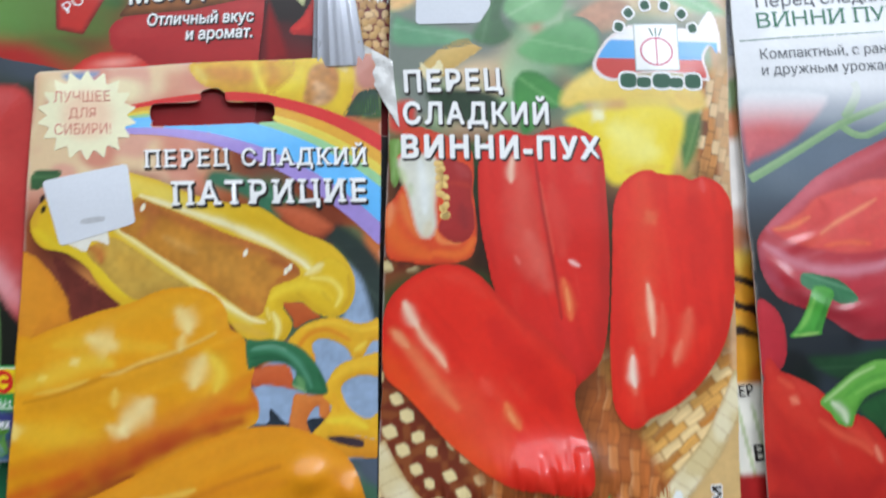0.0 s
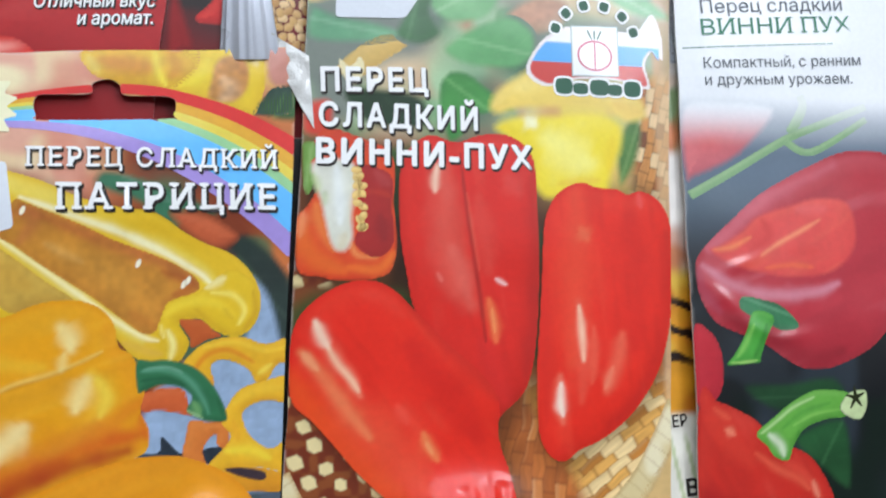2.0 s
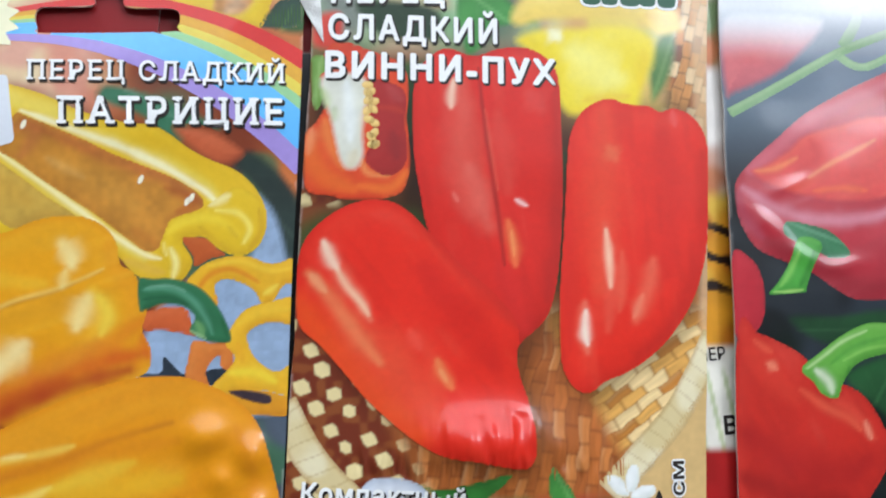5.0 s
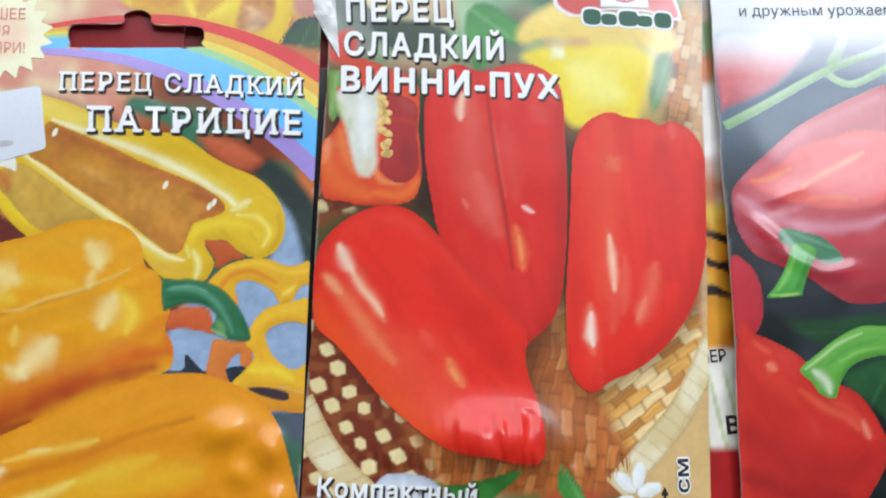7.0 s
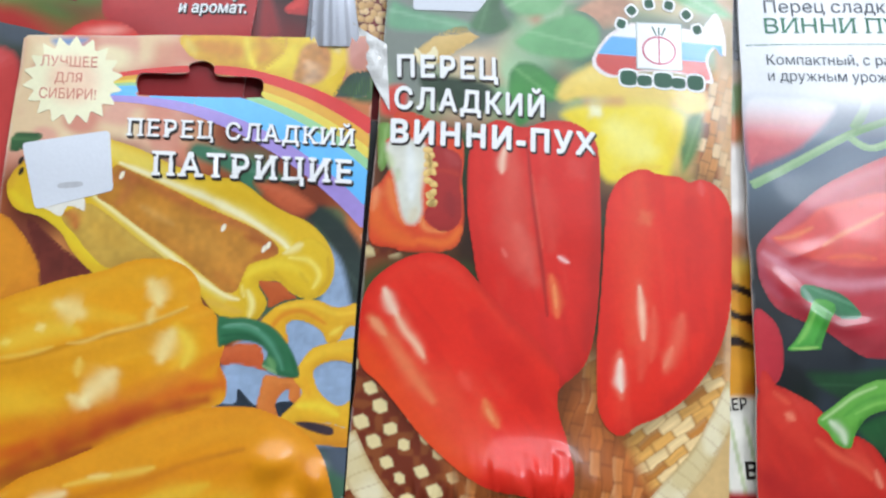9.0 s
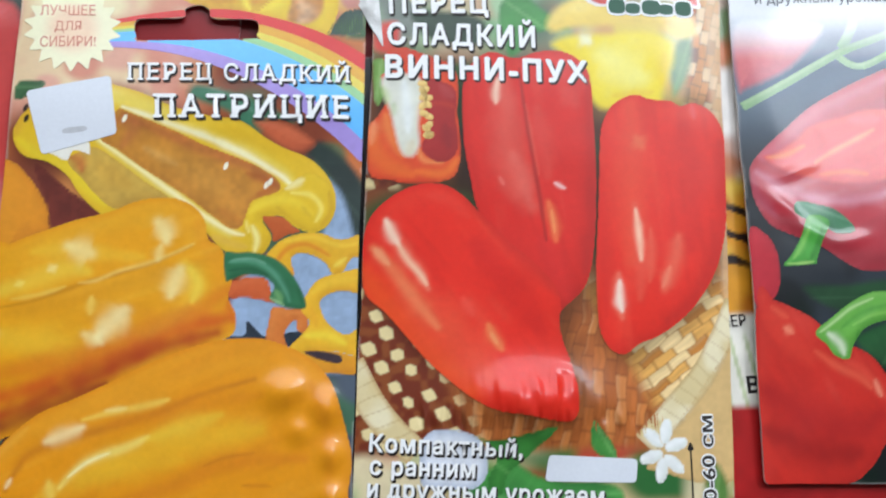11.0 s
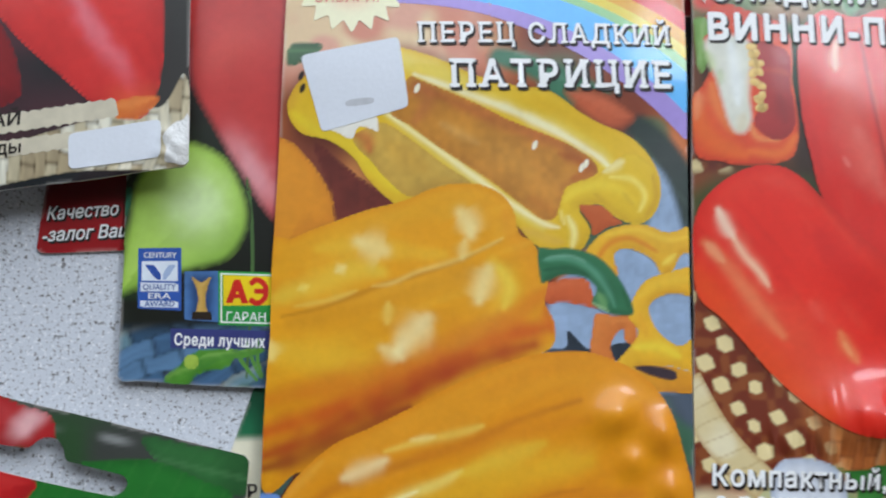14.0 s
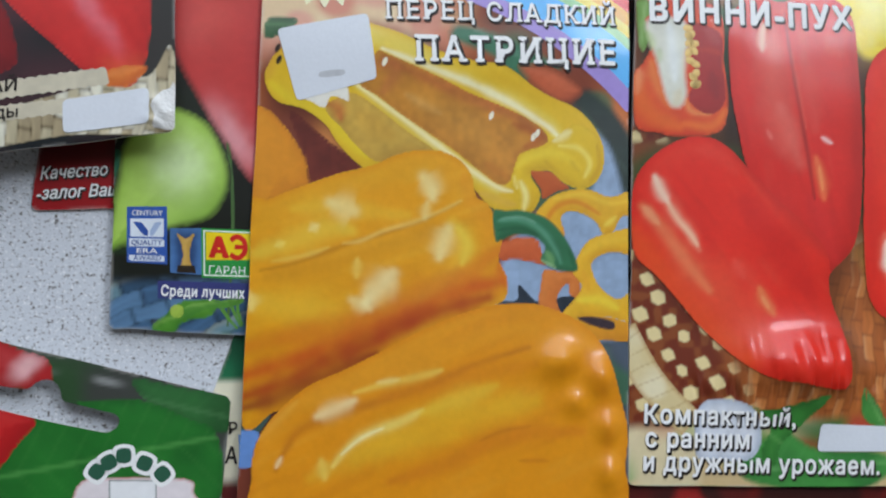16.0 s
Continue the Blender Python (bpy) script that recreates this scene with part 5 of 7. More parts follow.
packet.shape("printed_curl", [(-31.4, -33.6), (-30.7, -31.1), (-29.5, -28.4), (-27, -27), (-24.1, -26.3), (-21.8, -24.6), (-17.6, -21.8), (-13.5, -23.7), (-12, -27.4), (-12.3, -30.8), (-13.9, -33.4), (-16.3, -34.8), (-18.6, -34.5), (-20.9, -33.3), (-22.4, -31.9), (-23.7, -31.2), (-26.2, -31.4), (-27.3, -32.3), (-25.8, -35.4), (-26.3, -37.9), (-27.8, -39.5), (-30.2, -39.1), (-29.7, -37.2), (-30.3, -35.3)], flesh("e0b822", "b88618", "f0d848", 2.2, [([(-29.9, -30.5), (-27.6, -28.8), (-23.6, -27.7), (-20.1, -28.3), (-17.2, -30.7)], 1, "ecce38", 0.8),
    ([(-21.2, -26.3), (-17.1, -26.7), (-14.9, -29.5), (-16.1, -32.4)], 0.6, "f2e070", 0.8),
    ([(-18.9, -29.1), (-17.2, -31.3)], 0.5, "c8981c", 0.6),
    ([(-13.2, -26), (-12.9, -30), (-14.9, -33.1)], 0.6, "c8961a", 0.7),
    ([(-24.2, -29.2), (-21.3, -31.9), (-18.5, -33.9)], 0.5, "c89a1c", 0.6),
    ([(-29.4, -33.3), (-28.3, -36.1), (-28.9, -38.9)], 0.6, "f6ec9c", 0.85),
    ([(-30.7, -32.2), (-30, -35)], 0.4, "f4e48c", 0.6),
    ([(-26.9, -34.9), (-27, -38.3)], 0.6, "d8a820", 0.6),
    ([(-22.3, -25.2), (-18.8, -23.4)], 0.9, "f4ecb0", 0.7)], seed=128, mottle=0.05), 7, 0.45, label="curled lobe of the halved pepper", parent=half, feather=0.08)
packet.shape("printed_cavity", [(-27.3, -31.6), (-25.3, -31.2), (-23.4, -31.3), (-22, -32.2), (-20.7, -33.5), (-19.3, -34.6), (-22, -35.3), (-24.9, -36.8), (-25.3, -34.9)], flesh("c05a28", "a8481e", "d88048", 2), 8, 0.4, parent=half, feather=0.08)
packet.shape("printed_petal", [(-70.8, -17.7), (-66.6, -16.5), (-62.9, -15.5), (-62.3, -18.4), (-63.6, -18), (-65.7, -17.6), (-67, -19.7), (-69.2, -18.7)], plain("eeeadc", 0.06), 7, 0.4, feather=0.08)
for sx, sy in ((-34.8, -20.6), (-25.6, -23.9), (-26.4, -24.6), (-55.5, -10.8), (-75.4, -8.6), (-75.2, -10.8)):
    dark_seed = sx < -70
    packet.shape("printed_seed", [(sx + 0.55 * math.cos(a) + 0.3 * math.sin(a), sy + 0.95 * math.sin(a)) for a in np.arange(12) * 0.5236], plain("2c2018" if dark_seed else "f4ecd0"), 9, 0.16, feather=0.25)
packet.shape("printed_ring", [(-34.3, -45.6), (-31.3, -44.5), (-28.4, -44), (-26, -45), (-25.5, -47.5), (-24.6, -49.7), (-27.4, -49.1), (-30.8, -48.5), (-33.9, -48.5)], flesh("d06030", "a84420", "e89060", 2), 5, feather=0.08)
packet.shape("printed_shadow_leaf", [(-38.7, -57.1), (-33.7, -56.3), (-30.9, -56.1), (-30.4, -53.3), (-28.9, -54.6), (-26.6, -56.6), (-23, -56), (-18.4, -55.6), (-18.4, -58.8), (-25.3, -58.2), (-29.8, -57.1)], plain("26303a", 0.3), 4, 0.4, feather=0.08)
packet.shape("printed_ring", [(-25.1, -50.5), (-21.7, -50.9), (-19, -51.1), (-17.8, -53.2), (-18.1, -56), (-20.1, -55.4), (-20.4, -53.2), (-22, -54.6), (-22.8, -56.6), (-21.9, -59.9), (-24.8, -59.9), (-26.6, -57.1), (-26.1, -54.1)], flesh("d87a34", "b0541c", "f0b060", 2), 5, 0.4, feather=0.08)
packet.shape("printed_ring", [(-27, -40.8), (-24.3, -37.1), (-20.5, -35.2), (-15.6, -34.7), (-10.7, -36.2), (-5.5, -34.9), (-5.1, -40), (-8.4, -40.2), (-10.6, -43.2), (-12.7, -43.7), (-14.5, -41), (-18.9, -39.1), (-21.3, -40.4), (-20.6, -43.4), (-21.8, -44.5), (-24.4, -42.1)], flesh("e4ac24", "c07c1c", "f0d048", 1.6, [([(-24.4, -41), (-22, -38.2), (-18, -37.3), (-13.3, -39.7)], 0.6, "d8701e", 0.75),
    ([(-22.6, -36.7), (-16.8, -35.8), (-10.9, -37.6), (-6.2, -36.7)], 0.6, "f0c83c", 0.7),
    ([(-12.2, -41.9), (-9.8, -40.2)], 0.6, "f4dc58", 0.7),
    ([(-20.4, -42), (-21.6, -43.7)], 0.6, "dc8a2c", 0.7)], seed=121), 6, 0.4, feather=0.08, label="yellow pepper ring in the print")
packet.shape("printed_ring", [(-19.4, -51), (-18, -47.6), (-15.8, -44.9), (-12, -43.5), (-5.1, -42.5), (-5.3, -48), (-6.7, -48), (-9.8, -47.3), (-12.8, -47.6), (-15.2, -49.2), (-15, -51.5), (-13.9, -53.7), (-11.8, -55.6), (-9.5, -56.3), (-6.9, -54.5), (-5.4, -54.2), (-5.6, -61), (-12.7, -59.9), (-17.3, -59.9), (-21.9, -61.2), (-21.7, -58.8), (-19.5, -56.5), (-17.6, -53.8)], flesh("e8b026", "c88420", "f4d850", 1.6, [([(-17, -47.6), (-12.9, -45.3), (-6.4, -44.6)], 0.8, "f0c43a", 0.7),
    ([(-18.4, -56.5), (-13.7, -56.5), (-10.3, -58.2)], 1.1, "f4dc40", 0.7),
    ([(-17.1, -51), (-16.2, -54.3)], 0.9, "e09c24", 0.6),
    ([(-12.9, -47.2), (-6.7, -47.5)], 0.3, "c0841c", 0.6)], seed=122), 7, 0.4, feather=0.08, label="yellow pepper ring in the print")
packet.shape("printed_ring", stroke([(-21, -60.5), (-14.5, -62), (-5, -62.5)], 4.0, 5.0), flesh("dc9420", "b0641a", "f0c850", 2.0, seed=123), 6, 0.45, feather=0.08, sharp=True)
packet.shape("printed_pepper", [(-81.6, -40.2), (-77, -36.7), (-70.8, -34.2), (-64.5, -32), (-58.1, -30.4), (-53.8, -28.5), (-49.4, -27.5), (-45, -27.6), (-41.1, -29.4), (-39, -32.4), (-38.2, -36.3), (-36, -37.7), (-34.3, -41), (-33.5, -45), (-34.2, -48.4), (-32.9, -51.1), (-32.5, -53.8), (-33.4, -56.1), (-36.5, -57.7), (-42.1, -59.9), (-49.8, -64.1), (-56.2, -66.8), (-64.7, -70.4), (-70.8, -73.3), (-76.9, -75.5), (-83, -76.2)], flesh("e69e14", "c8700c", "f0c040", 5, [([(-80.6, -42.1), (-70.8, -37.1), (-58.1, -33), (-47.2, -30.5)], 2.8, "e0a01c", 0.6),
    ([(-81.6, -55.7), (-70.8, -57.2), (-61.5, -58.8), (-49.7, -55.5)], 3.7, "ecbc30", 0.75),
    ([(-80.1, -46.8), (-72.9, -44.6), (-66.6, -42.3), (-62.4, -42.8)], 2.4, "eac43c", 0.8),
    ([(-72.9, -38.7), (-66.6, -38), (-60.3, -39), (-51.7, -39.9)], 1.7, "ecbe34", 0.6),
    ([(-78, -50.9), (-70.8, -49.8), (-64.6, -48.2), (-58.2, -46.5), (-49.6, -43.6), (-39.6, -41.3)], 2.2, "d89418", 0.75),
    ([(-40.6, -32.5), (-39.6, -36.9), (-36.3, -41.2), (-36.4, -46.7), (-38.7, -52.2)], 1.5, "e89820", 0.5),
    ([(-43, -41.3), (-40.8, -45.7), (-43.1, -51.2), (-49.7, -55.5)], 2.4, "f0c83a", 0.6),
    ([(-83.1, -64), (-72.9, -61.7), (-62.5, -59), (-51.8, -55.1), (-39.8, -50.1), (-34.1, -46.7)], 2.6, "da7a16", 0.75),
    ([(-83.1, -69.1), (-72.9, -66.1), (-62.5, -62.2), (-51.9, -58.2), (-40.9, -53.9), (-33.7, -52.7)], 2.8, "cc5016", 0.85),
    ([(-83, -72.7), (-75, -70.2), (-66.7, -66.6), (-56.2, -62.2), (-46.4, -58.2), (-36.5, -55.7)], 2.2, "a83416", 0.9),
    ([(-83, -74.7), (-77, -73.3), (-70.9, -70.8), (-64.6, -68.3), (-58.3, -65.7)], 1.7, "842418", 0.8),
    ([(-34.2, -49.5), (-33.1, -53.3)], 1.1, "d8641a", 0.7),
    ([(-79.1, -49.9), (-72.4, -48.5), (-66.7, -46.5), (-62.4, -45), (-56, -43.2), (-49, -40.9), (-41.8, -37.6)], 0.5, "c07c12", 0.8),
    ([(-64, -45), (-60.8, -44.7), (-56, -42.7), (-50.6, -41.2), (-45.1, -39), (-41.2, -37.1)], 0.5, "f0d070", 0.55),
    ([(-77, -48.3), (-70.8, -47.2), (-66.7, -45.8)], 0.5, "e8cc60", 0.5),
    ([(-66.1, -37.5), (-63.3, -38.5), (-61.9, -39)], 2.4, "f4e098", 0.75),
    ([(-69.8, -42.4), (-68.7, -41.8)], 0.9, "f4e090", 0.7),
    ([(-76.2, -45.4), (-74.8, -44.9)], 0.8, "f2dc70", 0.6),
    ([(-48.4, -32.7), (-47.1, -34.3), (-46.8, -36.5)], 2.3, "f6e8a0", 0.78),
    ([(-47.9, -37.6), (-48.4, -40.4)], 1, "f2e090", 0.6),
    ([(-43.9, -42.5), (-45, -45.2), (-45.8, -47.9)], 2.1, "f4e49c", 0.75),
    ([(-41.9, -42.4), (-40.2, -45.7), (-41.4, -49)], 1.3, "f2d850", 0.6),
    ([(-54.8, -50.7), (-57.2, -53.4), (-59.9, -56.1)], 2.4, "f6e8a8", 0.8),
    ([(-62.5, -55.6), (-59.3, -57.2)], 1.5, "f4e4a0", 0.6),
    ([(-61.4, -48.1), (-61.6, -51.3)], 0.9, "f0d468", 0.6),
    ([(-81.3, -54.1), (-80.9, -56.7)], 1.5, "f4e088", 0.7)], seed=124, along=18, shade=0.25, light=(-0.3, 0.9), mottle=0.06), 8, 0.38, label="large yellow-orange pepper in the print", feather=0.08)
packet.shape("printed_stem", [(-35.1, -39.1), (-32.3, -38.9), (-28.9, -38.9), (-24.4, -40.3), (-21, -43.6), (-18.8, -47.6), (-18.1, -50.3), (-19.2, -51.1), (-22.3, -50.8), (-24.6, -49.8), (-26, -48.6), (-25, -46.6), (-25.5, -45.3), (-27.5, -44.1), (-30.7, -43.8), (-33.5, -44.8), (-34.9, -44.7)], flesh("2c6c46", "10381f", "5a9a70", 1.6, [([(-34, -41), (-29.5, -40.9), (-25.6, -42.7), (-22.8, -46.6), (-21.7, -49.3)], 0.6, "5c9c7c", 0.75),
    ([(-33.5, -40.6), (-29.5, -40.3), (-26.7, -41.3)], 0.3, "86b89c", 0.6),
    ([(-34.1, -42.8), (-29.5, -42.4), (-26.2, -43.8)], 0.4, "1c5034", 0.7),
    ([(-19.9, -46.5), (-18.9, -49.9)], 0.6, "1d5430", 0.7),
    ([(-24.5, -47.1), (-23.4, -49.3)], 1, "7cb06a", 0.7),
    ([(-25.7, -48.6), (-22.8, -50.1)], 0.3, "a8cc90", 0.7)], seed=125, mottle=0.1), 9, 0.35, feather=0.35, label="curved dark green stalk in the print")
packet.shape("printed_gap", [(-18.9, -59.9), (-15.9, -59.6), (-11.5, -60.5), (-10.8, -61.7), (-12, -62.5), (-16.2, -61.4)], plain("3a2c34", 0.3), 9, 0.35, feather=0.3)
packet.shape("printed_pepper", [(-81.2, -87.1), (-80.7, -82.5), (-79.4, -79.3), (-76.4, -75.5), (-70.9, -71.1), (-64.6, -68.5), (-56.2, -64.7), (-49.7, -61.6), (-42.1, -58.7), (-35.4, -57.1), (-28.7, -56.8), (-24.1, -57.9), (-19.6, -59.9), (-15.3, -63.2), (-12.8, -67.1), (-11.5, -71), (-10.1, -76.4), (-9.1, -81.9), (-9.9, -88.3), (-12.5, -100.5), (-48.5, -101.5), (-79.5, -97.5)], flesh("e69414", "c4680e", "f0b440", 4, [([(-70.8, -74.4), (-62.6, -70.9), (-49.8, -66.3), (-36.6, -62.6), (-27.6, -61.5)], 2.6, "e69c24", 0.6),
    ([(-34.3, -59.9), (-26.4, -58.8), (-19.7, -62.1)], 1.7, "de8e1c", 0.5),
    ([(-62.5, -83.7), (-51.9, -79.9), (-38.9, -77), (-27.8, -75.6)], 3.7, "ecb82a", 0.75),
    ([(-70.7, -87.6), (-62.5, -84.8), (-54.1, -82.4), (-43.3, -81.1)], 2.2, "e8b028", 0.6),
    ([(-76.8, -85.9), (-74.8, -81.9), (-72.3, -78.9), (-66.7, -76.7), (-58.3, -74.4), (-47.7, -71.4), (-38.9, -68), (-28.8, -65.3)], 1, "c87418", 0.8),
    ([(-57.3, -73.6), (-46.6, -72.1), (-36.7, -69.6), (-27.8, -68.6)], 1.9, "dc8418", 0.6),
    ([(-56.1, -89), (-45.5, -86.3), (-36.8, -82.8), (-27.9, -81.5), (-18.8, -81.7)], 1.9, "d47818", 0.65),
    ([(-17.4, -66.5), (-14.7, -73.1), (-13.6, -81.8), (-14.3, -89.3)], 1.5, "d88018", 0.5),
    ([(-69.3, -76.6), (-66.2, -75.5), (-62.5, -74)], 1.4, "f6e0a4", 0.9),
    ([(-62.5, -72.6), (-56.2, -71.1), (-49.8, -70), (-46, -69)], 0.8, "f0cc58", 0.75),
    ([(-58.3, -70.9), (-54.1, -70.5)], 0.5, "f6e290", 0.6),
    ([(-76.8, -85.4), (-75.8, -83.6)], 0.5, "f8e0a8", 0.9),
    ([(-79.9, -80.3), (-76.9, -77.3), (-72.9, -73.8)], 0.9, "eeb044", 0.5),
    ([(-66.6, -85.7), (-63.5, -82.2), (-59.4, -79.9), (-54.1, -78.3), (-49.8, -76.3)], 1, "f2da70", 0.8),
    ([(-65.1, -83.7), (-61.4, -80.9), (-57.2, -79.2)], 0.4, "f8ecb0", 0.8),
    ([(-68.1, -87.7), (-68.7, -84.6)], 1.3, "f0d460", 0.7),
    ([(-49.8, -76.8), (-42.2, -74.3), (-35.6, -72.3)], 1.7, "eec43a", 0.7),
    ([(-39, -82.5), (-34.5, -80.8), (-29, -80.2)], 0.4, "c46c14", 0.6),
    ([(-31.2, -86.5), (-25.7, -86.8)], 0.4, "bc6014", 0.5)], seed=126, along=22, shade=0.25, mottle=0.06), 10, 0.38, label="large orange-yellow pepper in the print", feather=0.08)
sun = [(-66.6 + (10.2 if i % 2 else 7.9) * math.cos(i * math.pi / 18), 8.9 + (9.9 if i % 2 else 7.4) * math.sin(i * math.pi / 18)) for i in range(36)]
packet.shape("sun_badge", sun, lambda x, y, d, way: mix(np.tile(ink("f2edc6"), (len(x), 1)), ink("f2d2b0"), smooth(np.hypot(x + 66.6, y - 8.9), 7, 3)), 8, 0.4, sharp=True, label="cream sun-shaped badge with red lettering")
packet.text("ЛУЧШЕЕ", (-73.2, 11.6), (-62.0, 11.9), 2.3, ORANGE_INK, 12, 0.0)
packet.text("ДЛЯ", (-70.2, 8.3), (-64.8, 8.4), 2.1, ORANGE_INK, 12, 0.0)
packet.text("СИБИРИ!", (-73.0, 4.7), (-61.8, 4.9), 2.3, ORANGE_INK, 12, 0.0)
packet.text("ПЕРЕЦ СЛАДКИЙ", (-54.8, -2.4), (-8.8, -1.7), 3.7, WHITE_INK, 15, 0.018, SHADE_INK, 0.04, serif=True, drop=(0.3, -0.35), track=0.12)
packet.text("ПАТРИЦИЕ", (-49.2, -10.4), (-9.0, -9.8), 4.9, WHITE_INK, 15, 0.026, SHADE_INK, 0.05, serif=True, drop=(0.35, -0.4), track=0.14)
packet.sticker([(-75.5, -5), (-58.5, -1.5), (-57, -14), (-72, -18.5)], "blank white price sticker")
packet.shape("smudge", [(-67.5, -13), (-63.5, -12.5), (-63.5, -13.5), (-67.5, -14)], plain("c6c8cb", 0.15), 15, 0.3, feather=0.0)


# ---- packet with three red peppers in a basket ----
def ground_v(x, y):
    c = blur_patches(x, y, ["9dbd92", "74a070", "b88c70", "a4c89c", "4c6c54", "d8c09c", "7e867c"], 6, 131)
    c = mix(c, blur_patches(x, y, ["7a4424", "4a2c18", "3f5a2c"], 6, 137), smooth(10 - y, 0, 8))
    right = chips(x, y, 3.4, 2.2, 76, ("a8622e", "c88848", "e4c494", "7c4622"), "4a2814", 15)
    c = mix(c, blur_patches(x, y, ["e6cc60", "d8a868", "c8c070"], 7, 133), smooth(x, 42, 50) * smooth(y, -12, -4) * smooth(22 - y, 0, 6))
    c = mix(c, right, smooth(x, 66, 70) * smooth(24 - y, 0, 6))
    deep = chips(x, y, 5.2, 2.3, 84, ("be6c34", "ae602e", "cc7e42"), "8a4a26", 9)
    c = mix(c, deep, smooth(-y, 38, 44))
    holes = peep_holes(x, y, 4.9, "e6d29a", "74301c", 33, 7)
    reach = smooth(15 - x - (y + 68) * 0.5, 0, 6) * smooth(-y, 44, 46) + smooth(3 - x, 0, 2) * smooth(-y, 18, 20) * smooth(26 + y, 0, 2)
    c = mix(c, holes, np.clip(reach, 0, 1))
    gold = chips(x, y, 5.6, 2.1, 33, ("d89846", "e4aa58", "f4d498", "c48038"), "9a6430", 12)
    c = mix(c, gold, smooth(x + y * 0.55, 14, 19) * smooth(-y, 42, 50))
    under = smooth(-y, 80, 83)
    c = mix(c, blur_patches(x, y, ["d8bd8c", "5a9a48", "b84a34", "2f6a34", "e2d2a8"], 7, 141), under)
    c = pressed(c, x, y, ([(-4.5, -32.5), (-1.5, -28.5), (4, -25.5), (9.5, -25), (15, -26.5), (19, -31), (27, -40), (33.5, -49), (37, -58), (39, -66.5), (38, -73), (34, -75), (28.5, -74), (22, -71.5), (16.5, -68.5), (11, -64), (5.5, -58.5), (0.5, -52), (-4, -45.5), (-5, -40)], [(14.5, -3), (20, 2), (24.5, 1.5), (30, 2), (36, 6), (39.5, 5.5), (43, 1.5), (46, -3), (46.5, -19.5), (45.5, -37), (44.5, -42.5), (41.5, -47.5), (37, -52), (31, -49), (24.5, -41), (19, -31), (16.5, -20), (14, -8.5)], [(48, -9), (50, -6), (54.5, -3.5), (60.5, -4.5), (65.5, -4), (71, -5), (74.5, -8), (76.5, -14.5), (76.5, -25), (75, -35.5), (71, -45), (64.5, -53), (58.5, -56), (54, -59.5), (51, -61.5), (47.5, -59.5), (45.5, -54.5), (45, -47), (46.5, -31), (47, -19.5)]), 5.0, 0.55)
    c = pressed(c, x, y, ([(-3, 2), (1, 4), (11.5, 2.5), (16, -4.5), (16, -12.5), (15.5, -20.5), (13, -23.5), (8, -24), (2, -23), (-5, -22), (-5.5, -17.5), (-4.5, -7.5), (-4, -1.5)],), 3.0, 0.4)
    return mix(c, ink("ddb88c"), smooth(x, 73, 75) * 0.6)


packet = Packet("seed_packet", "seed packet printed with three red peppers in a basket", [(-9.4, -92.8), (73.6, -97.5), (79.4, 50), (-1.2, 48)], 2.8, ground_v, seed=131, bulge=1.0, step=0.3, crimp=[((3, -74), (58, -76.8), 2.4, 0.85, 1.3), ((16, -68.5), (46, -70), 4.0, 1.8, 0.7)],
                swell=[(29, -71.6, 13, 7.0, -4, 3.2), (22, -69, 1.5, 3, -10, 0.35), (26, -70, 1.3, 3.4, 0, 0.42), (30, -68.6, 1.1, 3, 10, 0.4), (34, -69.5, 1.2, 3.4, -10, 0.45), (38, -69, 1.3, 2.5, 0, 0.4), (28, -65, 3, 1.0, 5, 0.2), (36, -64.5, 2.4, 0.9, -15, 0.2), (20, -74, 1.2, 2, 10, 0.3), (44, -72, 1.4, 2.4, 0, 0.35), (24, -78, 3, 1.4, 60, 0.3), (31, -78, 2, 1.2, 70, 0.3), (38, -78, 2.4, 1.4, 50, 0.3), (45, -77, 2, 1.3, 60, 0.25)])
def rim_paint(dx, dy):
    def paint(x, y, d, way):
        lines = np.abs(((x * dx + y * dy + 0.8 * grain(x, y, 4, 5)) / 3.1) % 1 - 0.5)
        c = mix(np.tile(ink("dcc894"), (len(x), 1)), ink("ece0ba"), smooth(grain(x, y, 3.5, 6), 0.3, 0.8))
        c = mix(c, ink("b08c54"), 0.4 * smooth(0.07 - lines, 0, 0.05))
        return mix(c, ink("b88a50"), smooth(1.1 - d, 0, 1.1) * 0.6)

    return paint


packet.shape("printed_backdrop", [(77.8, -49.5), (75.7, -87.6), (56.2, -86.8), (54.5, -84.8), (58.8, -79.3), (63.7, -74), (69.9, -66.3), (75.7, -58.6)], plain("d8b478", 0.1, fade=("c09a60", 1.0)), 1, 0.5, feather=0.08)
packet.shape("printed_basket_rim", stroke([(77, -50.6), (73, -58.5), (68.2, -66.3), (62.6, -72.3), (57.7, -77.6), (54.1, -81.3)], 5.4, 6.6), rim_paint(0.6, 0.8), 1, 0.4, feather=0.08, sharp=True, label="pale basket rim in the print")
packet.shape("printed_basket_rim", stroke([(-9.3, -62.4), (-7, -67.2), (-4.1, -72.2), (-0.1, -77.1), (4.3, -81.3)], 6.5, 6.0), rim_paint(-0.4, 0.9), 1, 0.4, feather=0.08, sharp=True)
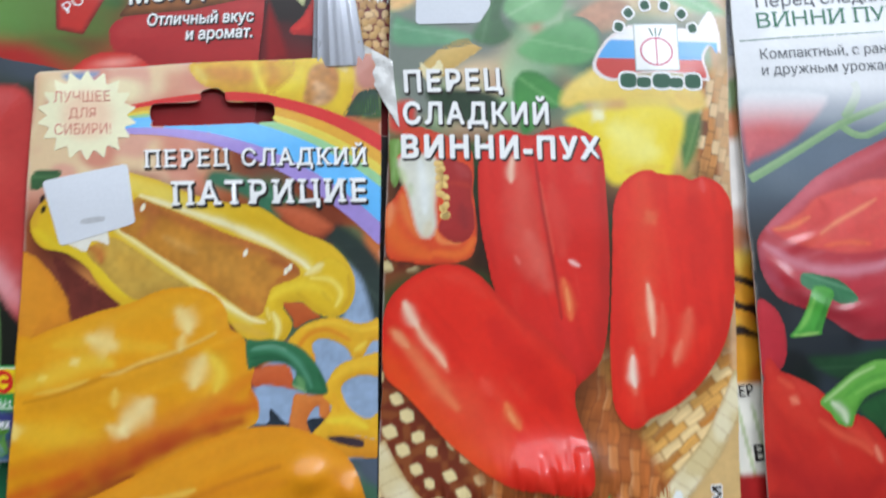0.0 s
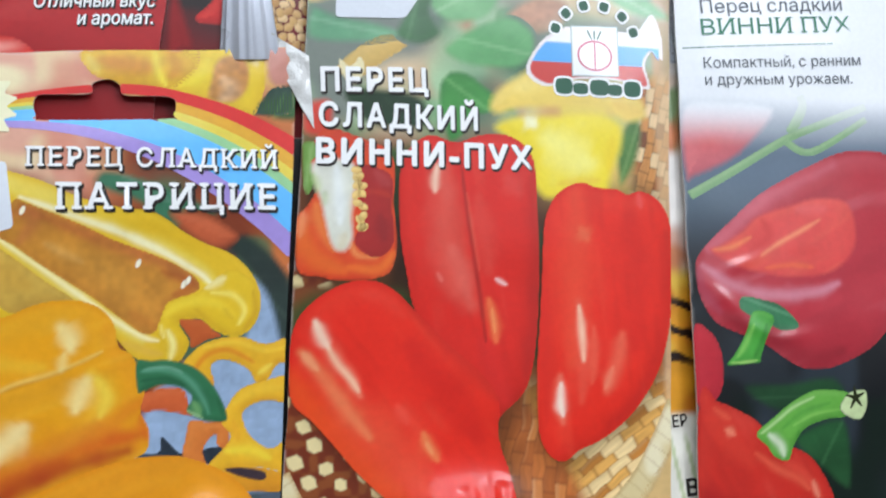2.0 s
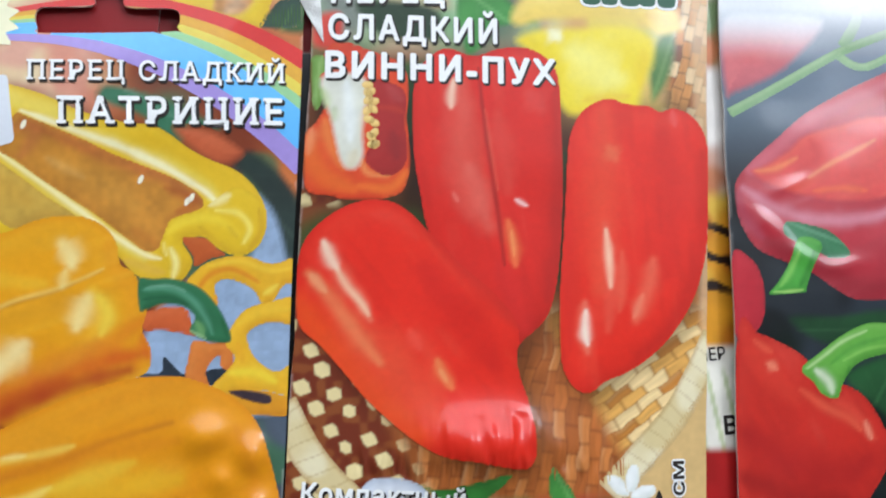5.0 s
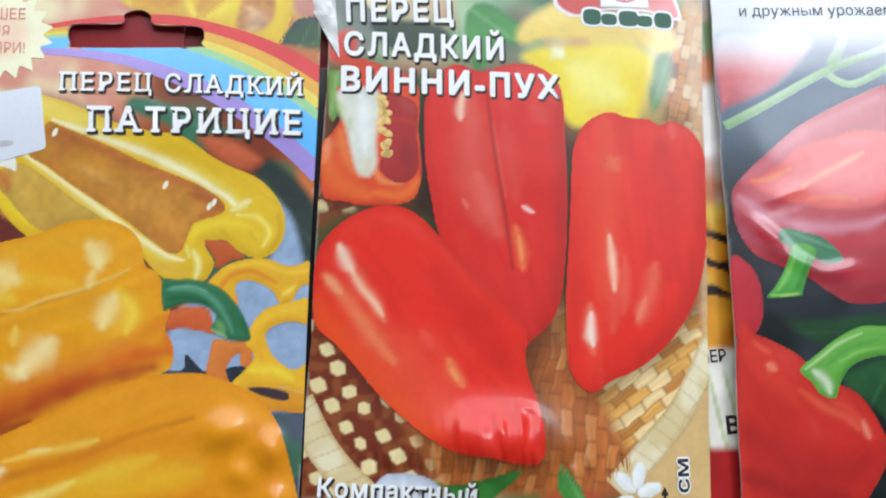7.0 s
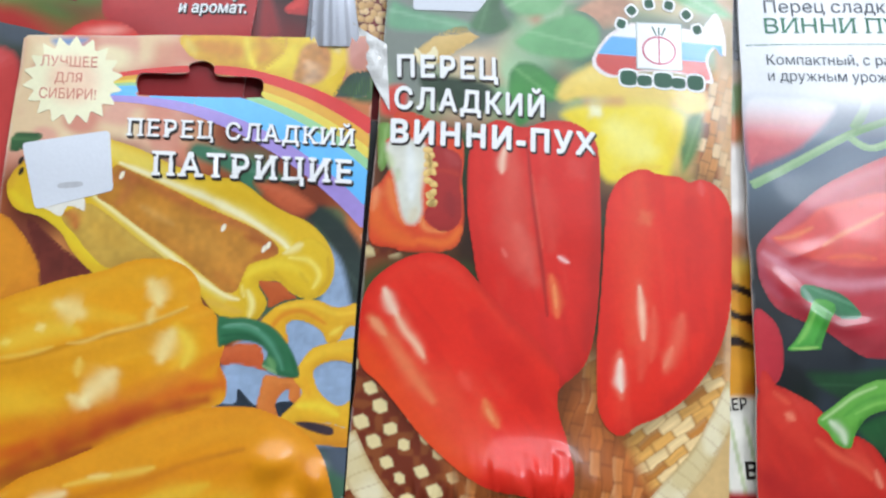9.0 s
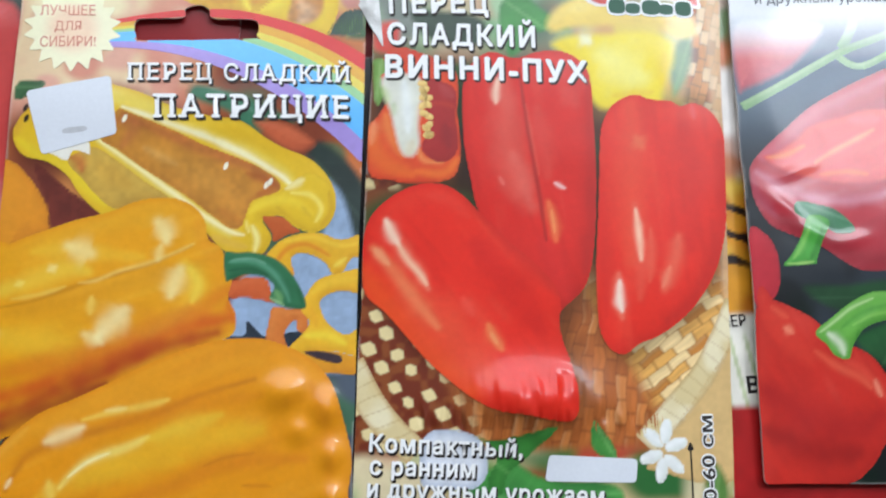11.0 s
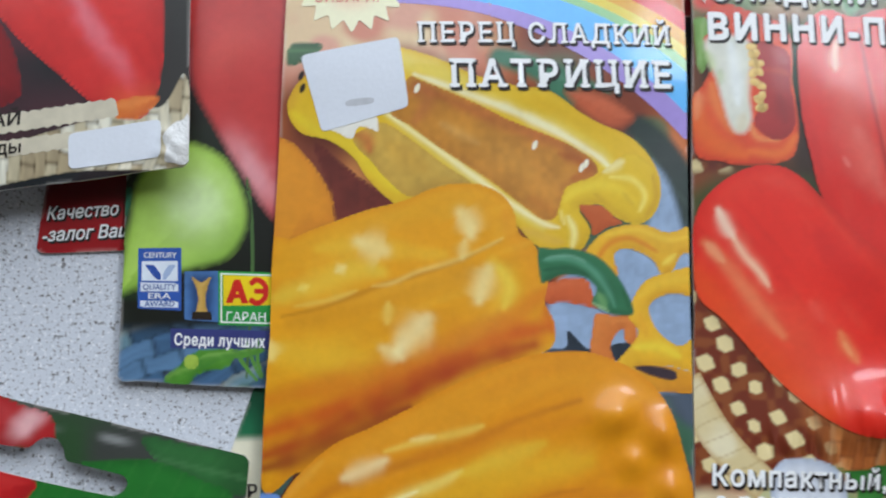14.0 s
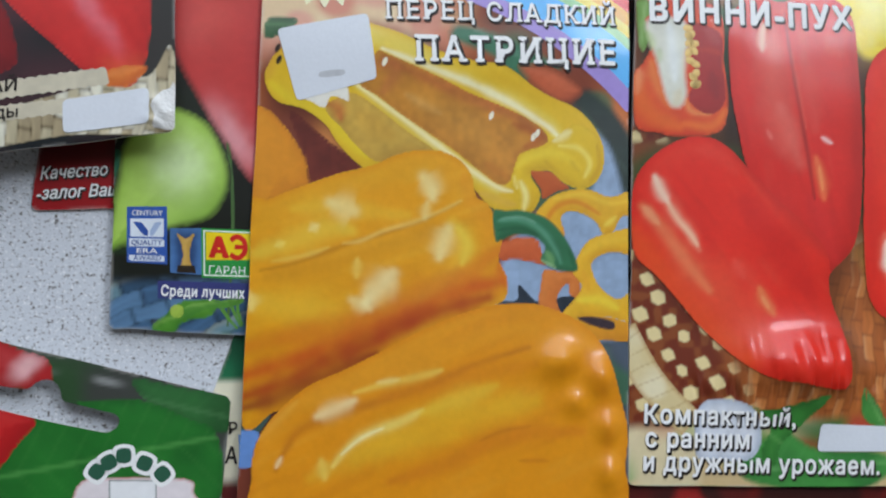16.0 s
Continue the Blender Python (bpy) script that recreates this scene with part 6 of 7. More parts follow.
for outline, axis, tone in (([(26.5, 40.5), (35, 43), (39.5, 37.5), (35.5, 31), (27, 30), (22.5, 34.5)], (31, 36, 30), 0), ([(25.7, 24.5), (28.9, 27.6), (35.4, 31.4), (42, 32.6), (46.7, 29), (46.1, 23.6), (41.9, 20.5), (32.8, 20.5), (27.6, 22)], (35, 26, -10), 1), ([(61, 39.5), (68.5, 41.5), (77.5, 36.5), (79, 33.5), (71, 33.5), (64.5, 36)], (70, 37, -25), 0), ([(-1.5, 32.5), (4, 31), (13, 29.5), (19, 27), (10.5, 24.5), (-2, 25)], (8, 28, -10), 2), ([(24.6, 12.7), (25.1, 17.2), (27.6, 19.9), (31.5, 19.6), (36, 16.3), (41.6, 12), (36.6, 11.1), (33, 10), (30.2, 6.6), (27.7, 4.6), (26.4, 5.3), (25.5, 9.1)], (31, 15, -35), 3), ([(64, 5), (67.5, 12), (70.5, 14.5), (71, 6.5), (68, -1.5), (64.5, -4)], (68, 5, 70), 4), ([(23, -83), (31.5, -87), (45.5, -88.5), (49, -92.5), (40, -97), (21.5, -95), (14, -91)], (33, -91, 0), 3), ([(69.5, -84.5), (73, -89.5), (72.5, -94.5), (69, -95.5), (66, -90.5)], (70, -90, 80), 4)):
    packet.shape("printed_leaf", outline, leaf(*[("86bd84", "5f9a62", "b0d8a8"), ("72b274", "4c8e54", "a0d09a"), ("78ae84", "5a9270", "a0c8a4"), ("4fa04a", "2a6a34", "8cc87c"), ("58843c", "2f5a28", "8cb068")][tone], axis, 140 + tone), 2, feather=1.8 if tone != 3 else 0.9)
packet.shape("printed_stalk", [(15.5, 27), (19.5, 35), (22, 40), (27, 41), (24, 33), (26, 27.5), (21, 24.5)], leaf("4a7a4c", "2a4a30", "6a9a68", (20, 32, 75)), 3, feather=1.6)
packet.shape("printed_flower", [(54, 39), (57, 41.5), (62, 42.5), (64.5, 40), (62.5, 37), (58, 37.5)], flesh("eef2ea", "c4d0bc", "ffffff", 2.5), 4, 0.45, label="white blossom in the print")
packet.shape("printed_backdrop", [(-2, 39), (3.5, 40.5), (4, 35), (0, 32.5), (-3, 33.5)], plain("e6bc80", 0.2, fade=("d0b07c", 2)), 1, feather=1.6)
packet.shape("printed_slice", [(3.5, 19), (7.5, 23.5), (14, 27), (19, 25.5), (14, 21.5), (8, 17.5)], flesh("d8b468", "b08a48", "ecd8a0", 2.5), 2)
packet.shape("printed_backdrop", [(39.5, 32.5), (47, 37.5), (54.5, 36.5), (53, 30.5), (46.5, 28), (41.5, 28)], flesh("b8886c", "9a9a78", "d0b090", 4, mottle=0.3), 1, feather=1.6)
packet.shape("printed_pepper", [(-3, 12), (1.5, 13.5), (3.5, 11), (2, 5), (-2.5, 5), (-4, 7.5)], flesh("d8483a", "a83426", "ee8a78", 3), 4, feather=1.6)
packet.shape("printed_leaf", [(15.5, -77), (20, -79), (27, -78), (34.5, -76.5), (29.5, -81.5), (24, -86), (22, -90.5), (19, -88), (21, -82.5)], leaf("3f8a3a", "245a26", "7ab868", (20, -83, -40)), 5)
packet.shape("printed_shadow_leaf", [(5, 15.5), (12.5, 16), (20, 15), (23, 12), (22.5, 7.5), (17.5, 6.5), (10, 7.5), (5.5, 11.5)], leaf("2f4a30", "1c2c1e", "4f7a50", (810, 165, 0)), 2, feather=1.6)
packet.shape("printed_leaf", [(-3.5, 3), (-1, 4), (0.5, 0), (-1, -4.5), (-3, -6.5)], leaf("86ac58", "5f8a3c", "b0cc88", (-2, 0, 80)), 6)
packet.shape("printed_petal", [(4, 21.5), (6.5, 20), (8.5, 22), (9.5, 19.5), (7.5, 16), (5, 17.5)], plain("e8dcae", 0.1), 3, 0.4)
packet.shape("printed_pepper", [(35.1, 12.1), (36.7, 16.3), (41.2, 19.7), (45.8, 21.9), (51.1, 21.6), (59.1, 17.9), (69.8, 17.3), (72.7, 12.2), (70.3, 10), (66.3, 9.8), (63, 11.8), (57.6, 12.5), (43.1, 11.6), (37.9, 10.2)], flesh("eecf66", "d8b454", "f6e4a0", 5, [([(41.9, 16.7), (48.4, 18.5)], 1.9, "f4dc80", 0.7),
    ([(64.4, 14.3), (70.4, 12.7)], 1.7, "e0b458", 0.6)], seed=142, shade=0.2), 3, feather=2.0, label="dull yellow pepper in the print")
packet.shape("printed_pepper", [(36, 8.2), (37.9, 10.3), (43.1, 11.8), (51, 12.1), (57.6, 12.8), (63, 12.2), (66.4, 9.8), (66.6, 5.2), (64.9, 0.9), (63.5, -2.8), (62.6, -6.5), (58.6, -7), (53.4, -7.2), (47.5, -7.5), (44.3, -3.9), (43.7, 1), (40.5, 4.1), (37.3, 6.4)], flesh("f0d832", "d8b428", "f8f088", 5, [([(49, 6.1), (53.5, 3.1), (57.4, 0.7)], 5, "f8f08c", 0.85),
    ([(44.4, 10.3), (45.7, 9.1)], 1.9, "fafae0", 0.8),
    ([(39.2, 8.7), (44.4, 3.8), (46.3, -2.5)], 1.7, "e8cc20", 0.6),
    ([(63.5, 6.3), (62.7, -0.3)], 1.7, "ecc820", 0.6),
    ([(50.8, -3.5), (60, -2.5)], 1, "e6b83c", 0.5)], seed=143, shade=0.2, mottle=0.05), 4, feather=2.2, label="bright yellow pepper in the print")
half = packet.shape("printed_half_pepper", [(-4.8, -12.1), (-2.5, -8.9), (-0.7, -5.1), (-1.8, -0.2), (-1, 4.2), (2, 7), (8.9, 4.9), (14.1, 2.7), (15.4, -1.7), (15, -8), (15.6, -15.4), (15.1, -19.7), (13.6, -22.6), (9.3, -23.9), (3.3, -24), (-0.3, -23.1), (-4.5, -21.8)], flesh("dc4a24", "b02c16", "ee9a60", 3, [([(-1, 4.2), (5.1, 5.3), (12.6, 1.9)], 1.7, "c83a30", 0.7),
    ([(-3.7, -12), (-3.1, -16.3), (-0.4, -19.8), (4.5, -22)], 2.4, "e8702a", 0.8),
    ([(-0.7, -8.8), (0.4, -13.7), (2.6, -17.8)], 1.4, "ee8a44", 0.7),
    ([(5.7, -21.3), (11.7, -21.7), (14.8, -18.5)], 1.2, "ee7a30", 0.8),
    ([(6.2, -16.4), (7.4, -18.8), (11.7, -19.5)], 0.6, "f0a860", 0.6),
    ([(-3.3, -22.6), (3.3, -23.6), (10.5, -23.4)], 0.7, "cc3018", 0.7),
    ([(-3.3, -10.2), (-4.1, -15.1)], 1, "f0a070", 0.6)], seed=144, shade=0.2, mottle=0.06), 5, label="halved orange-red pepper in the print", feather=0.08)
packet.shape("printed_cavity", [(7.1, -0.7), (11.4, -0.9), (14.7, -3), (14.6, -9.2), (15.1, -14.8), (13.9, -17.9), (11.1, -19.4), (8, -17.9), (6.8, -15.8), (8.5, -12), (7.8, -7.1)], flesh("a82a28", "8c2420", "c05048", 3, [([(9, -5.8), (12.7, -6.2), (14.2, -6.8)], 0.7, "c43c28", 0.6),
    ([(11.4, -1.9), (13.9, -4.3)], 1.4, "b04848", 0.6),
    ([(12.2, -11.2), (12.9, -15.5)], 1.9, "7c2426", 0.6)], seed=145, mottle=0.08), 6, 0.45, parent=half, feather=0.08)
packet.shape("printed_pith", [(-2.1, -0.8), (0.3, 1.2), (6.5, 0.6), (8, -2.7), (7.6, -7.1), (6.9, -11.5), (7, -15.2), (5.6, -18.1), (3.4, -18.6), (1.7, -16.7), (0.6, -12.4), (-0.4, -7.8), (-1.6, -5.1)], flesh("dcdccc", "d0c0a0", "f2f4ee", 2.5, [([(-1.4, -2.7), (-0.7, -6.3)], 1.4, "b4c878", 0.7),
    ([(1.1, -6.2), (0.6, -8.7)], 1, "a8bc78", 0.5),
    ([(3.4, -1.1), (3.9, -7.3), (4, -12.3)], 1.4, "eef2ee", 0.8),
    ([(4.9, -14.7), (3.8, -17.4)], 1.2, "d8c8a0", 0.6),
    ([(6.8, -5.9), (6.5, -12.1)], 0.7, "e2a878", 0.5)], mottle=0.12, seed=146, along=75), 7, 0.45, label="pale seed core of the halved pepper", parent=half, feather=1.2)
for i, (sx, sy) in enumerate(rounded([(7.4, -1.9), (7.6, -3.6), (8.3, -5.1), (7.7, -6.9), (8.2, -9.3), (8.5, -12), (8.2, -13.5)], 2, False)):
    turn = 0.9 * math.sin(i * 2.3)
    sx, sy = sx + 0.5 * math.sin(i * 1.7), sy + 0.3 * math.cos(i * 3.1)
    packet.shape("printed_seed", [(sx + 1.15 * math.cos(k) * math.cos(turn) - 0.8 * math.sin(k) * math.sin(turn), sy + 1.15 * math.cos(k) * math.sin(turn) + 0.8 * math.sin(k) * math.cos(turn)) for k in np.arange(8) * 0.785], flesh("ecc878", "b87c34", "f8ecc0", 0.8), 8, 0.25, feather=0.08, parent=half)
packet.shape("printed_pepper", [(16.2, -3.5), (17, 0.9), (19.5, 4.2), (23.2, 6.1), (28.3, 4.7), (33.4, 6.3), (38.6, 6.8), (43.1, 4.8), (45.4, 1.1), (45.8, -6.3), (46, -16.5), (45.7, -25.2), (45.1, -33.9), (44, -41.2), (42.1, -46.7), (38.3, -50.4), (34.6, -52.2), (29.1, -44), (24.1, -38.2), (20.7, -33.5), (18.5, -28.7), (17.4, -22.7), (16.4, -16.6), (16, -9.2)], flesh("da281e", "98140e", "e65a4a", 6, [([(22.6, 1.3), (22.5, -8.8), (23, -17.5), (25.3, -24.8), (29, -30.8)], 1.7, "d23a32", 0.5),
    ([(25.8, -1.1), (25.8, -8.7), (26.3, -16.7), (28, -23.5), (30.9, -28.9)], 3.6, "de5c4c", 0.8),
    ([(27.1, -17.3), (28.8, -22.2), (30.3, -27.1)], 2.1, "e0695a", 0.5),
    ([(33, -7), (34.3, -15.7), (34.7, -22)], 2.4, "dc4a3e", 0.6),
    ([(39.8, -2.8), (41.7, -5.3)], 2.9, "dc5048", 0.5),
    ([(44.6, -2.6), (45, -16.5), (44.1, -31.5), (42.1, -43.7)], 1.7, "b8241e", 0.65),
    ([(32.8, -36.7), (35.9, -43.9), (37.7, -48.6)], 3.1, "d62c28", 0.6),
    ([(29.2, 2.3), (30, -5.9), (30.9, -13.4), (32.1, -22.1), (33.2, -30.6), (33.8, -36.7)], 0.5, "9c1e1a", 0.85),
    ([(30.5, -5.9), (31.5, -13.4), (32.8, -22)], 0.4, "e06450", 0.5),
    ([(24.3, -0.2), (23.8, -3.1), (23.7, -5.6)], 1, "f4d0b4", 0.95),
    ([(23.8, -22.4), (24.8, -24.2)], 0.5, "ea8070", 0.6),
    ([(34.7, -28.1), (35.7, -32.4), (36, -36.6)], 1.2, "ee7c48", 0.8),
    ([(35.3, -29.9), (35.8, -34.8)], 0.5, "f4a060", 0.6),
    # The last short pale dash paints in a glint on the creased packet.
    ([(36.3, -23.7), (37.4, -24.4), (38.6, -25)], 0.5, "f8d4cc", 0.9)], seed=147, along=-82, shade=0.4, mottle=0.05), 8, 0.38, label="red pepper in the print", feather=0.08)
packet.shape("printed_pepper", [(46.8, -16.4), (47.5, -11.1), (49.5, -6.8), (52.4, -4.3), (56.1, -3.1), (59.3, -4.1), (64, -4.4), (66.6, -5.5), (69.5, -4.8), (72.7, -5.7), (75.2, -8), (76.7, -11.5), (77.1, -17.6), (76.7, -25.3), (75.9, -32.9), (74.4, -38.9), (72.2, -44.2), (68.9, -49.1), (65.5, -52.8), (61.5, -55.9), (57.7, -58), (53.9, -59.4), (51.3, -61.2), (49.5, -61.7), (47, -60.3), (45.1, -56.8), (44.6, -52), (44.6, -46), (45, -38.8), (45.7, -31.4), (46.3, -24)], flesh("e62c1c", "a4160e", "ee5a40", 6, [([(54.4, -5.9), (54.8, -13.5), (54.2, -21.1), (53.8, -31.1), (52.9, -41)], 3.8, "ea4c30", 0.8),
    ([(55.6, -13.2), (56.9, -15.3)], 1.9, "ee7a50", 0.6),
    ([(75.7, -13.8), (75.1, -25.3), (73, -37.9), (67.5, -48.5), (60.3, -54.7)], 1.9, "c02018", 0.6),
    ([(66.5, -10.4), (68.8, -24.3), (67.1, -38.1)], 4, "cc2018", 0.55),
    ([(47.3, -26.4), (46.5, -41.2), (46.7, -53.2)], 1.2, "d8281e", 0.6),
    ([(54.3, -28.6), (55, -36), (55.3, -42.7), (54.5, -49.4)], 1.7, "ea6048", 0.6),
    ([(54.5, -29.6), (55, -34.8), (55.2, -40.9)], 0.8, "fac8a8", 0.95),
    ([(57.7, -34.1), (57.7, -40.8), (56.9, -45.7)], 1, "ec6c50", 0.55),
    ([(64.2, -35.7), (62.9, -41.3), (60.2, -47.5)], 1.8, "ee7456", 0.65),
    ([(61.8, -42.6), (59.9, -46.9)], 0.8, "f09070", 0.6),
    ([(49.9, -44.1), (49.5, -48.9), (50.2, -53.7)], 1.5, "ee8468", 0.6),
    ([(50, -45.7), (49.7, -49.5), (50.2, -52.2)], 1, "fce8d4", 0.95),
    ([(51.4, -58.5), (48.9, -59.7)], 1.2, "d82a20", 0.5),
    ([(69.3, -5.4), (69.7, -8.3)], 0.8, "e8605a", 0.6)], seed=148, along=-86, shade=0.35, mottle=0.05), 9, 0.38, label="red pepper in the print", feather=0.08)
packet.shape("printed_pepper", [(-6.2, -37.9), (-5.1, -32.6), (-2.6, -29.1), (1.5, -26), (6.3, -24.1), (11.2, -24.1), (15.2, -26.2), (18.6, -29.6), (22.9, -34.1), (27.2, -38.1), (31.5, -41.8), (35.3, -46.3), (36.5, -50.4), (36, -54.6), (36.7, -58.7), (37.9, -62.2), (38.9, -66.9), (38.3, -63.4), (39.2, -69.4), (38.9, -73.8), (36.7, -75.7), (32.8, -75.2), (27.3, -74), (21.8, -73.1), (16.9, -70.7), (12, -66.9), (6.7, -61.9), (2.4, -56.7), (-1.8, -51.8), (-6, -47.3)], flesh("e62c1c", "ae1a10", "ee5a40", 6, [([(-5.7, -43.8), (0.4, -52.9), (7.6, -61.4), (16, -68.8)], 5.2, "ea501e", 0.9),
    ([(3.8, -48.2), (12.3, -56.2), (19.5, -65.3)], 5.7, "ea5e3e", 0.5),
    ([(16.7, -27.6), (24.1, -35.5), (31.5, -42.8), (35.9, -48)], 1.9, "c62c22", 0.6),
    ([(18, -37.2), (25.4, -46.5), (31.6, -55.8)], 4.3, "cc201a", 0.6),
    ([(-4.1, -38.1), (-0.8, -41.5), (2, -45.3), (5.6, -50.3), (9.3, -55.1)], 1.8, "ea8656", 0.75),
    ([(-0.8, -32.4), (0.7, -35.9), (2.7, -39.8), (5.5, -43.2), (7.6, -46.9)], 1.5, "ec8c6c", 0.6),
    ([(-1.1, -32.1), (0.2, -35.1), (1.4, -37.2)], 1.2, "f6dcc0", 0.9),
    ([(1.4, -37.2), (3, -40.2), (5.9, -43.7), (7.3, -46)], 0.8, "f4c4a0", 0.9),
    ([(-3.5, -38.4), (-0.8, -41.5)], 1, "efa878", 0.7),
    ([(20.4, -54.9), (21.6, -57.8), (23.1, -60.1)], 1.3, "ea8a50", 0.75),
    ([(20.9, -56.6), (22.1, -58.9)], 0.6, "f0aa70", 0.5),
    ([(15.1, -49.1), (17, -52.6)], 1.2, "ee6450", 0.4),
    ([(8.2, -26.7), (13, -27.7), (16.7, -31.2)], 1.4, "ea4a3a", 0.4)], seed=149, along=-52, shade=0.35, mottle=0.05), 10, 0.38, label="red pepper in the print", feather=0.08)
packet.shape("printed_leaf", [(42.5, -75.5), (44, -77), (47, -81), (47.5, -84.5), (43.5, -83), (41.5, -80)], leaf("4f9a44", "2a6a30", "90c878", (45, -80, -60)), 4)
packet.shape("printed_flower", [(6, -78), (12, -76.5), (18, -79), (19.5, -85), (16.5, -89), (10.5, -89), (5, -87.5)], plain("dfe3ea", 0.15, fade=("b9c2d0", 2.5)), 4, 0.5, label="white round bloom in the print")
for i in range(6):
    a = i * 1.047 + 0.3
    cx, cy = 58 + 3.0 * math.cos(a), -82.5 + 4.2 * math.sin(a)
    packet.shape("printed_petal", [(cx + 2.9 * math.cos(k) * math.cos(a) - 1.5 * math.sin(k) * math.sin(a), cy + 2.9 * math.cos(k) * math.sin(a) + 1.5 * math.sin(k) * math.cos(a)) for k in np.arange(8) * 0.785], flesh("eef0ec", "c0c8b8", "ffffff", 1.6), 5 + i % 2, 0.45)
packet.text("ПЕРЕЦ", (0.6, 14.6), (22.5, 15.2), 4.8, WHITE_INK, 14, 0.034, SHADE_INK, 0.05, drop=(0.3, -0.4), track=0.1)
packet.text("СЛАДКИЙ", (0.1, 7.4), (33.0, 7.4), 4.8, WHITE_INK, 14, 0.034, SHADE_INK, 0.05, drop=(0.3, -0.4), track=0.1)
packet.text("ВИННИ-ПУХ", (-0.5, -0.1), (44.6, -0.6), 4.9, WHITE_INK, 14, 0.044, SHADE_INK, 0.06, drop=(0.3, -0.4), track=0.12)
packet.text("Компактный,", (-5.4, -80.6), (26.6, -82.8), 3.6, WHITE_INK, 14, 0.03, SHADE_INK, 0.055, drop=(0.3, -0.4), track=0.06)
packet.text("с ранним", (-5.4, -85.2), (16.4, -86.7), 3.6, WHITE_INK, 14, 0.03, SHADE_INK, 0.055, drop=(0.3, -0.4), track=0.06)
packet.text("и дружным урожаем.", (-6.0, -89.8), (45.4, -93.4), 3.6, WHITE_INK, 14, 0.03, SHADE_INK, 0.055, drop=(0.3, -0.4), track=0.06)
packet.text("50-60 см", (69.4, -96.0), (69.4, -75.4), 3.0, SHADE_INK, 14, 0.02, WHITE_INK, 0.09, drop=(0, 0))
packet.shape("arrow", [(63.9, -95), (64.3, -95), (64.3, -82.6), (65.0, -82.6), (64.1, -80.6), (63.2, -82.6), (63.9, -82.6)], plain("2a2420"), 6, 0.3, sharp=True)
packet.sticker([(32.5, -82.5), (52, -84), (51.5, -89), (31.5, -88)], "blank pale price sticker")
packet.sticker([(4, 39.5), (19, 41), (21, 35), (18, 30.5), (3.5, 30)], "blank white sticker over the head of the packet")
# The maker's mark as plain shapes.
packet.shape("brand_map_rim", [(60.5 + (x - 60.5) * 1.06, 24.5 + (y - 24.5) * 1.1) for x, y in [(45, 21), (48.5, 27), (55, 30.5), (66, 30), (70, 30.5), (73.5, 34), (75.5, 29.5), (75.5, 24.5), (73.5, 26.5), (71.5, 23.5), (72.5, 19), (70.5, 18.5), (67, 19.5), (61.5, 20), (54.5, 19.5), (49, 18)]], plain("f0e6e4", 0.05), 5, 0.4)
packet.shape("brand_map", [(45, 21), (48.5, 27), (55, 30.5), (66, 30), (70, 30.5), (73.5, 34), (75.5, 29.5), (75.5, 24.5), (73.5, 26.5), (71.5, 23.5), (72.5, 19), (70.5, 18.5), (67, 19.5), (61.5, 20), (54.5, 19.5), (49, 18)], lambda x, y, d, way: mix(mix(np.tile(ink("f1f0f0"), (len(x), 1)), ink("58aae8"), smooth(27.4 - y, 0, 0.3)), ink("cc4038"), smooth(23.0 - y, 0, 0.3)), 6, 0.3, label="map-shaped mark in white, blue and red stripes")
square = packet.shape("brand_square", [(54.6, 31.2), (65.7, 31.6), (65.7, 20.3), (54.6, 19.9)], plain("f2f2f2", 0.03, fade=("5a8070", 0.4)), 8, 0.3, sharp=True, label="white square with a red ring")
ring = [(60.1 + 3.9 * math.cos(a), 24.7 + 3.2 * math.sin(a)) for a in np.arange(25) * math.pi / 12]
packet.shape("brand_ring", stroke(ring, 0.45), plain("c0506a"), 9, 0.25, sharp=True, parent=square)
packet.shape("brand_ring", stroke([(60.1, 21.6), (60.1, 24.7), (60.1, 27.8)], 0.4), plain("c0506a"), 9, 0.25, sharp=True, parent=square)
for dx in (-1.6, 0, 1.6):
    packet.shape("brand_sprout", stroke([(60.1 + dx * 0.4, 28.3), (60.1 + dx * 0.7, 29.3), (60.1 + dx, 30.3)], 0.4), plain("2c5b45"), 9, 0.25, sharp=True, parent=square)
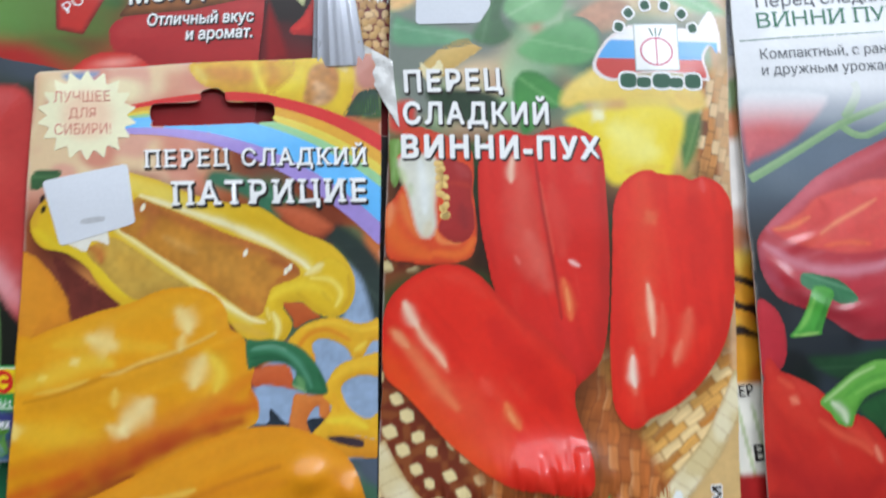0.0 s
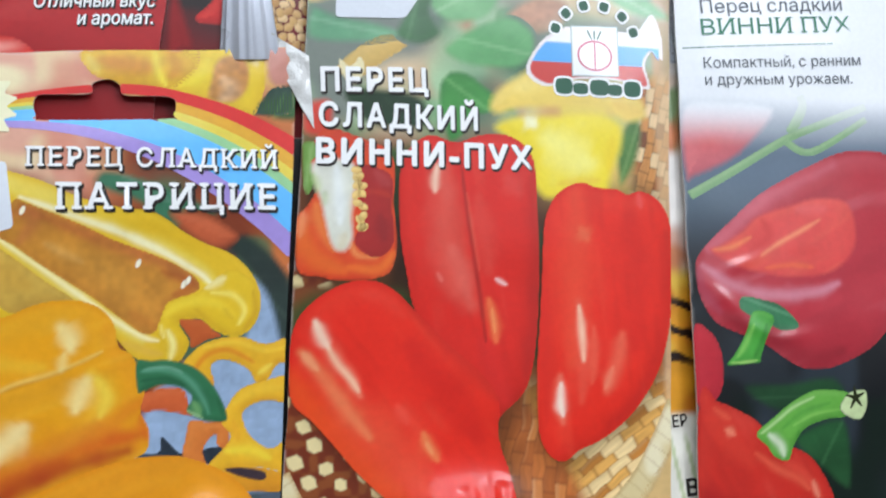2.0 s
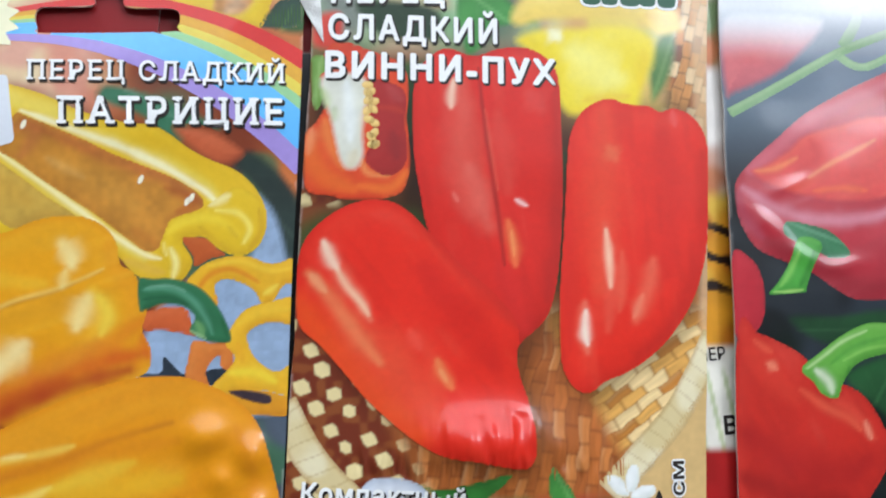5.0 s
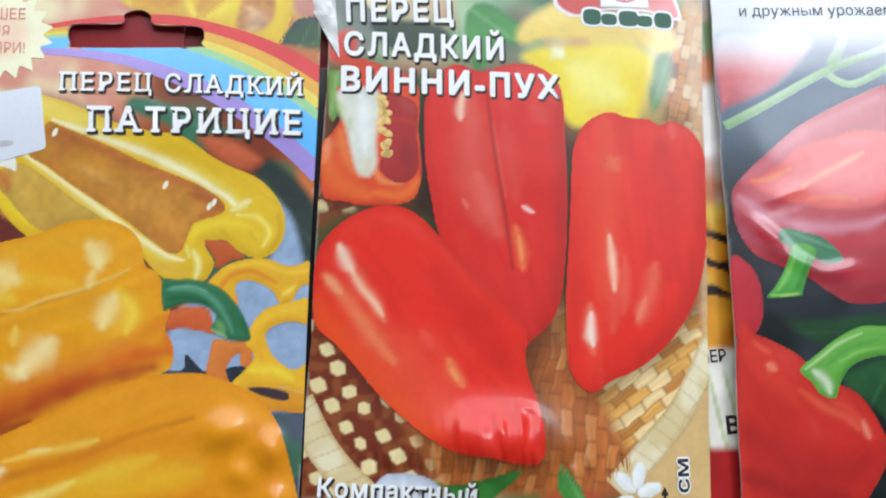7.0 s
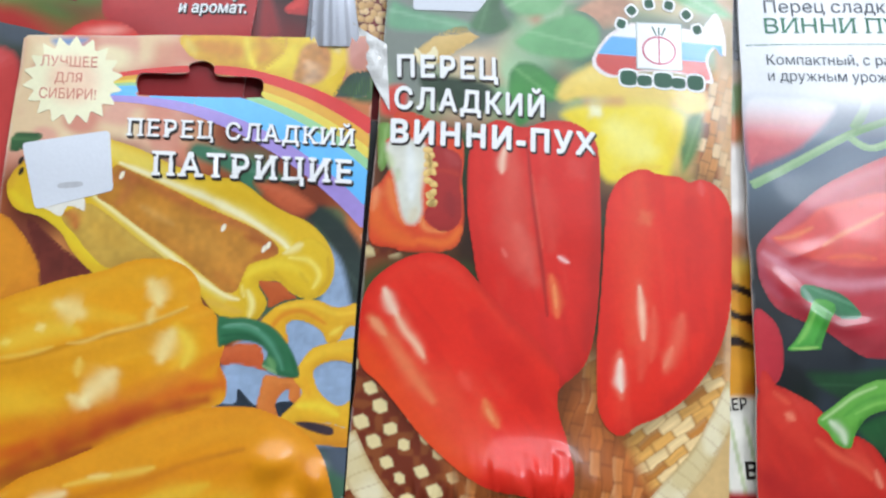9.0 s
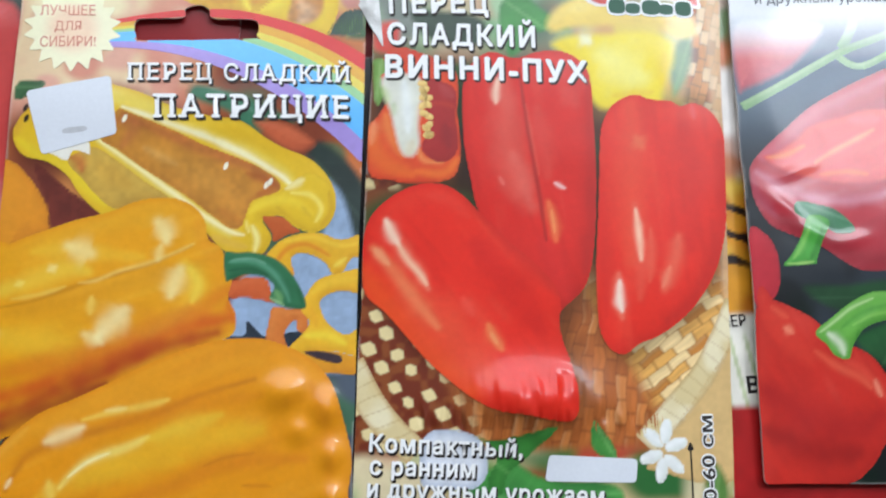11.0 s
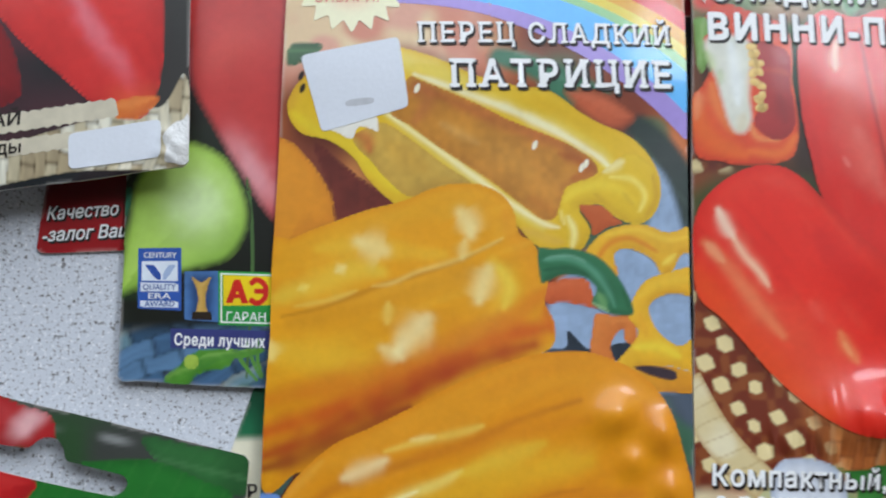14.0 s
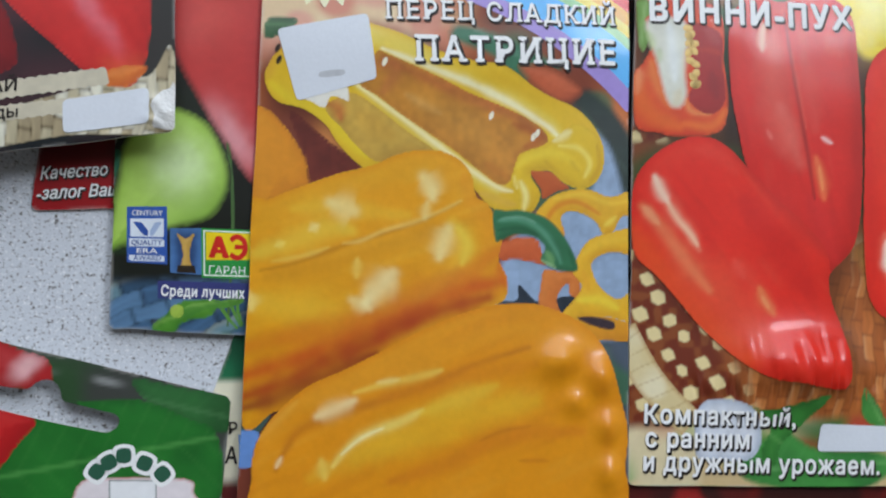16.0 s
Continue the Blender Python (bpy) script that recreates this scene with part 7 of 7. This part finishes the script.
for i in range(6):
    a = radians(163 - 29 * i)
    bx, by, turn = 60.3 + 9.6 * math.cos(a), 28.0 + 8.0 * math.sin(a), a - math.pi / 2
    for size, mat, lay in ((1.25, WHITE_INK, 10), (0.85, BRAND_GREEN, 11)):
        c, s = math.cos(turn) * size, math.sin(turn) * size
        packet.shape("brand_letter_block", [(bx - c + s, by - s - c), (bx + c + s, by + s - c), (bx + c - s, by + s + c), (bx - c - s, by - s + c)], plain("ffffff"), lay, 0.35, material=mat)
for i, wide in enumerate((3.4, 3.0, 3.8, 3.0, 3.4)):
    bx = 51.0 + 4.0 * i
    for grow, mat, lay in ((0.3, WHITE_INK, 10), (-0.1, BRAND_GREEN, 11)):
        packet.shape("brand_letter_block", [(bx - grow, 16.2 - grow), (bx + wide + grow, 16.2 - grow), (bx + wide + grow, (19.2 if i % 2 == 0 else 18.4) + grow), (bx - grow, (19.2 if i % 2 == 0 else 18.4) + grow)], plain("ffffff"), lay, 0.35, material=mat)

# ---- rolled foil and a scrap of film beyond the packets ----
bm = bmesh.new()
bmesh.ops.create_cone(bm, cap_ends=True, segments=48, radius1=0.0066, radius2=0.0016, depth=0.046, matrix=pose(0, 0, 0.0048, -90 + 6, 0, 0))
for vert in bm.verts:
    # Long flutes where the foil is rolled.
    turn = math.atan2(vert.co.z - 0.0048, vert.co.x)
    vert.co.x *= 1 + 0.08 * math.sin(7 * turn + 0.6)
    vert.co.z += 0.0008 * math.sin(9 * turn)
for face in bm.faces:
    face.smooth = True
cone = part("foil_cone", bm, FOIL)
cone.location, cone.rotation_euler, cone.scale = (-0.0146, 0.0437, 0.0012), (0, 0, radians(3)), (0.9, 1.0, 0.32)
tagged(cone, "rolled silver foil cone lying on a seed packet", "foil cone")
g = np.linspace(0, 1, 24)
u, v = (q.ravel() for q in np.meshgrid(g, g))
x, y = -9.5 + 7.5 * u + 1.0 * v, 26.0 - 4.5 * u - 15.0 * v * (0.4 + 0.6 * u)
h = 2.6 + 1.0 * grain(x, y, 4, 7) + 0.5 * grain(x, y, 1.8, 8)
n = 24
quads = np.array([[j * n + i, j * n + i + 1, (j + 1) * n + i + 1, (j + 1) * n + i] for j in range(n - 1) for i in range(n - 1)])[:, ::-1]
tagged(new("film_scrap", mesh_of("film_scrap", np.stack([x, y, h], 1) / 1000, quads, CRUMPLED)), "crumpled pale plastic film beside the packets", "film scrap")
